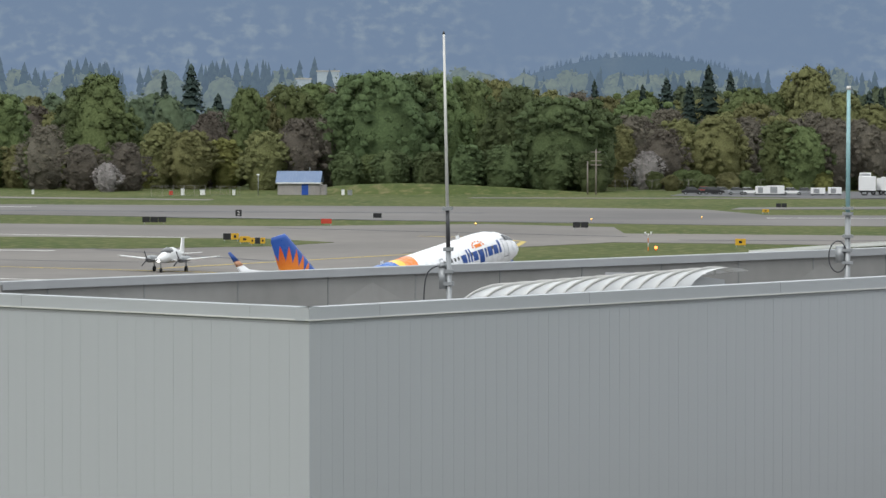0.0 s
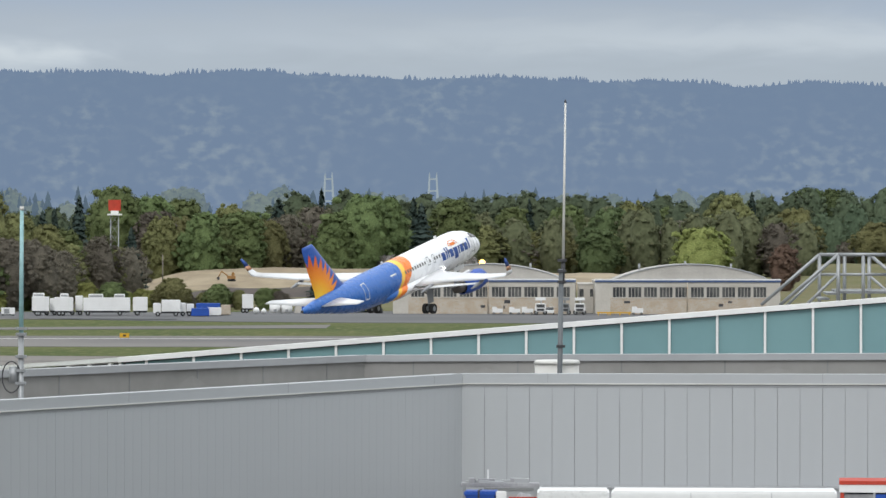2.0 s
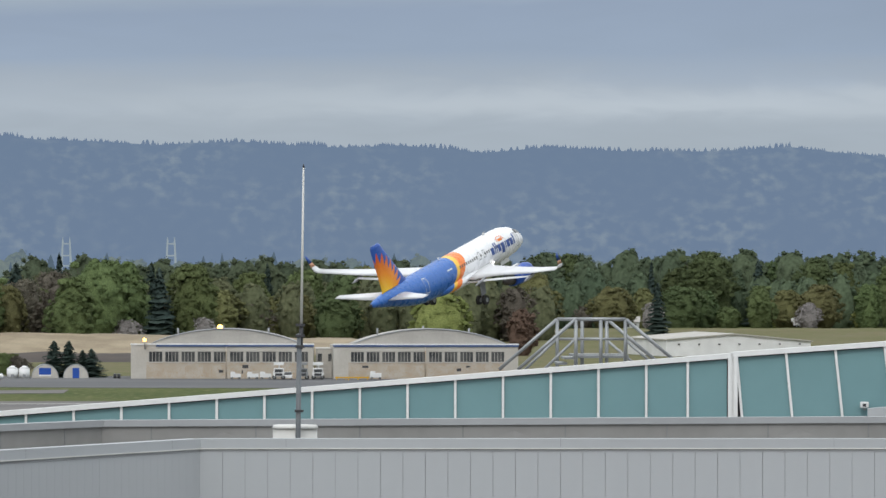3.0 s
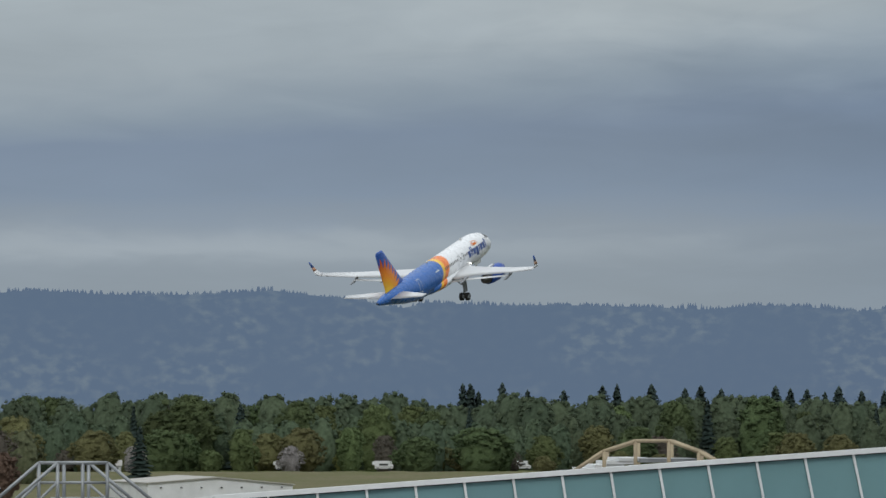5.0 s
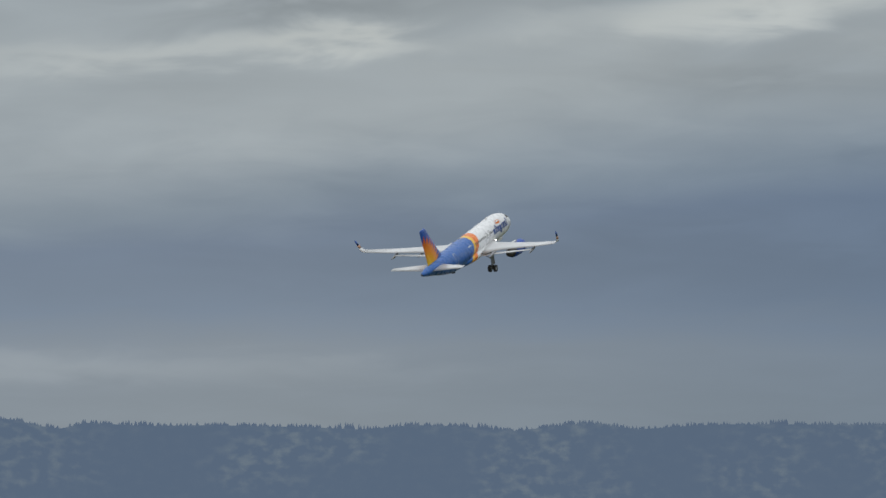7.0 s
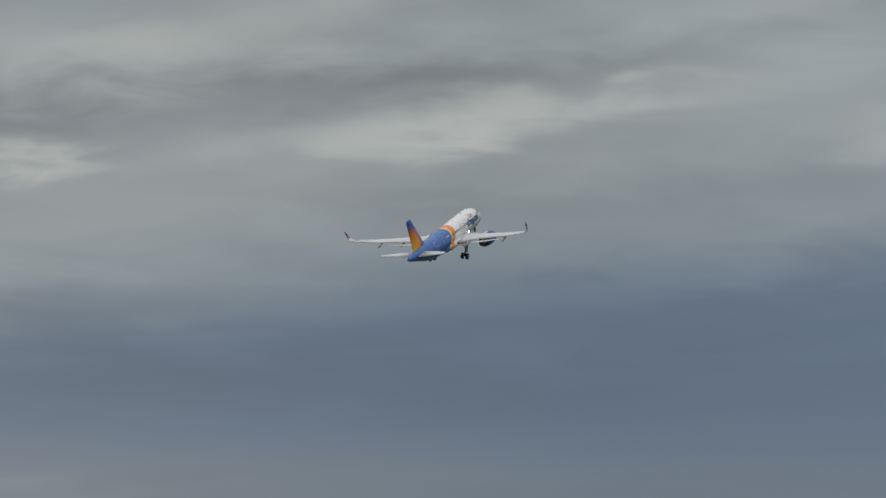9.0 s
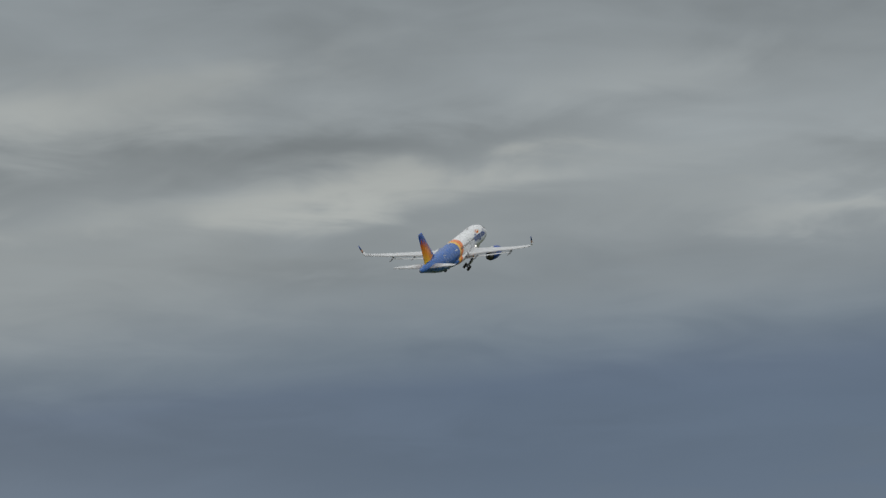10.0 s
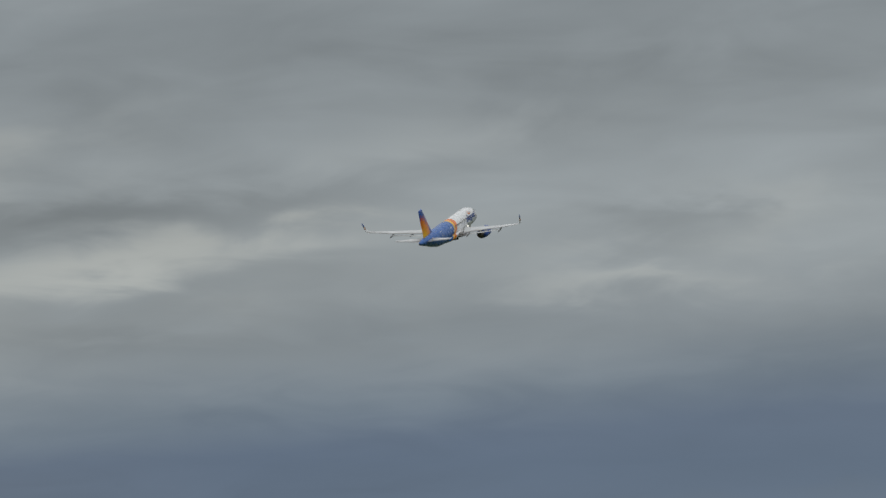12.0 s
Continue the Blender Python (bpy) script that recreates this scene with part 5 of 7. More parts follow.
# ---- airliner ----
FLIGHT = [  # seconds, x, y, z, heading, pitch, bank
    (0, -94.38, 539.38, 4.49, 30.29, 10.61, -0.04),
    (0.5, -75.25, 565.73, 6.48, 30.52, 11.53, -0.19),
    (1, -56.10, 592.22, 8.85, 30.74, 12.41, -0.33),
    (1.5, -36.87, 618.81, 11.61, 30.97, 13.24, -0.45),
    (2, -17.88, 645.47, 14.91, 31.20, 14.02, -0.58),
    (2.5, 1.05, 672.17, 18.62, 31.42, 14.75, -0.69),
    (3, 19.91, 698.90, 22.81, 31.65, 15.43, -0.79),
    (3.5, 38.72, 725.65, 27.42, 31.88, 16.06, -0.89),
    (4, 57.62, 752.37, 32.19, 32.10, 16.63, -0.97),
    (4.5, 76.48, 779.04, 37.37, 32.33, 17.15, -1.05),
    (5, 95.30, 805.65, 42.93, 32.56, 17.62, -1.12),
    (5.5, 114.08, 832.17, 48.86, 32.78, 18.03, -1.19),
    (6, 132.64, 858.61, 55.25, 33.01, 18.38, -1.24),
    (6.5, 151.17, 884.92, 61.95, 33.23, 18.67, -1.28),
    (7, 169.67, 911.08, 69.19, 33.46, 18.91, -1.32),
    (7.5, 188.40, 937.01, 76.31, 33.69, 19.08, -1.35),
    (8, 206.93, 962.78, 83.70, 33.91, 19.19, -1.37),
    (8.5, 225.44, 988.32, 91.23, 34.14, 19.24, -1.38),
    (9, 244.06, 1013.59, 98.90, 34.37, 19.22, -1.38),
    (9.5, 262.41, 1038.65, 106.51, 34.59, 19.15, -1.38),
    (10, 280.89, 1063.39, 114.16, 34.82, 19.00, -1.36),
    (10.5, 299.32, 1087.82, 121.63, 35.05, 18.79, -1.34),
    (11, 317.76, 1111.91, 128.93, 35.27, 18.51, -1.31),
    (11.5, 336.24, 1135.63, 135.99, 35.50, 18.16, -1.27),
    (12, 354.63, 1158.99, 142.57, 35.73, 17.74, -1.22),
]



def livery():
    """White forward, then a slanted orange and yellow sweep, then blue to the tail."""
    mat = material("airliner_livery", (0.80, 0.80, 0.80), (0.77, 0.77, 0.78), scale=0.5, rough=0.28, detail=0.03, spec=0.5)
    nt = mat.node_tree
    n, link = nt.nodes.new, nt.links.new
    bsdf = nt.nodes["Principled BSDF"]
    white = bsdf.inputs["Base Color"].links[0].from_socket
    tc, sep = n("ShaderNodeTexCoord"), n("ShaderNodeSeparateXYZ")
    link(tc.outputs["Object"], sep.inputs[0])

    def m(op, a, b):
        k = n("ShaderNodeMath")
        k.operation = op
        for i, v in enumerate((a, b)):
            if isinstance(v, (int, float)):
                k.inputs[i].default_value = v
            else:
                link(v, k.inputs[i])
        return k.outputs[0]
    z = sep.outputs[2]
    edge = m("SUBTRACT", m("SUBTRACT", sep.outputs[0], m("MULTIPLY", z, 0.6)), m("MULTIPLY", m("MULTIPLY", z, z), -0.17))
    s = m("DIVIDE", m("ADD", edge, 2.35), m("ADD", m("MULTIPLY", z, 0.16), 1.0))
    ramp = n("ShaderNodeValToRGB")
    ramp.color_ramp.interpolation = "CONSTANT"
    e = ramp.color_ramp.elements
    e[0].position, e[0].color = 0.0, (0.030, 0.125, 0.41, 1)
    e[1].position, e[1].color = 0.5, (0.84, 0.50, 0.05, 1)
    x = e.new(0.535)
    x.color = (0.78, 0.20, 0.03, 1)
    link(m("ADD", m("MULTIPLY", s, 0.05), 0.5), ramp.inputs[0])
    mask = m("GREATER_THAN", s, 2.0)
    mix = n("ShaderNodeMixRGB")
    link(mask, mix.inputs[0]), link(ramp.outputs[0], mix.inputs[1]), link(white, mix.inputs[2])
    link(mix.outputs[0], bsdf.inputs["Base Color"])
    return mat


def fin_paint():
    """Blue with yellow and orange rays that rise from the tail root."""
    mat = material("fin_rays", (0.030, 0.10, 0.40), rough=0.3, detail=0.03)
    nt = mat.node_tree
    n, link = nt.nodes.new, nt.links.new
    bsdf = nt.nodes["Principled BSDF"]
    blue = bsdf.inputs["Base Color"].links[0].from_socket
    tc, sep = n("ShaderNodeTexCoord"), n("ShaderNodeSeparateXYZ")
    link(tc.outputs["Object"], sep.inputs[0])

    def m(op, a, b=0.0):
        k = n("ShaderNodeMath")
        k.operation = op
        for i, v in enumerate((a, b)):
            if isinstance(v, (int, float)):
                k.inputs[i].default_value = v
            else:
                link(v, k.inputs[i])
        return k.outputs[0]
    # polar rays about the root of the trailing edge
    dx, dz = m("ADD", sep.outputs[0], 17.0), m("SUBTRACT", sep.outputs[2], 0.6)
    ang = m("ARCTAN2", dz, m("ADD", dx, 0.0))
    rad = m("SQRT", m("ADD", m("MULTIPLY", dx, dx), m("MULTIPLY", dz, dz)))
    ray = m("PINGPONG", m("MULTIPLY", ang, 5.2), 0.5)
    reach = m("ADD", m("MULTIPLY", ray, 3.0), m("MULTIPLY", ang, 1.3))
    inside = m("LESS_THAN", rad, m("ADD", reach, 2.75))
    grad = n("ShaderNodeValToRGB")
    e = grad.color_ramp.elements
    e[0].position, e[0].color = 0.2, (0.86, 0.52, 0.04, 1)
    e[1].position, e[1].color = 0.72, (0.60, 0.09, 0.02, 1)
    k = e.new(0.44)
    k.color = (0.82, 0.28, 0.03, 1)
    link(m("DIVIDE", rad, 8.0), grad.inputs[0])
    mix = n("ShaderNodeMixRGB")
    link(inside, mix.inputs[0]), link(blue, mix.inputs[1]), link(grad.outputs[0], mix.inputs[2])
    link(mix.outputs[0], bsdf.inputs["Base Color"])
    return mat


LIVERY, FINP = livery(), fin_paint()
WING = material("airliner_wing_paint", (0.66, 0.665, 0.67), (0.58, 0.585, 0.59), scale=0.8, rough=0.35, detail=0.06)
STEEL = material("bare_metal", (0.45, 0.45, 0.46), scale=3, rough=0.3, metal=0.9)
NAVY = material("airliner_letter_blue", (0.02, 0.07, 0.28), rough=0.35)
ORANGE_SKIN = material("airliner_orange", (0.42, 0.24, 0.15), (0.46, 0.19, 0.08), scale=2, rough=0.35, detail=0.05)
GEARMETAL = material("gear_metal", (0.16, 0.16, 0.165), (0.11, 0.11, 0.115), scale=4, rough=0.5, detail=0.15)
FAIRING = material("fairing_paint", (0.27, 0.275, 0.285), (0.23, 0.235, 0.245), scale=2, rough=0.45, detail=0.06)
EXH = material("exhaust_metal", (0.14, 0.13, 0.125), rough=0.45, metal=0.8, scale=4)


def section(x, ry, rz, zc, n=28):
    return [Vector((x, ry * math.cos(t), zc + rz * math.sin(t))) for t in np.linspace(0, 2 * math.pi, n, endpoint=False)]


def foil(bm, stations, m=0):
    """A lifting surface from stations: leading edge point, chord, thickness, up axis."""
    rings = []
    for le, chord, thick, up in stations:
        le, up = Vector(le), Vector(up)
        prof = [(0, 0), (0.04, 0.5), (0.15, 0.9), (0.35, 1.0), (0.65, 0.62), (1.0, 0.05), (0.65, -0.35), (0.35, -0.6), (0.15, -0.6), (0.04, -0.4)]
        rings.append([le + Vector((-u * chord, 0, 0)) + up * (w * thick / 2) for u, w in prof])
    loft(bm, rings, m)


STATIONS = [(17.48, .06, .06, -.72), (17.2, .48, .46, -.68), (16.6, .9, .92, -.56), (15.7, 1.3, 1.36, -.36), (14.3, 1.72, 1.78, -.16), (12.6, 1.93, 2.02, -.02), (11, 1.975, 2.07, 0),
            (-6.5, 1.975, 2.07, 0), (-9.5, 1.86, 1.95, .12), (-12.5, 1.52, 1.62, .42), (-15.5, 1.05, 1.12, .76), (-18, .64, .70, .98), (-19.6, .34, .38, 1.08), (-20.07, .18, .2, 1.1)]


def hull(x):
    """Half width, half height and centre height of the fuselage at x."""
    xs = [s[0] for s in STATIONS][::-1]
    return [np.interp(x, xs, [s[i] for s in STATIONS][::-1]) for i in (1, 2, 3)]


def on_hull(x, angle, side, out=0.012):
    ry, rz, zc = hull(x)
    a = radians(angle)
    return Vector((x, side * (ry + out) * math.cos(a), zc + (rz + out) * math.sin(a)))


def decal(bm, x0, x1, a0, a1, side, out=0.012, nx=4, na=4, m=0, lift=0.02):
    """A thin curved plate that lies on the fuselage skin."""
    for o, flip in ((out, False), (out + lift, True)):
        g = [[bm.verts.new(on_hull(x0 + (x1 - x0) * i / nx, a0 + (a1 - a0) * j / na, side, o)) for j in range(na + 1)] for i in range(nx + 1)]
        for i in range(nx):
            for j in range(na):
                bm.faces.new((g[i][j], g[i + 1][j], g[i + 1][j + 1], g[i][j + 1])).material_index = m


def airliner():
    jet = thing("airliner", "white and blue twin-engine airliner climbing with its gear down", "airplane")
    bm = bmesh.new()
    loft(bm, [section(*s) for s in STATIONS])
    body = part("fuselage", bm, LIVERY, jet)
    # belly fairing
    bm = bmesh.new()
    loft(bm, [section(x, ry, rz, -1.35, 20) for x, ry, rz in ((7.2, .2, .15), (6.2, 1.5, .75), (4, 2.15, 1.0), (-2, 2.2, 1.05), (-5, 1.7, .8), (-7, .3, .2))])
    part("belly_fairing", bm, LIVERY, jet)
    # fin, with its dorsal fillet
    bm = bmesh.new()
    rings = []
    for z, le, chord, th in ((1.2, -10.0, 7.4, .5), (2.0, -11.1, 6.1, .62), (2.5, -11.75, 5.5, .6), (5.2, -14.0, 3.95, .42), (7.6, -16.0, 2.5, .28), (7.95, -16.4, 1.95, .2)):
        prof = [(0, 0), (0.06, .5), (0.25, 1), (0.5, .85), (1, .06), (1, -.06), (0.5, -.85), (0.25, -1), (0.06, -.5)]
        rings.append([Vector((le - u * chord, w * th / 2, z)) for u, w in prof])
    loft(bm, rings)
    part("fin", bm, FINP, jet, "blue fin with orange and yellow rays")
    for s in (1, -1):
        bm = bmesh.new()
        foil(bm, [((-13.4, s * 0.7, .95), 4.0, .42, (0, 0, 1)), ((-16.75, s * 6.25, 1.48), 1.55, .16, (0, 0, 1))])
        part("tailplane", bm, WING, jet)
        # wing: root, kink, tip; then the upturned winglet
        bm = bmesh.new()
        foil(bm, [((7.6, s * 1.2, -1.25), 7.4, .95, (0, 0, 1)), ((5.7, s * 3.0, -1.15), 6.5, .8, (0, 0, 1)), ((3.7, s * 6.4, -.72), 4.1, .5, (0, 0, 1)),
                  ((0.2, s * 12.5, .12), 2.75, .3, (0, 0, 1)), ((-2.65, s * 17.0, .98), 1.75, .18, (0, 0, 1))])
        wing = part("wing", bm, WING, jet)
        bm = bmesh.new()
        foil(bm, [((-2.65, s * 17.0, .98), 1.75, .18, (0, 0, 1)), ((-3.05, s * 17.42, 1.2), 1.4, .12, (0, -s * .55, .83)), ((-3.5, s * 17.66, 1.7), 1.05, .09, (0, -s * .95, .3))])
        part("winglet_base", bm, WING, wing)
        bm = bmesh.new()
        foil(bm, [((-3.5, s * 17.66, 1.7), 1.05, .09, (0, -s * .95, .3)), ((-3.95, s * 17.76, 2.25), .84, .075, (0, -s * .97, .24))])
        part("winglet_band", bm, ORANGE_SKIN, wing, "orange winglet band")
        bm = bmesh.new()
        foil(bm, [((-3.95, s * 17.76, 2.25), .84, .075, (0, -s * .97, .24)), ((-4.8, s * 17.95, 3.3), .42, .05, (0, -s, .1))])
        part("winglet", bm, NAVY, wing, "dark blue upturned winglet")
        for y, x in ((4.6, -1.2), (8.4, -.6), (12.3, -2.5)):
            bm = bmesh.new()
            z = -1.05 + (y - 3) * .108
            loft(bm, [section(xx + x, r, r * 1.35, z - d, 10) for xx, r, d in ((1.6, .05, .1), (.8, .16, .22), (-.4, .17, .34), (-1.2, .09, .42), (-1.6, .03, .45))])
            for v in bm.verts:
                v.co.y += s * y
            part("flap_fairing", bm, FAIRING, wing, "dark grey flap track fairing")
        # lowered flap along the trailing edge
        bm = bmesh.new()
        foil(bm, [((.35, s * 2.2, -1.5), 1.5, .22, (.25, 0, .97)), ((-.35, s * 6.3, -1.05), 1.1, .16, (.25, 0, .97)), ((-2.2, s * 12.4, -.22), .85, .12, (.25, 0, .97))])
        part("flap", bm, WING, wing)
        # engine
        bm = bmesh.new()
        cx, cz = s * 5.75, -2.35
        rings = [[p + Vector((0, cx, cz)) for p in section(x, r, r, 0, 24)] for x, r in ((8.3, .88), (8.35, 1.0), (7.8, 1.13), (6.6, 1.2), (5.2, 1.13), (4.0, .97), (3.9, .85))]
        loft(bm, rings, cap=False)
        eng = part("engine", bm, BLUE, jet, "blue engine nacelle")
        bm = bmesh.new()
        rings = [[p + Vector((0, cx, cz)) for p in section(x, r, r, 0, 24)] for x, r in ((8.36, .99), (8.46, .93), (8.3, .86), (7.4, .86))]
        loft(bm, rings, cap=False)
        part("intake_lip", bm, STEEL, eng)
        bm = bmesh.new()
        rings = [[p + Vector((0, cx, cz)) for p in section(x, r, r, 0, 20)] for x, r in ((7.5, .86), (7.2, .3), (4.4, .8), (3.3, .62), (2.7, .48), (2.7, .25), (2.1, .05))]
        loft(bm, rings)
        part("core_exhaust", bm, EXH, eng, "dark metal exhaust core")
        bm = bmesh.new()
        extrude(bm, [(6.9, -1.35), (6.2, -.95), (3.2, -.95), (2.6, -1.3), (4.2, -1.75)], .34, 0, Matrix.Translation((0, cx - .17, 0)))
        part("pylon", bm, WING, eng)
        # cabin windows, doors, lettering bars, cockpit glass
        bm = bmesh.new()
        decal(bm, 0, .26, 14, 24, s, nx=1, na=2, lift=.015)
        me = finish("cabin_window", bm, PANE)
        for k in range(25):
            x = 11.4 - k * .53
            if 3.4 < x < 4.9 and k % 2:
                continue
            part("cabin_window", me, None, body, m=Matrix.Translation((x, 0, 0)))
        for x, w, a0, a1 in ((13.35, .8, -18, 40), (-9.9, .8, -14, 46), (3.55, .5, 6, 34), (4.75, .5, 6, 34)):
            bm = bmesh.new()
            for q in ((x, x + .05, a0, a1), (x + w - .05, x + w, a0, a1), (x + .05, x + w - .05, a1 - 3, a1), (x + .05, x + w - .05, a0, a0 + 3)):
                decal(bm, *q, s, nx=1, na=6, lift=.012)
            part("door_outline", bm, GALV if x > -5 else WHITE, body)
        # the operator's name stands as nine plain blue bars of uneven height
        widths = (.92, .42, .42, .9, .95, .42, .9, .9, .55)
        for k in range(9):
            w = widths[k]
            xx = 6.6 + sum(widths[:k]) if s < 0 else 12.75 - sum(widths[:k + 1])
            low, high = (-12 if k == 4 else -1), (36 if k in (1, 2, 8) else 24)
            bm = bmesh.new()
            decal(bm, xx + .1, xx + w - .11, low, high, s)
            part("lettering_bar", bm, NAVY, body, "dark blue lettering bar")
        bm = bmesh.new()
        cx0, r = 9.7, .5
        decal(bm, cx0 - r, cx0 + r, 32, 42, s, nx=6)
        for t in range(7):
            a = math.pi * t / 6
            x = cx0 + (r + .3) * math.cos(a)
            aa = 34 + 15 * math.sin(a)
            decal(bm, x - .1, x + .1, aa, aa + 5, s, nx=1, na=2)
        part("sun_emblem", bm, ORANGE, body, "orange half-sun emblem")
        bm = bmesh.new()
        decal(bm, -4.2, -3.0, 26, 31, s, nx=2, na=2)
        part("registration_bar", bm, WING, body, "pale registration bar")
        for x0, x1, a0, a1 in ((15.2, 15.9, 38, 66), (14.55, 15.12, 36, 62), (14.0, 14.48, 34, 56)):
            bm = bmesh.new()
            decal(bm, x0, x1, a0, a1, s, lift=.015)
            part("cockpit_window", bm, PANE, body)
    bm = bmesh.new()
    box(bm, 8.4, 8.9, -.03, .03, 2.0, 2.45)
    part("aerial", bm, WHITE, body)
    bm = bmesh.new()
    box(bm, -3.2, -2.8, -.03, .03, 2.0, 2.4)
    part("aerial", bm, WHITE, body)
    bm = bmesh.new()
    tube(bm, (-20.0, 0, 1.1), (-20.3, 0, 1.12), .17, .12, 12)
    part("tail_exhaust", bm, DARK, jet)
    for x, y, z, mt in ((6.7, -2.05, -.9, LAMP_W), (6.7, 2.05, -.9, LAMP_W)):
        bm = bmesh.new()
        bmesh.ops.create_uvsphere(bm, u_segments=10, v_segments=6, radius=.11, matrix=Matrix.Translation((x, y, z)))
        part("landing_light", bm, mt, jet, "lit white landing light")
    # main gear, hinged under the wing
    for s in (1, -1):
        bm = bmesh.new()
        tube(bm, (0, 0, .1), (-.25, 0, -2.6), .16, .13, 12)
        tube(bm, (-.1, -s * .1, -.9), (-.05, -s * 1.6, .1), .07, .07, 8)
        tube(bm, (-.26, -.55, -2.55), (-.26, .55, -2.55), .1, .1, 10)
        leg = part("main_gear", bm, GEARMETAL, jet, "grey main gear leg")
        leg.location = (0, s * 3.8, -1.3)
        GEAR.append((leg, s))
        bm = bmesh.new()
        box(bm, -.75, .45, s * .22, s * .27, -1.9, -.1)
        part("gear_door", bm, FAIRING, leg)
        for o in (-.46, .46):
            bm = bmesh.new()
            tube(bm, (-.26, o - .2, -2.55), (-.26, o + .2, -2.55), .58, .58, 22)
            wheel = part("wheel", bm, TYRE, leg)
            bm = bmesh.new()
            tube(bm, (-.26, o - .215, -2.55), (-.26, o + .215, -2.55), .29, .29, 16)
            part("hub", bm, GALV, wheel)
    bm = bmesh.new()
    tube(bm, (0, 0, .3), (.12, 0, -2.1), .11, .09, 10)
    tube(bm, (.12, -.3, -2.1), (.12, .3, -2.1), .06, .06, 8)
    leg = part("nose_gear", bm, GEARMETAL, jet, "grey nose gear leg")
    leg.location = (12.4, 0, -1.7)
    GEAR.append((leg, 0))
    for o in (-.25, .25):
        bm = bmesh.new()
        tube(bm, (.12, o - .11, -2.1), (.12, o + .11, -2.1), .38, .38, 18)
        part("wheel", bm, TYRE, leg)
    for s in (1, -1):
        bm = bmesh.new()
        box(bm, 11.0, 13.2, s * .45, s * .5, -2.55, -1.8)
        part("nose_gear_door", bm, WHITE, jet)
    return jet


GEAR = []
JET = airliner()


# ---- airfield things ----
def facing(az, d, z=0.0, turn=0.0):
    """A pose on the ground whose x runs to the right and y away, as seen from the roof."""
    p = at(az, d, z)
    return pose(p.x, p.y, p.z, 0, 0, -az + turn)


TAXI = []


def light_twin():
    p = thing("propeller_plane", "small white twin-propeller aircraft on the taxiway", "airplane", facing(-12.30, 687, 0.04, -108) @ Matrix.Scale(1.1, 4))
    TAXI.append(p)
    # x points to the nose, which faces the viewer
    bm = bmesh.new()
    loft(bm, [section(*s, 16) for s in ((4.6, .05, .05, 1.45), (4.2, .35, .32, 1.45), (3.2, .55, .5, 1.5), (2.2, .62, .66, 1.62), (1.2, .66, .85, 1.8), (-.4, .66, .86, 1.82), (-2.2, .5, .6, 1.75), (-4.4, .18, .22, 1.75))])
    part("fuselage", bm, WHITE, p)
    bm = bmesh.new()
    loft(bm, [section(x, ry, rz, zc, 14) for x, ry, rz, zc in ((2.35, .3, .1, 2.15), (1.9, .56, .3, 2.22), (1.0, .6, .42, 2.3), (.8, .5, .4, 2.3))])
    part("windscreen", bm, PANE, p, "dark windscreen")
    for s in (1, -1):
        bm = bmesh.new()
        foil(bm, [((1.5, s * .5, 1.25), 2.1, .28, (0, 0, 1)), ((1.2, s * 2.0, 1.34), 1.8, .24, (0, 0, 1)), ((.75, s * 5.75, 1.72), 1.05, .14, (0, 0, 1))])
        wing = part("wing", bm, WHITE, p)
        bm = bmesh.new()
        loft(bm, [section(x, r, r, 0, 12) for x, r in ((-2.0, .06), (-1.0, .28), (.3, .36), (1.9, .4), (2.35, .3), (2.4, .12))])
        for v in bm.verts:
            v.co += Vector((.3, s * 1.85, 1.42))
        eng = part("engine", bm, GALV, p, "grey engine nacelle")
        for a in (20, 140, 260):
            bm = bmesh.new()
            box(bm, -.03, .03, -.06, .06, .1, .95, mat=Matrix.Translation((2.85, s * 1.85, 1.42)) @ Matrix.Rotation(radians(a), 4, "X"))
            part("propeller_blade", bm, DARK, eng)
        tubepart("spinner", (2.7, s * 1.85, 1.42), (3.05, s * 1.85, 1.42), .16, DARK, eng, r1=.03)
        bm = bmesh.new()
        foil(bm, [((-3.2, s * .1, 1.85), 1.2, .12, (0, 0, 1)), ((-3.7, s * 2.3, 2.0), .7, .08, (0, 0, 1))])
        part("tailplane", bm, WHITE, p)
        leg = tubepart("gear_leg", (.3, s * 1.85, 1.2), (.3, s * 1.85, .3), .07, GALV, p)
        tubepart("wheel", (.3, s * 1.85 - .12, .3), (.3, s * 1.85 + .12, .3), .3, TYRE, leg, n=16)
        tubepart("wing_light", (1.0, s * 5.72, 1.75), (1.05, s * 5.8, 1.75), .06, PAINT_W, wing)
    leg = tubepart("nose_leg", (3.6, 0, 1.2), (3.6, 0, .25), .06, GALV, p)
    tubepart("wheel", (3.6, -.1, .25), (3.6, .1, .25), .25, TYRE, leg, n=16)
    bm = bmesh.new()
    extrude(bm, [(-2.6, 1.9), (-3.4, 2.3), (-3.95, 3.6), (-4.6, 3.6), (-4.5, 1.7)], .14, 0, Matrix.Translation((0, -.07, 0)))
    part("fin", bm, WHITE, p)
    bm = bmesh.new()
    bmesh.ops.create_uvsphere(bm, u_segments=10, v_segments=6, radius=.13, matrix=Matrix.Translation((4.45, 0, 1.3)))
    part("taxi_light", bm, LAMP_W, p, "lit white taxi light")


light_twin()


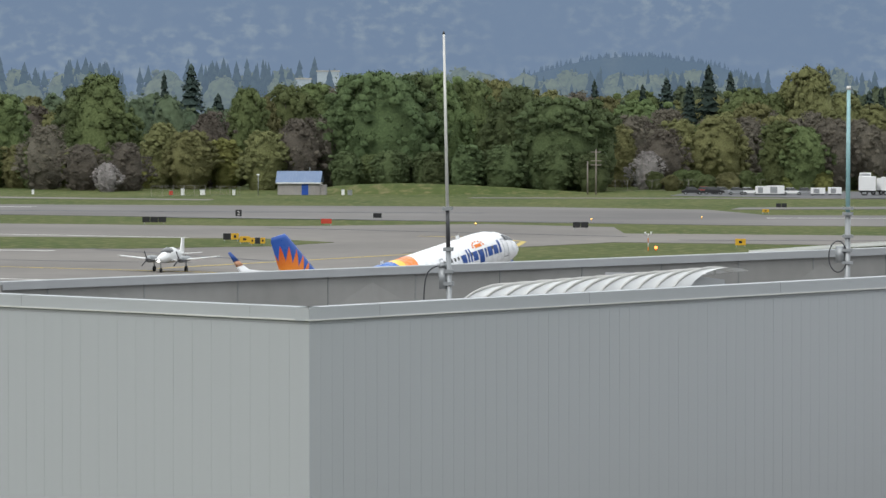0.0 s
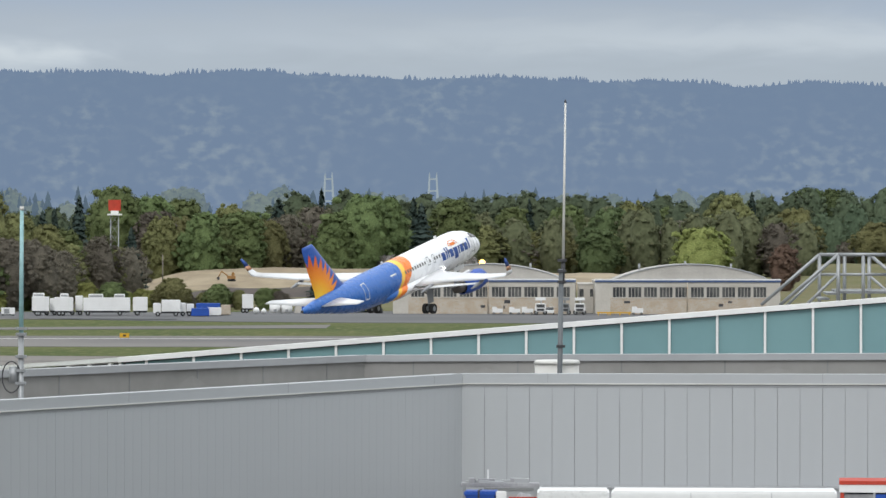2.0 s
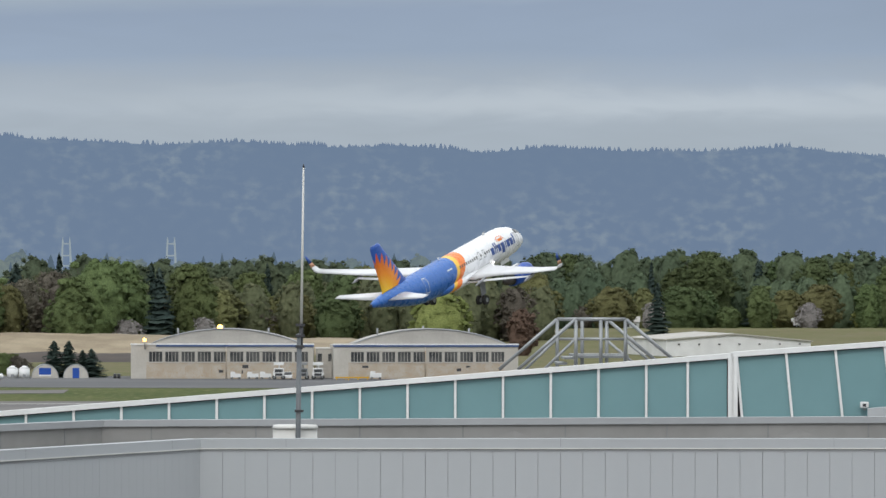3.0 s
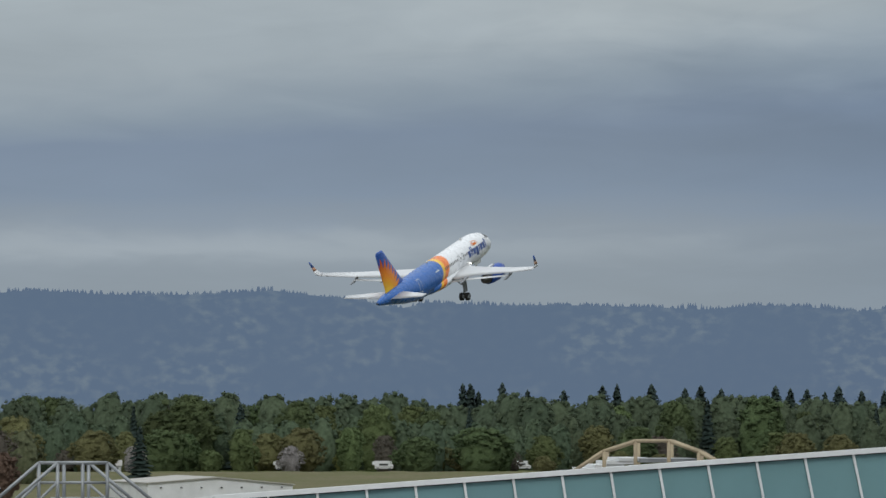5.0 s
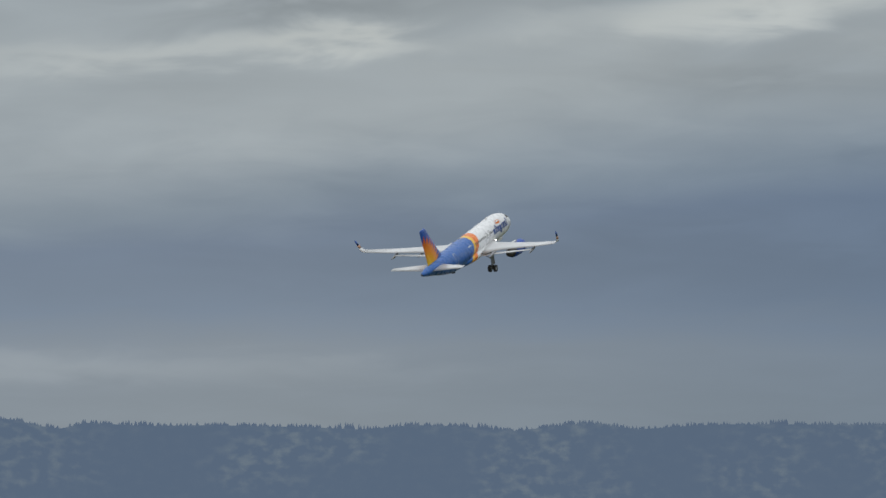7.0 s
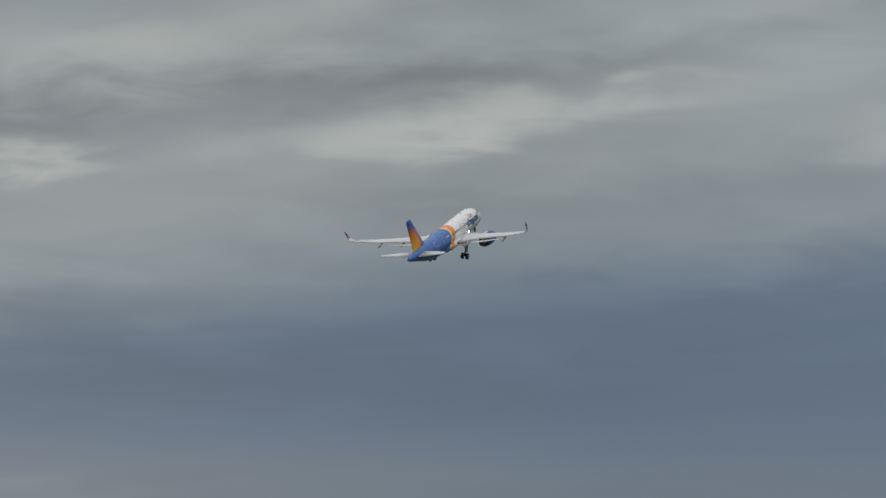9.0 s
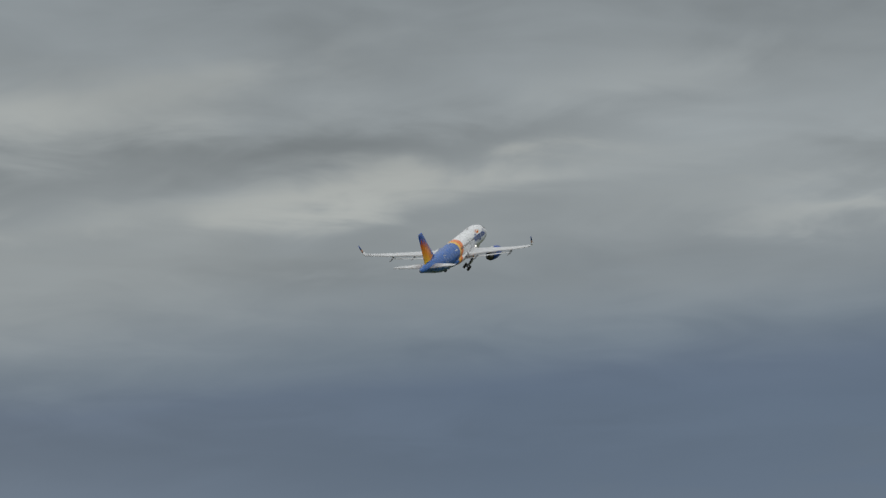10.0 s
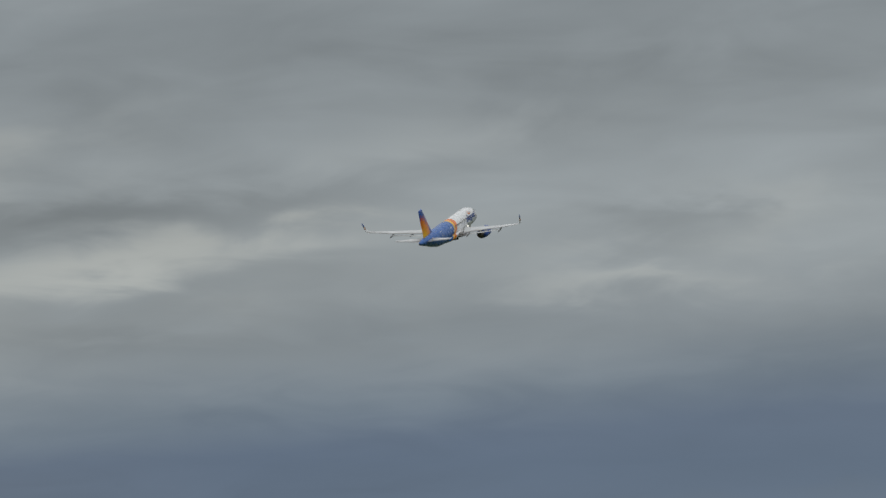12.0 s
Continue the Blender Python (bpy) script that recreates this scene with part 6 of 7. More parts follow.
def signs():
    def sign(az, d, w, h, mat, label, panels=1):
        s = thing("taxiway_sign", label, "sign", facing(az, d, 0.03), group="signs along the taxiways")
        for k in range(panels):
            x = -w / 2 + k * w / panels
            face = boxpart("panel", (x + .03, x + w / panels - .03, -.1, .1, .3, .3 + h), mat[k % len(mat)], s, bevel=.03)
            if mat[k % len(mat)] is YELLOW:
                boxpart("legend_bar", (x + w / panels * .35, x + w / panels * .65, -.115, -.1, .3 + h * .3, .3 + h * .7), BLACK, face)
        for x in (-w * .4, w * .4):
            tubepart("leg", (x, 0, -.05), (x, 0, .32), .05, GALV, s)
    sign(-12.47, 887, 3.8, .85, [BLACK], "long black taxiway sign on the grass", 3)
    sign(-10.72, 879, 1.7, .75, [RED], "low red taxiway sign on the grass", 1)
    sign(-10.20, 911, 1.4, .75, [BLACK], "low black taxiway sign on the grass", 1)
    sign(-8.13, 857, 2.4, .85, [BLACK], "black taxiway sign on the grass", 2)
    sign(-6.09, 977, 1.9, .7, [BLACK], "black taxiway sign on the grass", 2)
    sign(-11.69, 800, 2.3, .9, [BLACK, YELLOW], "black and yellow taxiway sign", 2)
    sign(-11.55, 788, 1.5, .85, [YELLOW], "yellow taxiway sign on the grass", 1)
    sign(-11.42, 782, 2.2, .85, [YELLOW, BLACK, YELLOW], "yellow and black taxiway sign", 3)
    sign(-6.505, 775, 1.5, .9, [YELLOW], "yellow taxiway sign on the grass", 1)
    sign(-6.25, 945, 1.2, .5, [YELLOW], "low yellow taxiway sign", 1)
    sign(-4.37, 915, 1.6, .7, [YELLOW], "yellow taxiway sign on the grass", 1)
    # distance marker board with a readable figure
    s = thing("distance_marker", "black runway distance marker with a white figure 2", "sign", facing(-11.613, 925, 0.03))
    face = boxpart("panel", (-.5, .5, -.1, .1, .2, 1.25), BLACK, s, bevel=.03)
    tubepart("leg", (-.35, 0, -.05), (-.35, 0, .25), .05, GALV, s)
    tubepart("leg", (.35, 0, -.05), (.35, 0, .25), .05, GALV, s)
    cu = bpy.data.curves.new("figure", "FONT")
    cu.body, cu.size, cu.align_x, cu.extrude = "2", 1.0, "CENTER", .01
    cu.materials.append(PAINT_W)
    fig = new("figure", cu)
    fig.parent = face
    fig.matrix_basis = pose(0, -.12, .38, 90)
    # wind sensor on a red and white post, and a lit ground lamp beside it
    s = thing("wind_sensor", "slim red and white post with two small sensors", "sensor", facing(-7.444, 760, 0.02))
    for k in range(4):
        tubepart("post", (0, 0, -.05 + k * .6), (0, 0, .56 + k * .6), .06, (ORANGE, PAINT_W)[k % 2], s)
    tubepart("arm", (-.4, 0, 2.3), (.4, 0, 2.3), .04, WHITE, s)
    for x in (-.4, .4):
        tubepart("sensor_head", (x, 0, 2.25), (x, 0, 2.6), .11, WHITE, s)
    s = thing("ground_lamp", "lit orange ground lamp on the grass", "lamp", facing(-7.364, 760, 0.07))
    tubepart("base", (0, 0, -.02), (0, 0, .3), .12, ORANGE, s)
    bm = bmesh.new()
    bmesh.ops.create_uvsphere(bm, u_segments=12, v_segments=8, radius=.2, matrix=Matrix.Translation((0, 0, .42)))
    part("lens", bm, LAMP_R, s)
    for az, d in ((-8.02, 905), (-9.2, 880), (-6.9, 915)):
        s = thing("edge_lamp", "small amber taxiway edge lamp", "lamp", facing(az, d, 0.05), group="edge lamps")
        tubepart("base", (0, 0, -.02), (0, 0, .25), .08, YELLOW, s)
        tubepart("lens", (0, 0, .25), (0, 0, .34), .07, AMBER, s)


signs()


def shed():
    s = thing("pump_house", "small concrete-block hut with a blue metal roof and blue door", "hut", facing(-11.0, 1081, 0, -6))
    boxpart("wall", (-4.1, 4.1, 0, 5, 0, 2.35), BLOCK, s)
    boxpart("wing_wall", (4.1, 5.0, .3, 4.6, 0, 1.9), BLOCK, s)
    bm = bmesh.new()
    loft(bm, [[Vector((x, -.5, 2.3)), Vector((x, -.5, 2.42)), Vector((x, 2.5, 4.55)), Vector((x, 5.5, 2.42)), Vector((x, 5.5, 2.3)), Vector((x, 2.5, 4.4))] for x in (-4.45, 4.3)], smooth=False)
    roof = part("roof", bm, ROOFBLUE, s)
    for k in range(15):
        x = -4.3 + k * .6
        bm = bmesh.new()
        loft(bm, [[Vector((x + o, -.5, 2.43)), Vector((x + o, -.5, 2.5)), Vector((x + o, 2.5, 4.63)), Vector((x + o, 2.5, 4.56))] for o in (0, .05)], smooth=False)
        part("standing_seam", bm, ROOFBLUE, roof)
    boxpart("door", (.55, 1.85, -.05, .05, 0, 2.1), BLUE, s, "blue door")
    boxpart("gable_window", (-2.4, -1.2, -.04, .05, .9, 1.7), BLOCK, s)
    boxpart("vent_pipe", (1.8, 2.0, 2.4, 2.6, 4.3, 5.3), GALV, s)
    boxpart("fascia", (-4.4, 4.25, -.53, -.5, 2.2, 2.42), WHITE, s)
    # low equipment and drums beside the hut
    rnd = random.Random(8)
    for az, d, w, h, mt, lab in ((-10.55, 1080, .6, 1.1, WHITE, "white equipment cabinet on the grass"), (-10.48, 1080, .9, .9, GALV, "grey equipment cabinet on the grass"),
                                 (-11.98, 1082, .9, 1.0, WHITE, "white equipment cabinet by the fence"), (-12.18, 1079, .7, 1.3, WHITE, "white equipment cabinet by the fence"),
                                 (-12.3, 1083, .7, .8, RED, "small red cabinet by the fence"), (-11.66, 1079, .6, 1.0, WHITE, "white equipment cabinet by the fence"), (-13.7, 1090, .5, .9, WHITE, "white marker box on the grass")):
        c = thing("equipment_cabinet", lab, "cabinet", facing(az, d))
        boxpart("body", (-w / 2, w / 2, 0, .6, 0, h), mt, c, bevel=.03)
        boxpart("lid", (-w / 2 - .04, w / 2 + .04, -.04, .64, h, h + .07), GALV, c)


shed()


def fence(a0, a1, d0, d1, n, height, label):
    f = thing("chain_fence", label, "fence", group="fences")
    p, q = at(a0, d0), at(a1, d1)
    f.matrix_basis = pose(p.x, p.y, 0, 0, 0, heading(p, q))
    L = (q - p).xy.length
    bm = bmesh.new()
    tube(bm, (0, 0, 0), (0, 0, height), .03, .03, 6)
    me = finish("post", bm, BLOCK)
    for k in range(n + 1):
        part("post", me, None, f, m=Matrix.Translation((L * k / n, 0, -.05)))
    for z in (height - .05, .1):
        tubepart("rail", (0, 0, z), (L, 0, z), .018, BLOCK, f, n=6)
    bm = bmesh.new()
    k = 0
    while k * .45 < L:
        tube(bm, (k * .45, 0, .1), (min(k * .45 + height, L), 0, .1 + min(height - .15, L - k * .45)), .005, .005, 3)
        tube(bm, (min(k * .45 + height, L), 0, .1), (k * .45, 0, .1 + min(height - .15, L - k * .45)), .005, .005, 3)
        k += 1
    mesh = part("wire_mesh", bm, BLOCK, f)
    mesh["kind"] = "stuff"


fence(-12.5, -11.95, 1072, 1078, 5, 2.0, "grey chain-link fence round a small compound")
fence(-11.9, -11.6, 1078, 1078, 3, 1.8, "grey chain-link fence round a small compound")
fence(-8.4, -5.2, 1112, 1128, 26, 2.2, "long grey chain-link perimeter fence")


def poles():
    for az, d, h, arms in ((-7.974, 1084, 8.7, 1), (-8.06, 1086, 6.4, 0), (-6.436, 1150, 8.0, 0), (-5.93, 1160, 7.5, 0), (-5.647, 1165, 9.5, 0), (-7.0, 1150, 7.5, 0), (-4.62, 1220, 9, 0), (-3.982, 1330, 8.5, 0), (-4.15, 1340, 7.5, 0)):
        p = thing("utility_pole", "weathered wooden utility pole", "pole", facing(az, d), group="utility poles")
        tubepart("shaft", (0, 0, -.1), (0, 0, h), .16, WOOD, p, r1=.11)
        if arms:
            for z in (h - .5, h - 2.2, h - 3.0):
                boxpart("crossarm", (-1.0, 1.0, -.08, .08, z - .08, z + .08), WOOD, p)
    p = thing("street_lamp", "slim grey lamp post with a white head", "lamp", facing(-11.413, 1078))
    tubepart("post", (0, 0, 0), (0, 0, 3.9), .07, GALV, p)
    boxpart("head", (-.25, .25, -.2, .2, 3.85, 4.1), WHITE, p)
    # red radar aerial on a white platform, on a lattice mast among the trees
    d = 1300
    r = thing("radar_tower", "red radar aerial on a white platform above the trees", "radar", facing(-4.47, d))
    zt = EYE[2] + d * math.tan(radians(-0.176))
    zb = EYE[2] + d * math.tan(radians(-0.332))
    for x in (-.9, .9):
        for y in (-.9, .9):
            tubepart("leg", (x, y, 0), (x, y, zb), .12, GALV, r)
    for k in range(8):
        z = k * zb / 8
        tubepart("brace", (-.9, -.9, z), (.9, -.9, z + zb / 8), .06, GALV, r, n=6)
        tubepart("brace", (.9, -.9, z), (-.9, -.9, z + zb / 8), .06, GALV, r, n=6)
    boxpart("platform", (-1.7, 1.7, -1.5, 1.5, zb - .15, zb + .2), WHITE, r)
    boxpart("cabin", (-.9, .9, -.8, .8, zb + .2, zb + .9), WHITE, r)
    bm = bmesh.new()
    g = [[bm.verts.new((-1.35 + 2.7 * i / 6, -.35 * (1 - (i / 3 - 1) ** 2) + .2, zb + .9 + 2.5 * j / 5)) for j in range(6)] for i in range(7)]
    g2 = [[bm.verts.new(v.co + Vector((0, .1, 0))) for v in row] for row in g]
    for i in range(6):
        for j in range(5):
            bm.faces.new((g[i][j], g[i + 1][j], g[i + 1][j + 1], g[i][j + 1]))
            bm.faces.new((g2[i][j], g2[i][j + 1], g2[i + 1][j + 1], g2[i + 1][j]))
    part("reflector", bm, RED, r, "red curved reflector")
    for x in (-1.35, 1.35):
        tubepart("reflector_edge", (x, .25, zb + .9), (x, .25, zb + 3.4), .08, RED, r)


poles()


DULL_ORANGE = material("dull_orange_paint", (0.32, 0.17, 0.06), scale=3, rough=0.7)


def mounds():
    def heap(name, label, pts, d, depth, mat, rough, seed):
        """A long loose heap: outline of crest heights along the view, with ragged slopes."""
        bm = bmesh.new()
        steps, rows = 70, []
        az0, az1 = pts[0][0], pts[-1][0]
        prof = [0, .35, .75, 1.0, 1.0, .9, .5, 0]
        for j, f in enumerate(prof):
            row = []
            for i in range(steps + 1):
                a = az0 + (az1 - az0) * i / steps
                h = np.interp(a, [p[0] for p in pts], [p[1] for p in pts])
                p = at(a, d + depth * j / (len(prof) - 1), h * f - .1)
                p.z += noise.noise(Vector((p.x * .15, p.y * .15, seed))) * rough * min(h, 1) * (f > 0)
                row.append(bm.verts.new(p))
            rows.append(row)
        for a, b in zip(rows, rows[1:]):
            for i in range(steps):
                bm.faces.new((a[i], a[i + 1], b[i + 1], b[i])).smooth = True
        tagged(part(name, bm, mat), label, "mound")
    heap("sand_mound", "long flat-topped mound of pale sand", [(-4.3, 0), (-3.95, 3.0), (-3.6, 4.3), (-2.9, 4.9), (-2.0, 4.6), (-1.2, 4.2), (0.6, 3.4), (1.4, 0)], 1330, 80, SAND, .35, 1)
    heap("soil_mound", "dark heap of soil beside the yard", [(-6.1, 0), (-5.85, 2.2), (-5.6, 3.4), (-5.3, 3.2), (-5.0, 1.5), (-4.8, 0)], 1140, 30, SOIL, .6, 2)
    heap("spoil_mound", "low brown heap of spoil before the sand", [(-3.9, 0), (-3.4, 1.6), (-2.9, 1.4), (-2.5, 2.2), (-2.0, 1.6), (-1.5, 1.7), (-1.0, 0)], 1250, 40, SOIL, .5, 3)
    heap("grass_bank", "low grassy bank behind the hut", [(-11.2, 0), (-10.6, 1.6), (-10.0, 2.0), (-9.2, 1.6), (-8.4, .6), (-7.9, 0)], 1086, 20, GRASS, .2, 4)
    heap("dry_field", "rough dry grass rising to the woods", [(0.5, 0), (2, 1.0), (5, 1.2), (9, 1.4), (14, 1.4), (15, 0)], 1640, 120, SAND_GRASS, .4, 5)
    e = thing("excavator", "small orange excavator on the sand mound", "excavator", facing(-3.281, 1338, 2.0) @ Matrix.Scale(0.8, 4))
    boxpart("track", (-1.3, 1.3, -1.2, -.7, 0, .7), TYRE, e, bevel=.2)
    boxpart("track", (-1.3, 1.3, .5, 1.0, 0, .7), TYRE, e, bevel=.2)
    boxpart("body", (-1.4, 1.2, -1.0, .9, .75, 1.7), DULL_ORANGE, e, bevel=.1)
    boxpart("cab", (0, .9, -.9, 0, 1.7, 2.7), DULL_ORANGE, e, bevel=.1)
    tubepart("boom", (-.9, 0, 1.5), (-3.0, 0, 3.0), .2, DULL_ORANGE, e)
    tubepart("stick", (-3.0, 0, 3.0), (-4.0, 0, 1.2), .16, DULL_ORANGE, e)
    boxpart("bucket", (-4.4, -3.6, -.4, .4, .5, 1.3), DARK, e, bevel=.1)


mounds()


def wheels(parent, xs, y0, y1, r):
    for x in xs:
        for y in (y0, y1):
            w = tubepart("wheel", (x, y - .12, r), (x, y + .12, r), r, TYRE, parent, n=14)
            tubepart("hub", (x, y - .13, r), (x, y + .13, r), r * .5, GALV, w, n=10)


def car(az, d, paint, label, turn=0, long=4.4, tall=1.45):
    c = thing("car", label, "car", facing(az, d, 0, turn), group="parked vehicles")
    L = long / 2
    bm = bmesh.new()
    prof = [(-L, .35), (-L, .8), (-L * .62, .92), (L * .55, .92), (L * .95, .78), (L, .35)]
    extrude(bm, prof, 1.7)
    bmesh.ops.bevel(bm, geom=bm.edges[:], offset=.07, segments=2, affect="EDGES")
    part("body", bm, paint, c)
    bm = bmesh.new()
    extrude(bm, [(-L * .72, .9), (-L * .55, tall), (L * .15, tall), (L * .5, .9)], 1.5, 0, Matrix.Translation((0, .1, 0)))
    part("cabin", bm, PANE, c, "dark glass cabin")
    boxpart("roof", (-L * .53, L * .14, .12, 1.58, tall - .04, tall + .02), paint, c, bevel=.02)
    wheels(c, (-L * .62, L * .62), .1, 1.6, .32)


def box_truck(az, d, L, tall, label, turn=0, paint=None, cab=True):
    t = thing("box_truck" if cab else "trailer", label, "truck" if cab else "trailer", facing(az, d, 0.05, turn), group="vehicles in the yard")
    boxpart("cargo_box", (-L / 2, L / 2 - (1.6 if cab else 0), 0, 2.4, .9, tall), paint or WHITE, t, bevel=.05)
    boxpart("chassis", (-L / 2 + .1, L / 2 - .1, .3, 2.1, .55, .88), DARK, t)
    if cab:
        c = boxpart("cab", (L / 2 - 1.5, L / 2, .1, 2.3, .6, 2.5), paint or WHITE, t, bevel=.12)
        boxpart("side_window", (L / 2 - 1.1, L / 2 - .35, .06, .12, 1.6, 2.2), PANE, c)
        boxpart("windscreen", (L / 2 - .03, L / 2 + .03, .3, 2.1, 1.55, 2.25), PANE, c)
    else:
        boxpart("landing_leg", (L / 2 - 1.2, L / 2 - 1.0, .3, .5, 0, .6), GALV, t)
    wheels(t, (-L / 2 + .9, L / 2 - (.9 if cab else 2.0)), .15, 2.25, .45)
    return t


def yard():
    for az, p, lab, dd in ((-6.99, BLACK, "dark parked car by the fence", 1083), (-6.86, RED, "dark red parked car by the fence", 1086), (-6.78, BLACK, "black parked car by the fence", 1083), (-6.68, GALV, "grey parked car by the fence", 1084),
                           (-6.53, GALV, "silver parked car by the fence", 1080), (-6.42, WHITE, "white parked car by the fence", 1080), (-5.98, WHITE, "white parked van by the yard", 1078), (-5.84, GALV, "silver parked car by the yard", 1078)):
        car(az, dd, p, lab, 0)
    for az, w, h, lab in ((-6.29, 2.4, 1.8, "white cube-shaped equipment cart"), (-6.15, 3.4, 1.9, "white low luggage container"), (-5.72, 2.8, 1.5, "white low luggage container"), (-5.55, 2.6, 1.6, "white low luggage container")):
        c = thing("luggage_container", lab, "container", facing(az, 1076), group="carts in the yard")
        boxpart("body", (-w / 2, w / 2, 0, 1.6, .35, h), WHITE, c, bevel=.06)
        boxpart("base", (-w / 2 + .1, w / 2 - .1, .1, 1.5, .2, .36), DARK, c)
        boxpart("curtain", (-w * .3, w * .1, -.02, .02, .5, h - .2), GALV, c)
        wheels(c, (-w * .35, w * .35), .1, 1.5, .2)
    box_truck(-5.22, 1077, 3.3, 3.6, "tall white square trailer in the yard", cab=False)
    box_truck(-5.09, 1081, 1.4, 3.2, "white square trailer in the yard", cab=False)
    box_truck(-4.985, 1077, 3.6, 3.5, "white square trailer in the yard", cab=False)
    box_truck(-4.55, 1078, 9.0, 3.4, "long white trailer with roof units in the yard", cab=False)
    box_truck(-4.83, 1081, 1.4, 3.7, "narrow white trailer in the yard", cab=False)
    box_truck(-4.21, 1078, 2.8, 3.5, "white square trailer in the yard", cab=False)
    for az, z, w in ((-5.24, 3.6, 2.2), (-4.66, 3.4, 2.8), (-4.42, 3.4, 2.0), (-4.98, 3.5, 1.6)):
        u = thing("roof_unit", "white cooling unit on a trailer roof", "cooling unit", facing(az, 1078.4, z), group="roof units")
        boxpart("casing", (-w / 2, w / 2, 0, 1.2, 0, .75), WHITE, u, bevel=.05)
        boxpart("grille", (-w / 2 + .15, w / 2 - .15, -.02, .02, .15, .55), GALV, u)
    box_truck(-3.94, 1074, 5.2, 3.1, "white service truck with a high body", turn=180)
    box_truck(-3.745, 1076, 3.0, 2.3, "white flatbed service truck", turn=180)
    for az, w, h, mt, lab, d in ((-3.35, 3.4, 1.55, BLUE, "blue waste skip on the apron", 1071), (-3.27, 4.6, 2.3, BLUE, "blue shipping container behind the skip", 1080), (-3.205, 2.6, 1.6, WHITE, "white container on the apron", 1074), (-3.09, 1.8, 2.0, HANGAR_RUST, "rust-brown skip on the apron", 1080)):
        c = thing("container", lab, "container", facing(az - .25, d, .05), group="containers in the yard")
        boxpart("body", (-w / 2, w / 2, 0, 2.0, .12, h), mt, c, bevel=.04)
        for k in range(int(w / .5)):
            boxpart("rib", (-w / 2 + .25 + k * .5, -w / 2 + .33 + k * .5, -.05, 0, .2, h - .1), mt, c)
        boxpart("skid", (-w / 2, w / 2, .3, .6, 0, .12), DARK, c)
    t = box_truck(-3.117, 1100, 2.2, 3.6, "tall white box trailer on legs", cab=False)
    for az, r in ((-3.03, .62), (-2.955, .5)):
        k = thing("round_tank", "small white round tank on the apron", "tank", facing(az, 1094, .05))
        bm = bmesh.new()
        bmesh.ops.create_uvsphere(bm, u_segments=16, v_segments=10, radius=r, matrix=Matrix.Translation((0, 0, r)))
        part("shell", bm, WHITE, k)
        tubepart("cap", (0, 0, 2 * r - .05), (0, 0, 2 * r + .12), .15, GALV, k)
    for az in (-2.84, -2.72):
        k = thing("storage_tank", "white upright tank with a domed top", "tank", facing(az, 1097, .05), group="white tanks")
        tubepart("shell", (0, 0, 0), (0, 0, 1.9), 1.08, WHITE, k, n=24)
        tubepart("dome", (0, 0, 1.9), (0, 0, 2.45), 1.08, WHITE, k, r1=.3, n=24)
        boxpart("hatch", (-.3, .3, -1.12, -1.0, .3, .8), GALV, k)
    # two round-roofed huts with blue doors
    for az, wide, dw in ((-2.12, 2.55, 1.15), (-1.807, 2.4, .65)):
        hut = thing("round_hut", "pale arched metal hut with a blue door", "hut", facing(az - .39, 1098, .05), group="round huts")
        arc = [(wide * math.cos(t), 2.55 * math.sin(t)) for t in np.linspace(0, math.pi, 19)]
        bm = bmesh.new()
        extrude(bm, arc, .2)
        part("front_wall", bm, HANGAR, hut)
        bm = bmesh.new()
        extrude(bm, [(x * 1.05, z * 1.05) for x, z in arc], 7, 0, Matrix.Translation((0, .12, 0)))
        part("shell", bm, GALV, hut)
        door = boxpart("door", (-dw, dw, -.05, .01, .35 if dw > 1 else 0, 2.0), BLUE, hut, "blue door")
        boxpart("kick_plate", (-dw, dw, -.06, -.05, .35 if dw > 1 else .02, .7), WHITE if dw > 1 else BLUE, door)
    for az in (-1.80, -1.76):
        c = thing("dark_barrel", "dark barrel beside the hangar", "barrel", facing(az, 1096, .05))
        tubepart("drum", (0, 0, 0), (0, 0, .9), .32, DARK, c)
        tubepart("rim", (0, 0, .88), (0, 0, .94), .34, GALV, c)
    # vehicles before the hangars
    for az, w, h, lab in ((-.575, 2.0, 1.1, "small white cart before the hangar"), (-.40, 2.2, 1.1, "small white cart before the hangar"), (-.27, 2.2, 1.1, "small white cart before the hangar"), (.85, 2.2, 1.2, "white cart before the hangar")):
        c = thing("luggage_cart", lab, "cart", facing(az, 1088, .05), group="carts before the hangars")
        boxpart("body", (-w / 2, w / 2, 0, 1.3, .35, h), WHITE, c, bevel=.06)
        boxpart("canopy", (-w / 2, -w * .05, .1, 1.2, h, h + .35), WHITE, c, bevel=.04)
        wheels(c, (-w * .35, w * .35), .1, 1.2, .22)
    for az, lab in ((-.137, "white bucket truck before the hangar"), (.105, "grey bucket truck before the hangar"), (.262, "white bucket truck before the hangar"), (1.40, "white lift truck before the hangar")):
        t = thing("lift_truck", lab, "truck", facing(az, 1087 if az < 1 else 1098, .05), group="lift trucks")
        m = WHITE if "white" in lab else GALV
        boxpart("body", (-1.1, 1.1, .6, 3.6, .7, 1.5), m, t, bevel=.06)
        c = boxpart("cab", (-1.0, 1.0, -.6, .7, .6, 2.2), m, t, bevel=.1)
        boxpart("windscreen", (-.8, .8, -.64, -.58, 1.4, 2.0), PANE, c)
        boxpart("grille", (-.7, .7, -.64, -.58, .75, 1.2), DARK, c)
        wheels(t, (-.85, .85), -.1, 3.0, .42)
        boxpart("platform", (-1.0, 1.0, .3, 1.6, 2.75, 3.3), m, t, bevel=.05)
        tubepart("boom", (.1, 2.6, 1.5), (.1, 1.0, 2.8), .16, m, t)
    car(.0, 1089, WHITE, "white parked car before the hangar", 90)
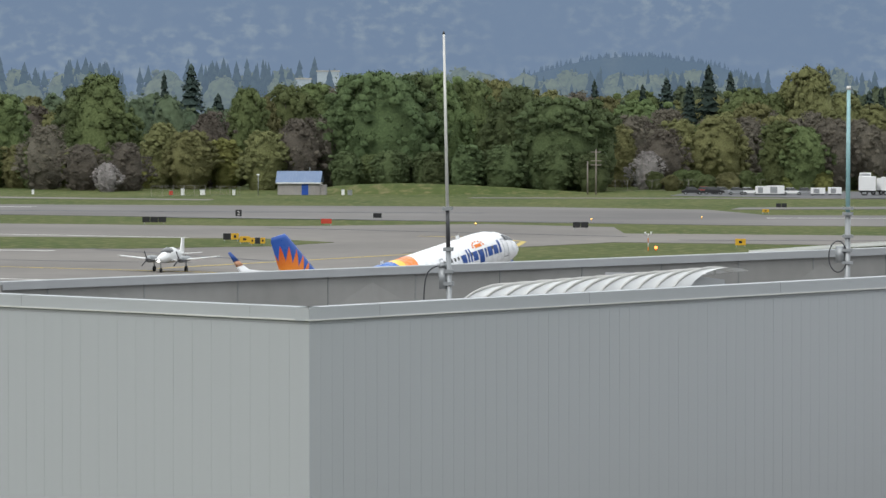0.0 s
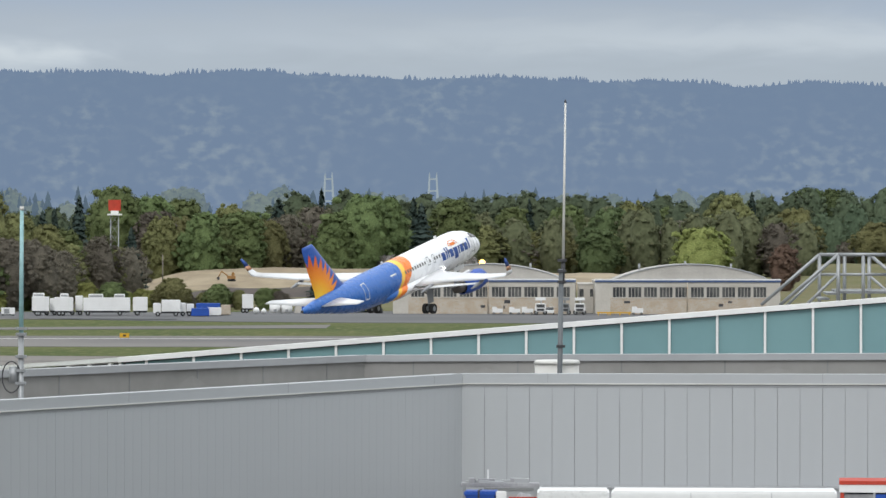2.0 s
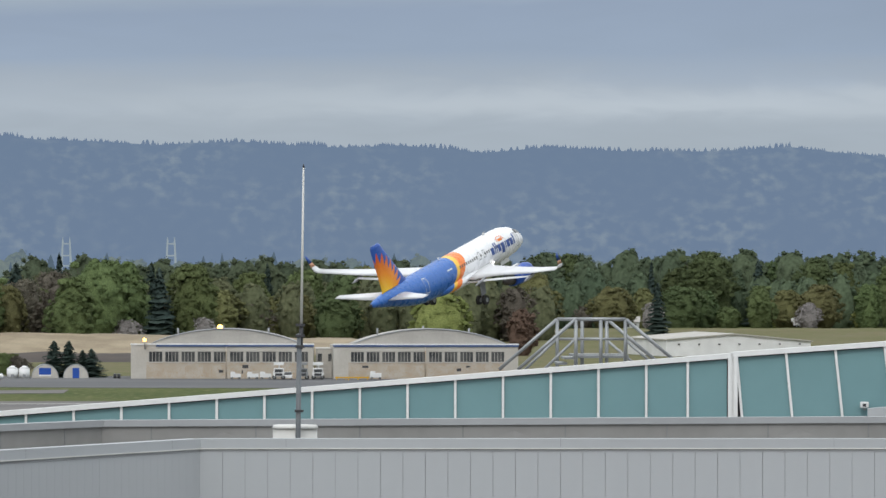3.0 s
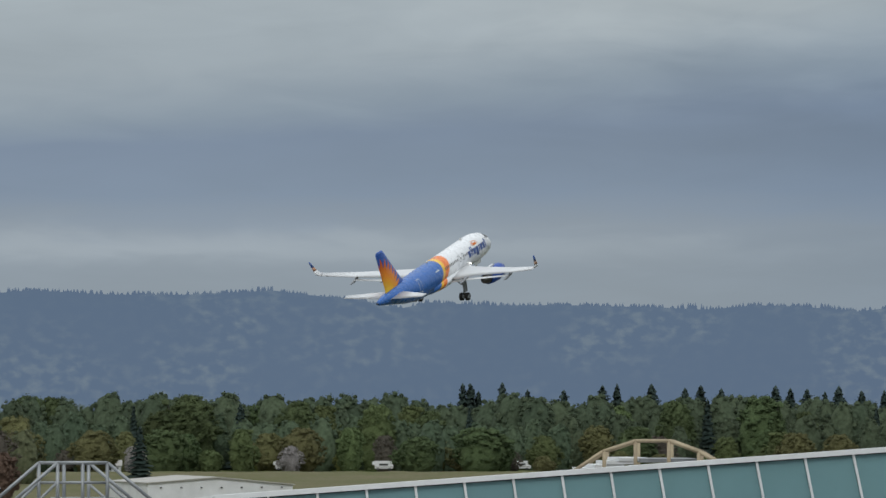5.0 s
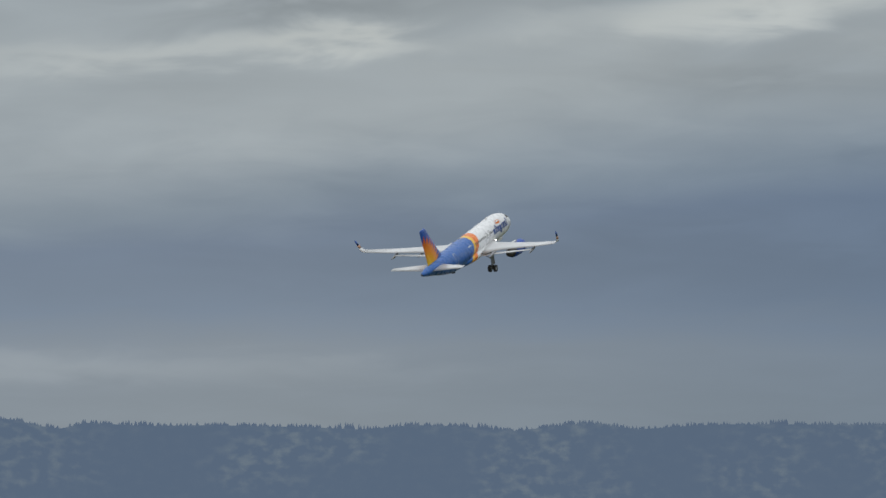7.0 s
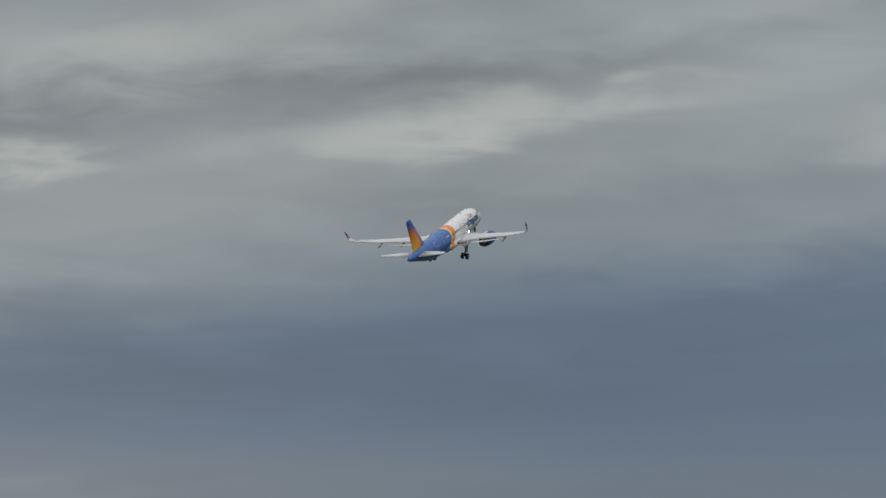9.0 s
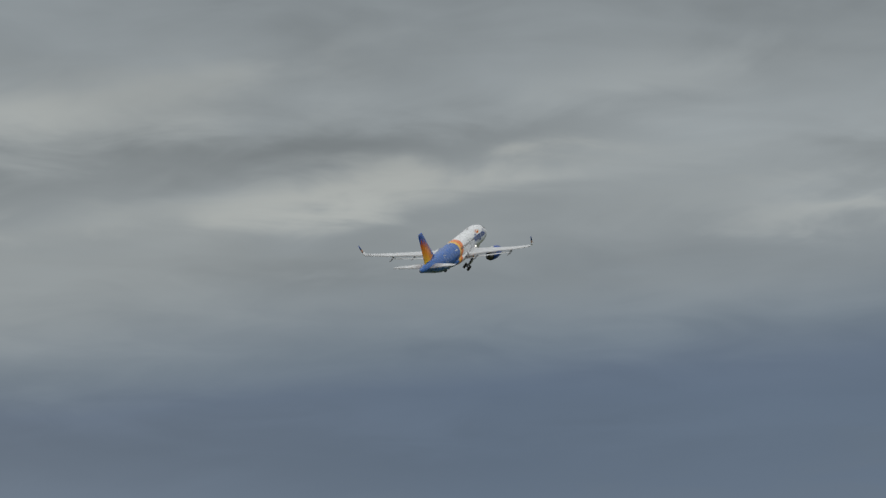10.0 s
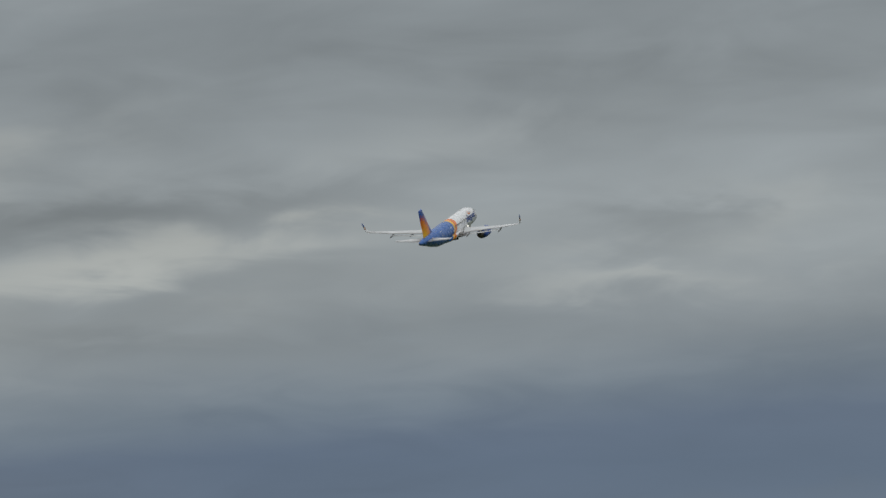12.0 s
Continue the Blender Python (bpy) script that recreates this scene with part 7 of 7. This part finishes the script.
    car(1.06, 1098, BLUE_TRIM, "dark blue parked car before the hangar")
    car(1.25, 1099, BLACK, "dark parked car before the hangar")
    for az in (.5, .62, .72):
        c = thing("barrier", "low yellow barrier before the hangar", "barrier", facing(az, 1084, .05), group="yellow barriers")
        boxpart("rail", (-1.2, 1.2, -.1, .1, .35, .6), YELLOW, c, bevel=.03)
        boxpart("foot", (-1.0, -.8, -.3, .3, 0, .36), YELLOW, c)
        boxpart("foot", (.8, 1.0, -.3, .3, 0, .36), YELLOW, c)


yard()


def far_things():
    for az, w, h, d, lab in ((3.93, 7.5, 5.2, 1760, "white house with a grey band among the trees"), (3.45, 5, 4, 1765, "pale house half hidden by trees"), (10.55, 11, 5.0, 1800, "pale house among dark trees"), (10.2, 6, 4, 1805, "pale house among dark trees"), (5.42, 8, 4.2, 1790, "reddish house behind blossom")):
        b = thing("house", lab, "house", facing(az, d), group="houses by the woods")
        boxpart("wall", (-w / 2, w / 2, 0, 7, 0, h * .55), RED_WALL if "reddish" in lab else WHITE, b)
        bm = bmesh.new()
        loft(bm, [[Vector((x, -.4, h * .55)), Vector((x, 3.5, h)), Vector((x, 7.4, h * .55))] for x in (-w / 2 - .3, w / 2 + .3)], smooth=False)
        part("roof", bm, HROOF, b)
        for x in (-w * .25, w * .2):
            boxpart("window", (x - .6, x + .6, -.04, .02, h * .18, h * .42), PANE, b)
    for az, d in ((5.19, 1745), (6.2, 1750), (7.6, 1760), (10.9, 1770)):
        v = thing("camper", "white camper van parked before the woods", "camper", facing(az, d, 1.0), group="campers")
        boxpart("body", (-2.9, 2.9, 0, 2.2, .5, 2.9), WHITE, v, bevel=.15)
        boxpart("overcab", (-3.6, -2.8, .1, 2.1, 1.7, 2.8), WHITE, v, bevel=.15)
        boxpart("window", (-1.5, 1.2, -.03, .02, 1.5, 2.1), PANE, v)
        boxpart("stripe", (-2.8, 2.8, -.02, .01, 1.0, 1.15), BLOCK, v)
        wheels(v, (-1.9, 1.7), .1, 2.1, .4)
    # two pale portal towers of a distant suspension bridge
    d = 3050
    for az in (-2.296, -1.233):
        t = thing("bridge_tower", "pale green portal tower of a distant bridge, haze painted in", "bridge tower", facing(az, d), group="bridge towers")
        top = EYE[2] + d * math.tan(radians(.085))
        for s in (-1, 1):
            bm = bmesh.new()
            loft(bm, [[Vector((s * x + o * w, y * 1.2, z)) for o, y in ((-1, -1), (1, -1), (1, 1), (-1, 1))] for x, w, z in ((2.9, .8, 0), (2.4, .6, 18), (1.9, .45, top - 1.5), (1.9, .1, top + .9))], smooth=False)
            part("leg", bm, BRIDGE, t)
        for z in (8, 15, 20.5, top - 3.2):
            boxpart("cross_beam", (-2.4, 2.4, -.5, .5, z, z + .8), BRIDGE, t)
    # pale buildings on the far slopes
    for az, z0, z1, w, d in ((-10.7, 0, 21.5, 9, 2300), (-10.95, 0, 18.5, 6, 2250), (-11.1, 0, 16.5, 6, 2200)):
        b = thing("distant_building", "pale building with painted haze above the woods", "building", facing(az, d), group="distant buildings")
        boxpart("wall", (-w / 2, w / 2, 0, 6, z0, z1), BRIDGE, b)
        boxpart("roof", (-w / 2 - .4, w / 2 + .4, -.4, 6.4, z1, z1 + .5), HROOF, b)
    for az, w, u in ((4.74, 5.0, .30), (4.85, 3.0, .29)):
        d = 3900 + 560 * u
        f = u / .9
        z = ridge_height(az, 4400) * (f * f * (3 - 2 * f) * .72 + f * .28)
        b = thing("hillside_house", "small white house on the far hillside", "house", facing(az, d), group="hillside houses")
        boxpart("wall", (-w / 2, w / 2, 0, 8, z - 9, z + 2.2), WHITE, b)
        boxpart("roof", (-w / 2 - .3, w / 2 + .3, -.3, 8.3, z + 2.2, z + 2.8), BRIDGE, b)


RED_WALL = material("reddish_wall", (0.26, 0.15, 0.12), rough=0.9)
# pale paint of far towers and buildings, half of it blue-grey haze as emission
BRIDGE = far_forest("pale_paint_haze_glow", (0.38, 0.42, 0.40), (0.33, 0.37, 0.36), (0.36, 0.44, 0.53), 0.5, 1.0)
far_things()


# ---- things on the terminal roof ----
def spot(az, el, d):
    return at(az, d, EYE[2] + d * math.tan(radians(el)))


def crossovers():
    """Pipe-railed crossover stairs that stand behind the glass roof."""
    def bridge(name, label, mat, pts, d0, d1, r):
        c = thing(name, label, "stair")
        for d in (d0, d1):
            shift = 0 if d == d0 else pts["shift"]
            q = [spot(a + shift, e, d) for a, e in pts["rail"]]
            for a, b in zip(q, q[1:]):
                tubepart("handrail", a, b, r, mat, c)
            if "mid" in pts:
                q2 = [spot(a + shift, e, d) for a, e in pts["mid"]]
                for a, b in zip(q2, q2[1:]):
                    tubepart("midrail", a, b, r * .8, mat, c)
            for a, e0, e1 in pts["posts"]:
                tubepart("post", spot(a + shift, e0, d), spot(a + shift, e1, d), r, mat, c)
        return c
    c = bridge("crossover_stair", "grey pipe-railed crossover stair on the roof", GALV,
               {"rail": [(2.294, -1.245), (2.886, -.730), (3.392, -.730), (3.95, -1.20)], "mid": [(2.45, -1.35), (2.881, -.931), (3.375, -.931), (3.75, -1.25)],
                "posts": [(2.886, -1.3, -.73), (3.14, -1.3, -.73), (3.39, -1.3, -.73)], "shift": -0.19}, 168, 172, .055)
    for k in range(2):
        boxpart("deck", (-.75, .9, -1.2 + k * 2.2, -.2 + k * 2.2, -.08, 0), GALV, c, m=Matrix.Translation(spot(3.1, -1.09, 170)))
    for k in range(6):
        p = spot(2.8 - k * .07, -1.12 - k * .055, 170)
        boxpart("tread", (-.15, .15, -1.1, 1.1, -.03, .03), GALV, c, m=Matrix.Translation(p))
    for a in (2.886, 3.39):
        tubepart("leg", spot(a, -1.05, 170), Vector((*spot(a, -2.2, 170).xy, 18.2)), .06, GALV, c)
    c = bridge("crossover_stair", "tan pipe-railed crossover walkway on the roof", TAN,
               {"rail": [(8.10, -.83), (8.424, -.612), (8.757, -.503), (9.096, -.502), (9.401, -.611), (9.60, -.73)],
                "posts": [(8.44, -.95, -.605), (8.757, -.95, -.503), (9.096, -.95, -.502), (9.401, -.95, -.611)], "shift": .03}, 172, 175, .06)
    for k in range(4):
        p = spot(8.35 + k * .12, -.79 + k * .035, 173.4)
        boxpart("tread", (-.55, .35, -1.2, 1.2, -.05, .05), WHITE, c, m=Matrix.Translation(p))
    boxpart("deck", (-.2, 1.6, -1.2, 1.2, -.08, .04), GALV, c, m=Matrix.Translation(spot(8.8, -.69, 173.4)))
    tubepart("leg", spot(8.757, -.7, 173.5), Vector((*spot(8.757, -2.0, 173.5).xy, 18.2)), .06, TAN, c)
    tubepart("leg", spot(9.096, -.7, 173.5), Vector((*spot(9.096, -2.0, 173.5).xy, 18.2)), .06, TAN, c)
    s = thing("camera_box", "small white weatherproof box fixed to the glass", "box")
    s.matrix_basis = Matrix.Translation(spot(5.817, -1.599, 160.15)) @ Matrix.Rotation(radians(-6), 4, "Z")
    boxpart("housing", (-.12, .12, -.1, .25, -.07, .1), WHITE, s, bevel=.02)
    boxpart("lens_plate", (-.05, .05, -.115, -.1, -.03, .05), DARK, s)
    boxpart("bracket", (-.03, .03, 0, .3, -.14, -.07), GALV, s)


crossovers()


def lower_roof():
    # slatted white canopy
    PALE = material("weathered_canopy_sheet", (0.50, 0.50, 0.515), (0.42, 0.42, 0.435), scale=1.2, rough=0.6, detail=0.12)
    c = thing("slatted_canopy", "white stepped metal canopy over the lower roof", "canopy")
    for k in range(15):
        y = 88.5 + k * .85
        x0 = -5.25 + max(y - 92.8, 0) * .95
        bm = bmesh.new()
        z = 19.34
        extrude(bm, [(x0, z), (14, z), (14, z + .035), (x0, z + .035)], .70, 0, Matrix.Translation((0, y, 0)))
        bmesh.ops.rotate(bm, verts=bm.verts, cent=(0, y, z), matrix=Matrix.Rotation(radians(2), 3, "X"))
        part("slat", bm, PALE, c)
        boxpart("lap_joint", (x0 + .05, 14, y + .70, y + .74, 19.24, 19.33), DARK, c)
    boxpart("body", (-5.0, 14, 88.7, 92.4, -.02, 19.23), MEMBRANE, c)
    boxpart("body", (3.2, 14, 92.4, 101.0, -.02, 19.23), MEMBRANE, c)
    for k in range(4):
        tubepart("purlin", (4 + k * 3, 88.5, 19.27), (4 + k * 3, 101, 19.27), .05, GALV, c)
        tubepart("prop", (3.5 + k * 3, 100.5, 18.2), (3.5 + k * 3, 100.5, 19.33), .06, GALV, c)
    for k in range(9):
        tubepart("cable_clip", (-3.4 + k * 1.45, 92.4 + k * .4, 19.35), (-3.4 + k * 1.45, 92.4 + k * .4, 19.58), .02, DARK, c)
    cable(c, [(-3.4 + k * 1.45, 92.4 + k * .4, 19.56 - (k % 2) * .05) for k in range(9)], .012)
    # galvanised guard pipe that rises in a bend
    g = thing("guard_pipe", "bent galvanised guard pipe at the canopy edge", "rail")
    q = [spot(-1.86, -3.66, 98.2), spot(-1.80, -3.57, 98.3), spot(-1.72, -3.545, 98.4), spot(-.9, -3.48, 99.5), spot(-.2, -3.41, 100.5), spot(-.17, -3.55, 100.5)]
    for a, b in zip(q, q[1:]):
        tubepart("pipe", a, b, .036, GALV, g, n=12)
    for a in (-1.4, -.6):
        p = spot(a, -3.52 + (a + 1.4) * .07, 99.2)
        tubepart("bracket", p, p + Vector((0, 0, -.45)), .03, GALV, g)
    # white sheet-covered units along the wall
    for a0, a1, mt, lab in ((-.17, .565, WHITE_SHEET, "white sheet-wrapped unit with grey smudges"), (.585, 2.88, WHITE, "long bright white metal unit on the lower roof")):
        p, q = at(a0, 112.0), at(a1, 112.0)
        u = thing("roof_unit", lab, "roof unit", pose(p.x, p.y, 18.25, 0, 0, heading(p, q)))
        L = (q - p).xy.length
        boxpart("casing", (0, L, 0, 1.4, .12, 1.21), mt, u, bevel=.04)
        boxpart("skid", (.05, L - .05, .2, 1.2, -.01, .12), GALV, u)
        for k in range(int(L / 1.6)):
            boxpart("joint_strip", (1.58 + k * 1.6, 1.59 + k * 1.6, -.008, 0, .15, 1.18), CLAD_CAP, u)
    # clutter by the inner corner: blue crate, post, wrapped bundle, ragged shelf
    p = at(-.90, 117.5)
    b = thing("crate", "blue plastic crate in the roof corner", "crate", pose(p.x, p.y, 18.25, 0, 0, -4))
    boxpart("body", (0, .62, 0, .6, 0, .86), BLUE, b, bevel=.03)
    boxpart("rim", (-.03, .65, -.03, .63, .80, .9), BLUE, b, bevel=.02)
    boxpart("strap", (.26, .30, -.045, .64, 0, .92), DARK, b)
    p = at(-.59, 117.4)
    b = thing("white_post", "white painted post beside the crate", "post", pose(p.x, p.y, 18.25))
    boxpart("shaft", (0, .22, 0, .22, 0, .9), WHITE, b, bevel=.02)
    boxpart("foot_plate", (-.06, .28, -.06, .28, -.01, .03), GALV, b)
    p = at(-.46, 117.2)
    b = thing("wrapped_bundle", "grey sheeted bundle tied with red tape", "bundle", pose(p.x, p.y, 18.25))
    bm = bmesh.new()
    bmesh.ops.create_icosphere(bm, subdivisions=3, radius=.5)
    rnd = random.Random(3)
    for v in bm.verts:
        v.co = Vector((v.co.x * .62 + .3, v.co.y * .6 + .3, (v.co.z + .5) * .86)) + Vector((0, 0, 1)) * noise.noise(v.co * 4) * .09
    part("sheet", bm, BUNDLE, b)
    boxpart("red_tape", (.0, .6, -.05, .0, .72, .80), RED, b, "red tape")
    boxpart("red_tape", (.38, .45, -.06, -.01, .4, .8), RED, b, "red tape")
    p = at(-.93, 118.4)
    s = thing("shelf", "ragged grey ledge littered with scraps", "ledge", pose(p.x, p.y, 18.25))
    boxpart("board", (-.03, 1.62, 0, .5, .93, 1.02), BUNDLE, s, bevel=.01)
    boxpart("leg", (0, .08, 0, .4, -.01, .94), GALV, s)
    boxpart("leg", (1.5, 1.58, 0, .4, -.01, .94), GALV, s)
    for k in range(10):
        x = rnd.uniform(0, 1.4)
        boxpart("scrap", (x, x + rnd.uniform(.1, .35), rnd.uniform(0, .2), .3, 1.02, 1.04 + rnd.random() * .08), rnd.choice([WHITE, BUNDLE, CLAD_CAP]), s)
    boxpart("spike", (.52, .55, .1, .13, 1.02, 1.3), WHITE, s)
    # base ledge of the screen wall
    p, q = A2, A3
    l = thing("wall_base_ledge", "pale grey ledge at the foot of the screen wall", "ledge", pose(p.x, p.y, 0, 0, 0, heading(p, q)), kind="structure")
    boxpart("ledge", (.5, (q - p).length, -.35, -.005, 18.2, 18.86), CLAD_CAP, l)
    boxpart("bead", (.5, (q - p).length, -.37, -.352, 18.78, 18.83), JOINT, l)
    # striped awning at the end of the white unit
    p = at(2.90, 116)
    a = thing("striped_awning", "red, white and blue striped awning on the lower roof", "awning", pose(p.x, p.y, 18.25, 0, 0, -3))
    boxpart("red_band", (0, 8, 0, 1.2, 1.14, 1.22), RED, a)
    boxpart("white_band", (0, 8, .01, 1.19, .98, 1.138), WHITE, a)
    boxpart("blue_panel", (.75, 8, .05, 1.15, .5, .94), BLUE, a)
    boxpart("grey_panel", (.1, .7, .08, 1.1, 0, .94), BUNDLE, a)
    for x in (.02, 4, 7.9):
        boxpart("frame_post", (x, x + .08, .03, .1, -.01, .98), RED, a)


WHITE_SHEET = material("smudged_white_sheet", (0.72, 0.72, 0.71), (0.60, 0.60, 0.59), scale=3.5, rough=0.6, detail=0.12, third=(0.52, 0.52, 0.51))
BUNDLE = material("weathered_grey_sheet", (0.36, 0.36, 0.37), (0.22, 0.22, 0.23), scale=5, rough=0.7, detail=0.3)
lower_roof()


def motions():
    rows = []
    for t, x, y, z, a, p, r in FLIGHT:
        a, p, r = radians(a), radians(p), radians(r)
        fw = Vector((math.sin(a) * math.cos(p), math.cos(a) * math.cos(p), math.sin(p)))
        lf = Vector((-math.cos(a), math.sin(a), 0))
        up = fw.cross(lf)
        l2, u2 = lf * math.cos(r) + up * math.sin(r), up * math.cos(r) - lf * math.sin(r)
        m = Matrix((fw, l2, u2)).transposed().to_4x4()
        m.translation = (x, y, z)
        rows.append((t, m))
    walk(JET, rows)
    # the small twin taxies slowly on
    twin = TAXI[0]
    m0 = twin.matrix_basis.copy()
    walk(twin, [(t, Matrix.Translation((-1.35 * t, -4.6 * t, 0)) @ m0) for t in (0, 6, 12)])
    # the gear folds up during the climb
    for leg, s in GEAR:
        p = leg.location.copy()
        if s:
            turn = [(0, 0), (7.6, 0), (8.8, 8), (9.5, 25), (10.5, 52), (11.3, 72), (12, 80)]
            walk(leg, [(t, pose(*p, s * a * -1.0, 0, 0)) for t, a in turn])
        else:
            turn = [(0, 0), (7.2, 0), (8.5, 40), (9.5, 80), (10.0, 88), (12, 88)]
            walk(leg, [(t, pose(*p, 0, -a, 0)) for t, a in turn])


motions()
